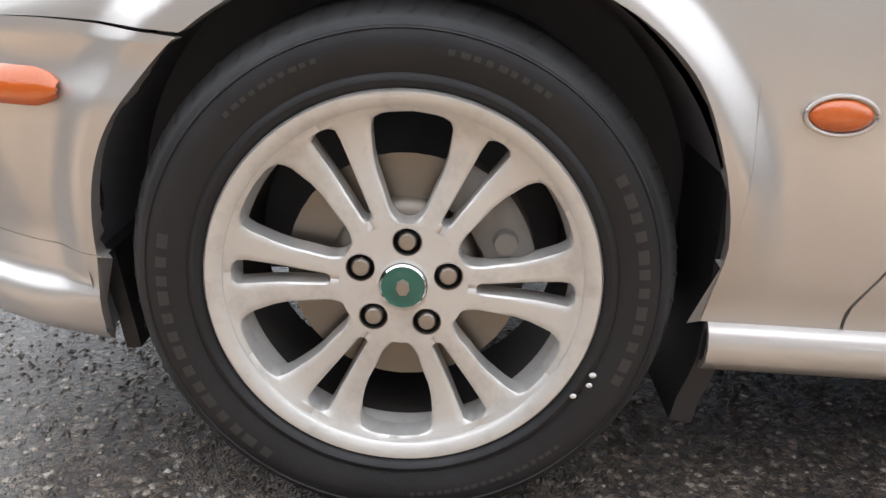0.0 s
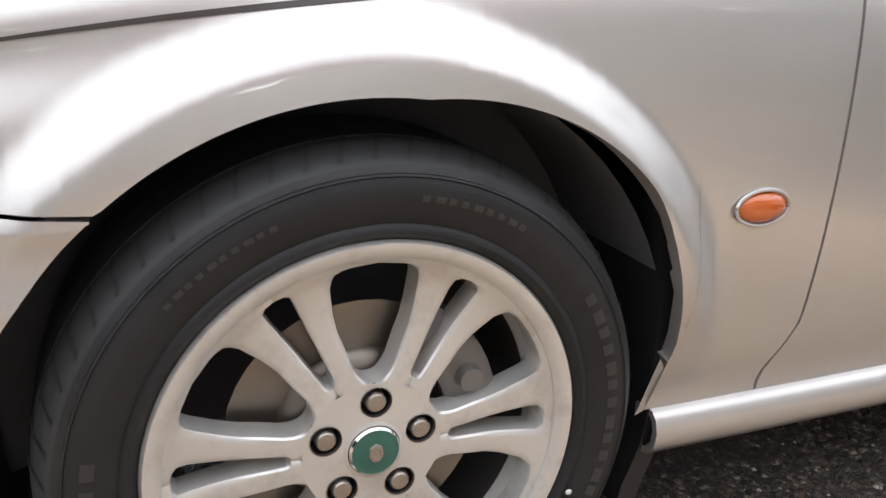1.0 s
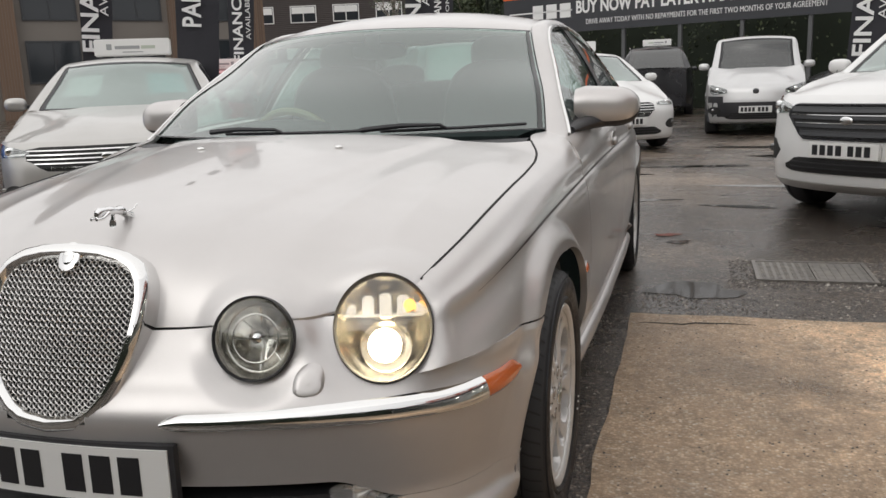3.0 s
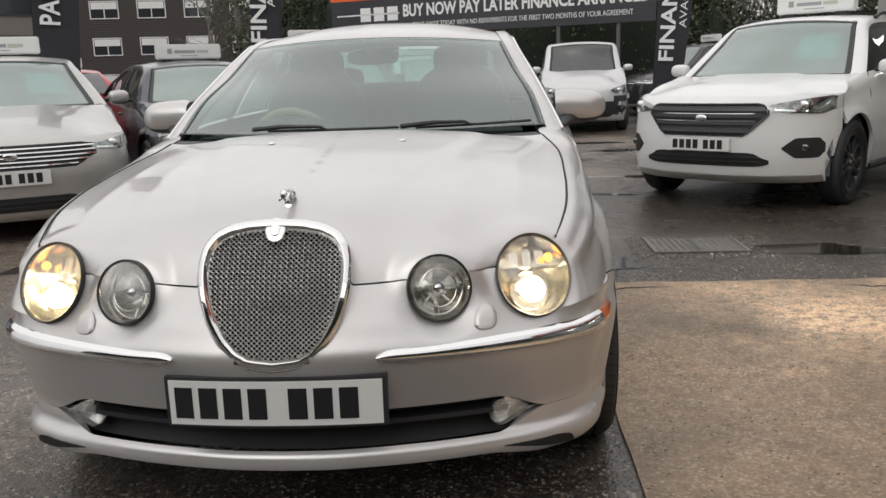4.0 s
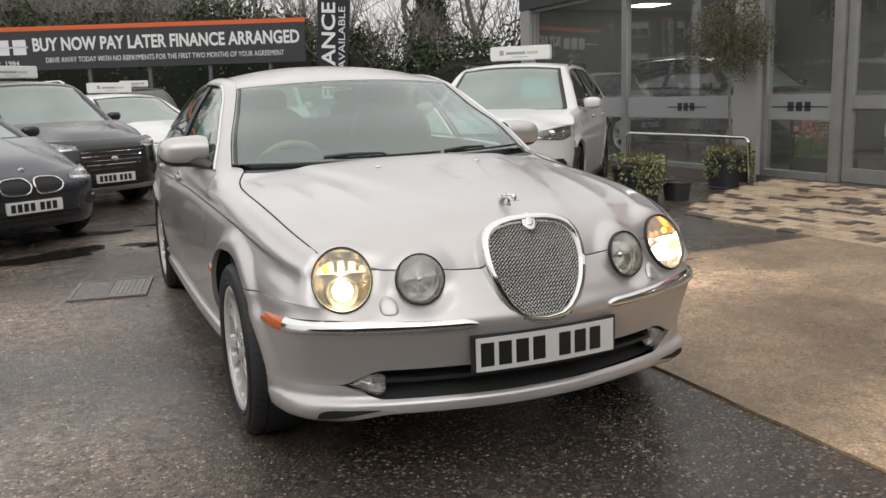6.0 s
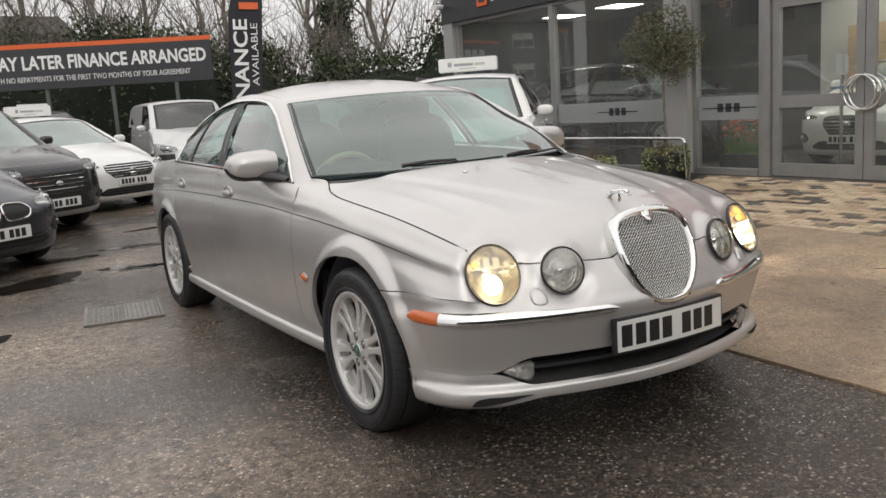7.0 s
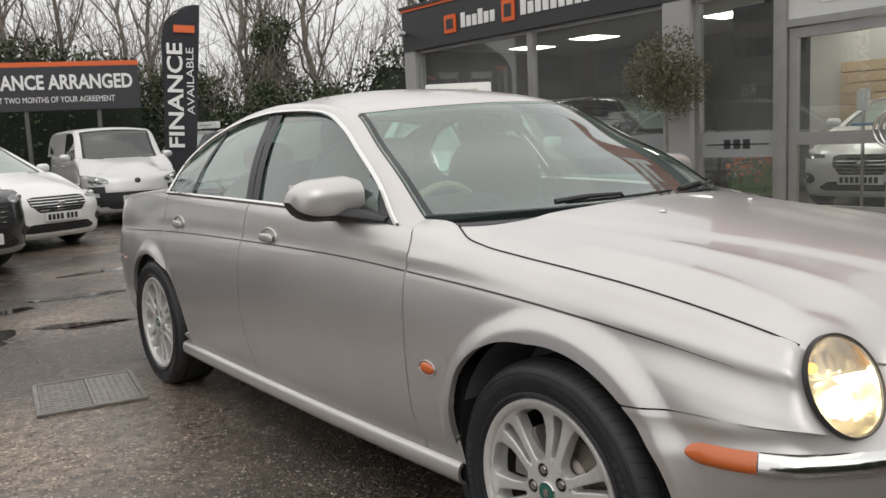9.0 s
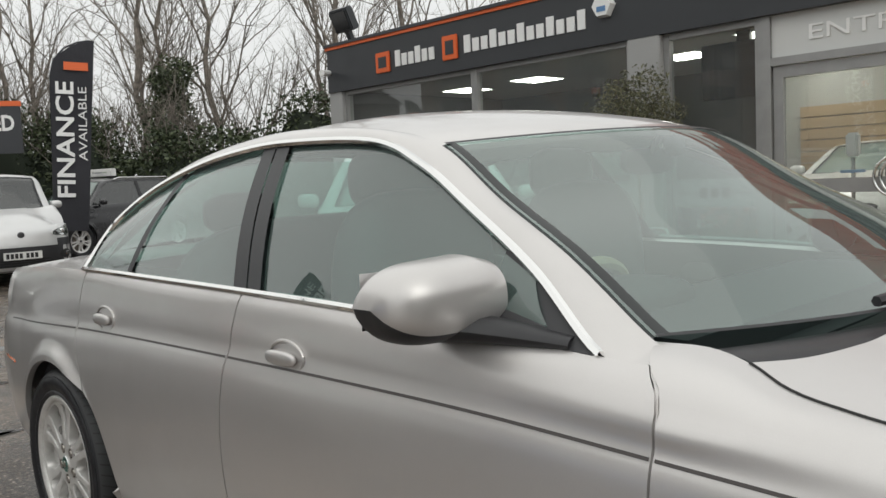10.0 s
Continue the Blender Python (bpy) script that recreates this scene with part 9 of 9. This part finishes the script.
def facade(name, label, a, b, h, storeys, bay, wall_mat, win, sill_z, pilaster=False, roof=True, frame_mat=None):
    """A long building between two corners: wall, storeys of framed windows, pilasters, roof."""
    a, b = Vector((*a, 0)), Vector((*b, 0))
    L_ = (b - a).length
    bl = thing(name, label, "building", Matrix.Translation(a) @ pose(0, 0, 0, 0, 0, math.degrees(math.atan2((b - a).y, (b - a).x))))
    block("wall", (0, 0, 0), (L_, 8, h), wall_mat, bl)
    if roof:
        bm = bmesh.new()
        vs = [bm.verts.new(c) for c in ((-0.3, -0.4, h), (L_ + 0.3, -0.4, h), (L_ + 0.3, 8.4, h), (-0.3, 8.4, h), (-0.3, 4, h + 1.8), (L_ + 0.3, 4, h + 1.8))]
        for f in ((0, 1, 5, 4), (2, 3, 4, 5), (1, 2, 5), (3, 0, 4), (0, 3, 2, 1)):
            bm.faces.new([vs[i] for i in f])
        part("roof", bm, M_ROOFTILE, bl)
    n = max(1, int(L_ / bay))
    ww, wh = win
    for s in range(storeys):
        for i in range(n):
            x = (i + 0.5) * L_ / n
            z = sill_z + s * (h - sill_z) / storeys
            w = block("window", (x - ww / 2, -0.03, z), (x + ww / 2, 0.05, z + wh), M_DARKPANE, bl)
            fm = frame_mat or M_WHITEFRAME
            bm = bmesh.new()
            t = 0.07
            for lo, hi in (((x - ww / 2 - t, -0.06, z - t), (x + ww / 2 + t, 0.02, z)), ((x - ww / 2 - t, -0.06, z + wh), (x + ww / 2 + t, 0.02, z + wh + t)), ((x - ww / 2 - t, -0.06, z), (x - ww / 2, 0.02, z + wh)), ((x + ww / 2, -0.06, z), (x + ww / 2 + t, 0.02, z + wh)), ((x - t / 2, -0.05, z), (x + t / 2, 0.02, z + wh))):
                box_bm(bm, lo, hi)
            part("window_frame", bm, fm, w)
            block("window_blind", (x - ww / 2 + 0.05, -0.035, z + wh * 0.55), (x + ww / 2 - 0.05, -0.031, z + wh - 0.03), M_PAPER if not pilaster else M_DARKPANE, w)
    if pilaster:
        for i in range(n + 1):
            x = i * L_ / n
            block("pilaster", (x - 0.45, -0.35, 0), (x + 0.45, 0, h), wall_mat, bl, "", 0.01)
    return bl


facade("office_building", "long brown brick office building with dark windows between piers", (-42, 12), (-19.8, 36.8), 12.4, 4, 3.6, M_BRICKBROWN, (2.1, 1.7), 1.6, True, False, M_ANTH)
facade("terraced_house", "dark tile-hung two-storey terrace with white framed windows", (-36, 58), (-16.5, 62.5), 8.4, 3, 3.2, M_CLAD, (1.9, 1.15), 0.5)
facade("terraced_house", "dark tile-hung two-storey terrace with white framed windows", (-15.5, 63), (8, 66), 8.0, 3, 3.2, M_CLAD, (1.9, 1.15), 0.5)

# ---------- block paving before the entrance: single setts last ----------
M_SETT = material("paving_sett", (0.25, 0.19, 0.13), 0.42)
_o = nd(M_SETT, "ShaderNodeObjectInfo")
SETT_TONES = ((0.0, (0.06, 0.05, 0.045)), (0.20, (0.085, 0.068, 0.055)), (0.26, (0.36, 0.26, 0.165)), (0.55, (0.52, 0.40, 0.265)), (0.82, (0.62, 0.50, 0.35)), (1.0, (0.42, 0.27, 0.18)))
setin(M_SETT, "Base Color", mixed(M_SETT, ramp(M_SETT, noise_tex(M_SETT, coords(M_SETT), 30, 5), ((0.3, 0.0), (0.8, 0.35))), ramp(M_SETT, _o.outputs["Random"], SETT_TONES), (0.10, 0.08, 0.06)))
bump(M_SETT, noise_tex(M_SETT, coords(M_SETT), 120, 4), 0.25, 0.004)
M_SETT_REST = material("paving_sett_rest", (0.25, 0.19, 0.13), 0.42)
_g = nd(M_SETT_REST, "ShaderNodeNewGeometry")
setin(M_SETT_REST, "Base Color", mixed(M_SETT_REST, ramp(M_SETT_REST, noise_tex(M_SETT_REST, coords(M_SETT_REST), 30, 5), ((0.3, 0.0), (0.8, 0.35))), ramp(M_SETT_REST, _g.outputs["Random Per Island"], SETT_TONES), (0.10, 0.08, 0.06)))
M_BED = material("sand_joint", (0.07, 0.058, 0.045), 0.9)
ramp_z = lambda x: 0.012 + (x - 4.12) / 2.35 * 0.125
paving = mk("paving", [(4.12, -9, -0.01), (6.48, -9, 0.118), (6.48, 4.82, 0.118), (5.18, 4.36, 0.045), (4.32, 3.88, 0.0), (4.12, 3.74, -0.01)], [(0, 1, 2, 3, 4, 5)], M_BED, None, "", False)
tagged(paving, "sloping block paving in mixed buff and charcoal setts", "paving", kind="structure")
sl, sw_, sh = 0.204, 0.103, 0.03
prof = [(-0.5, -0.5, -1), (0.5, -0.5, -1), (0.5, 0.5, -1), (-0.5, 0.5, -1), (-0.49, -0.48, -0.1), (0.49, -0.48, -0.1), (0.49, 0.48, -0.1), (-0.49, 0.48, -0.1), (-0.45, -0.42, 0), (0.45, -0.42, 0), (0.45, 0.42, 0), (-0.45, 0.42, 0)]
faces = [(8, 9, 10, 11)] + [(a, (a + 1) % 4, 4 + (a + 1) % 4, 4 + a) for a in range(4)] + [(4 + a, 4 + (a + 1) % 4, 8 + (a + 1) % 4, 8 + a) for a in range(4)]
SV = [(x * (sw_ - 0.006), y * (sl - 0.006), z * sh) for x, y, z in prof]
one = mk("sett", SV, faces, M_SETT, None, "", False)
sett_mesh = one.data
bpy.data.objects.remove(one)
rv_, rf = [], []
near = []
slope = math.degrees(math.atan(0.125 / 2.35))
sr = random.Random(8)
for i in range(int((6.47 - 4.14) / sw_)):
    x = 4.14 + (i + 0.5) * sw_
    for j in range(-44, 30):
        y = (j + 0.5 * (i % 2)) * sl
        if y > float(np.interp(x, (4.12, 4.32, 5.18, 6.02, 6.5), (3.62, 3.76, 4.24, 4.54, 4.7))):
            continue
        near.append((math.hypot(x - 4.6, y - 2.6), x, y))
near.sort()
for k, (_, x, y) in enumerate(near):
    z = ramp_z(x) + sr.uniform(-0.002, 0.002)
    if k < 300:
        ob = share("sett", sett_mesh, paving, pose(x, y, z, sr.gauss(0, 0.5), -slope + sr.gauss(0, 0.5), sr.gauss(0, 0.6)))
    else:
        b = len(rv_)
        rv_ += [(x + vx, y + vy, z + vz + vx * 0.053) for vx, vy, vz in SV]
        rf += [tuple(b + q for q in f) for f in faces]
rest = mk("sett_field", rv_, rf, M_SETT_REST, paving, "", False)
rest["kind"] = "stuff"
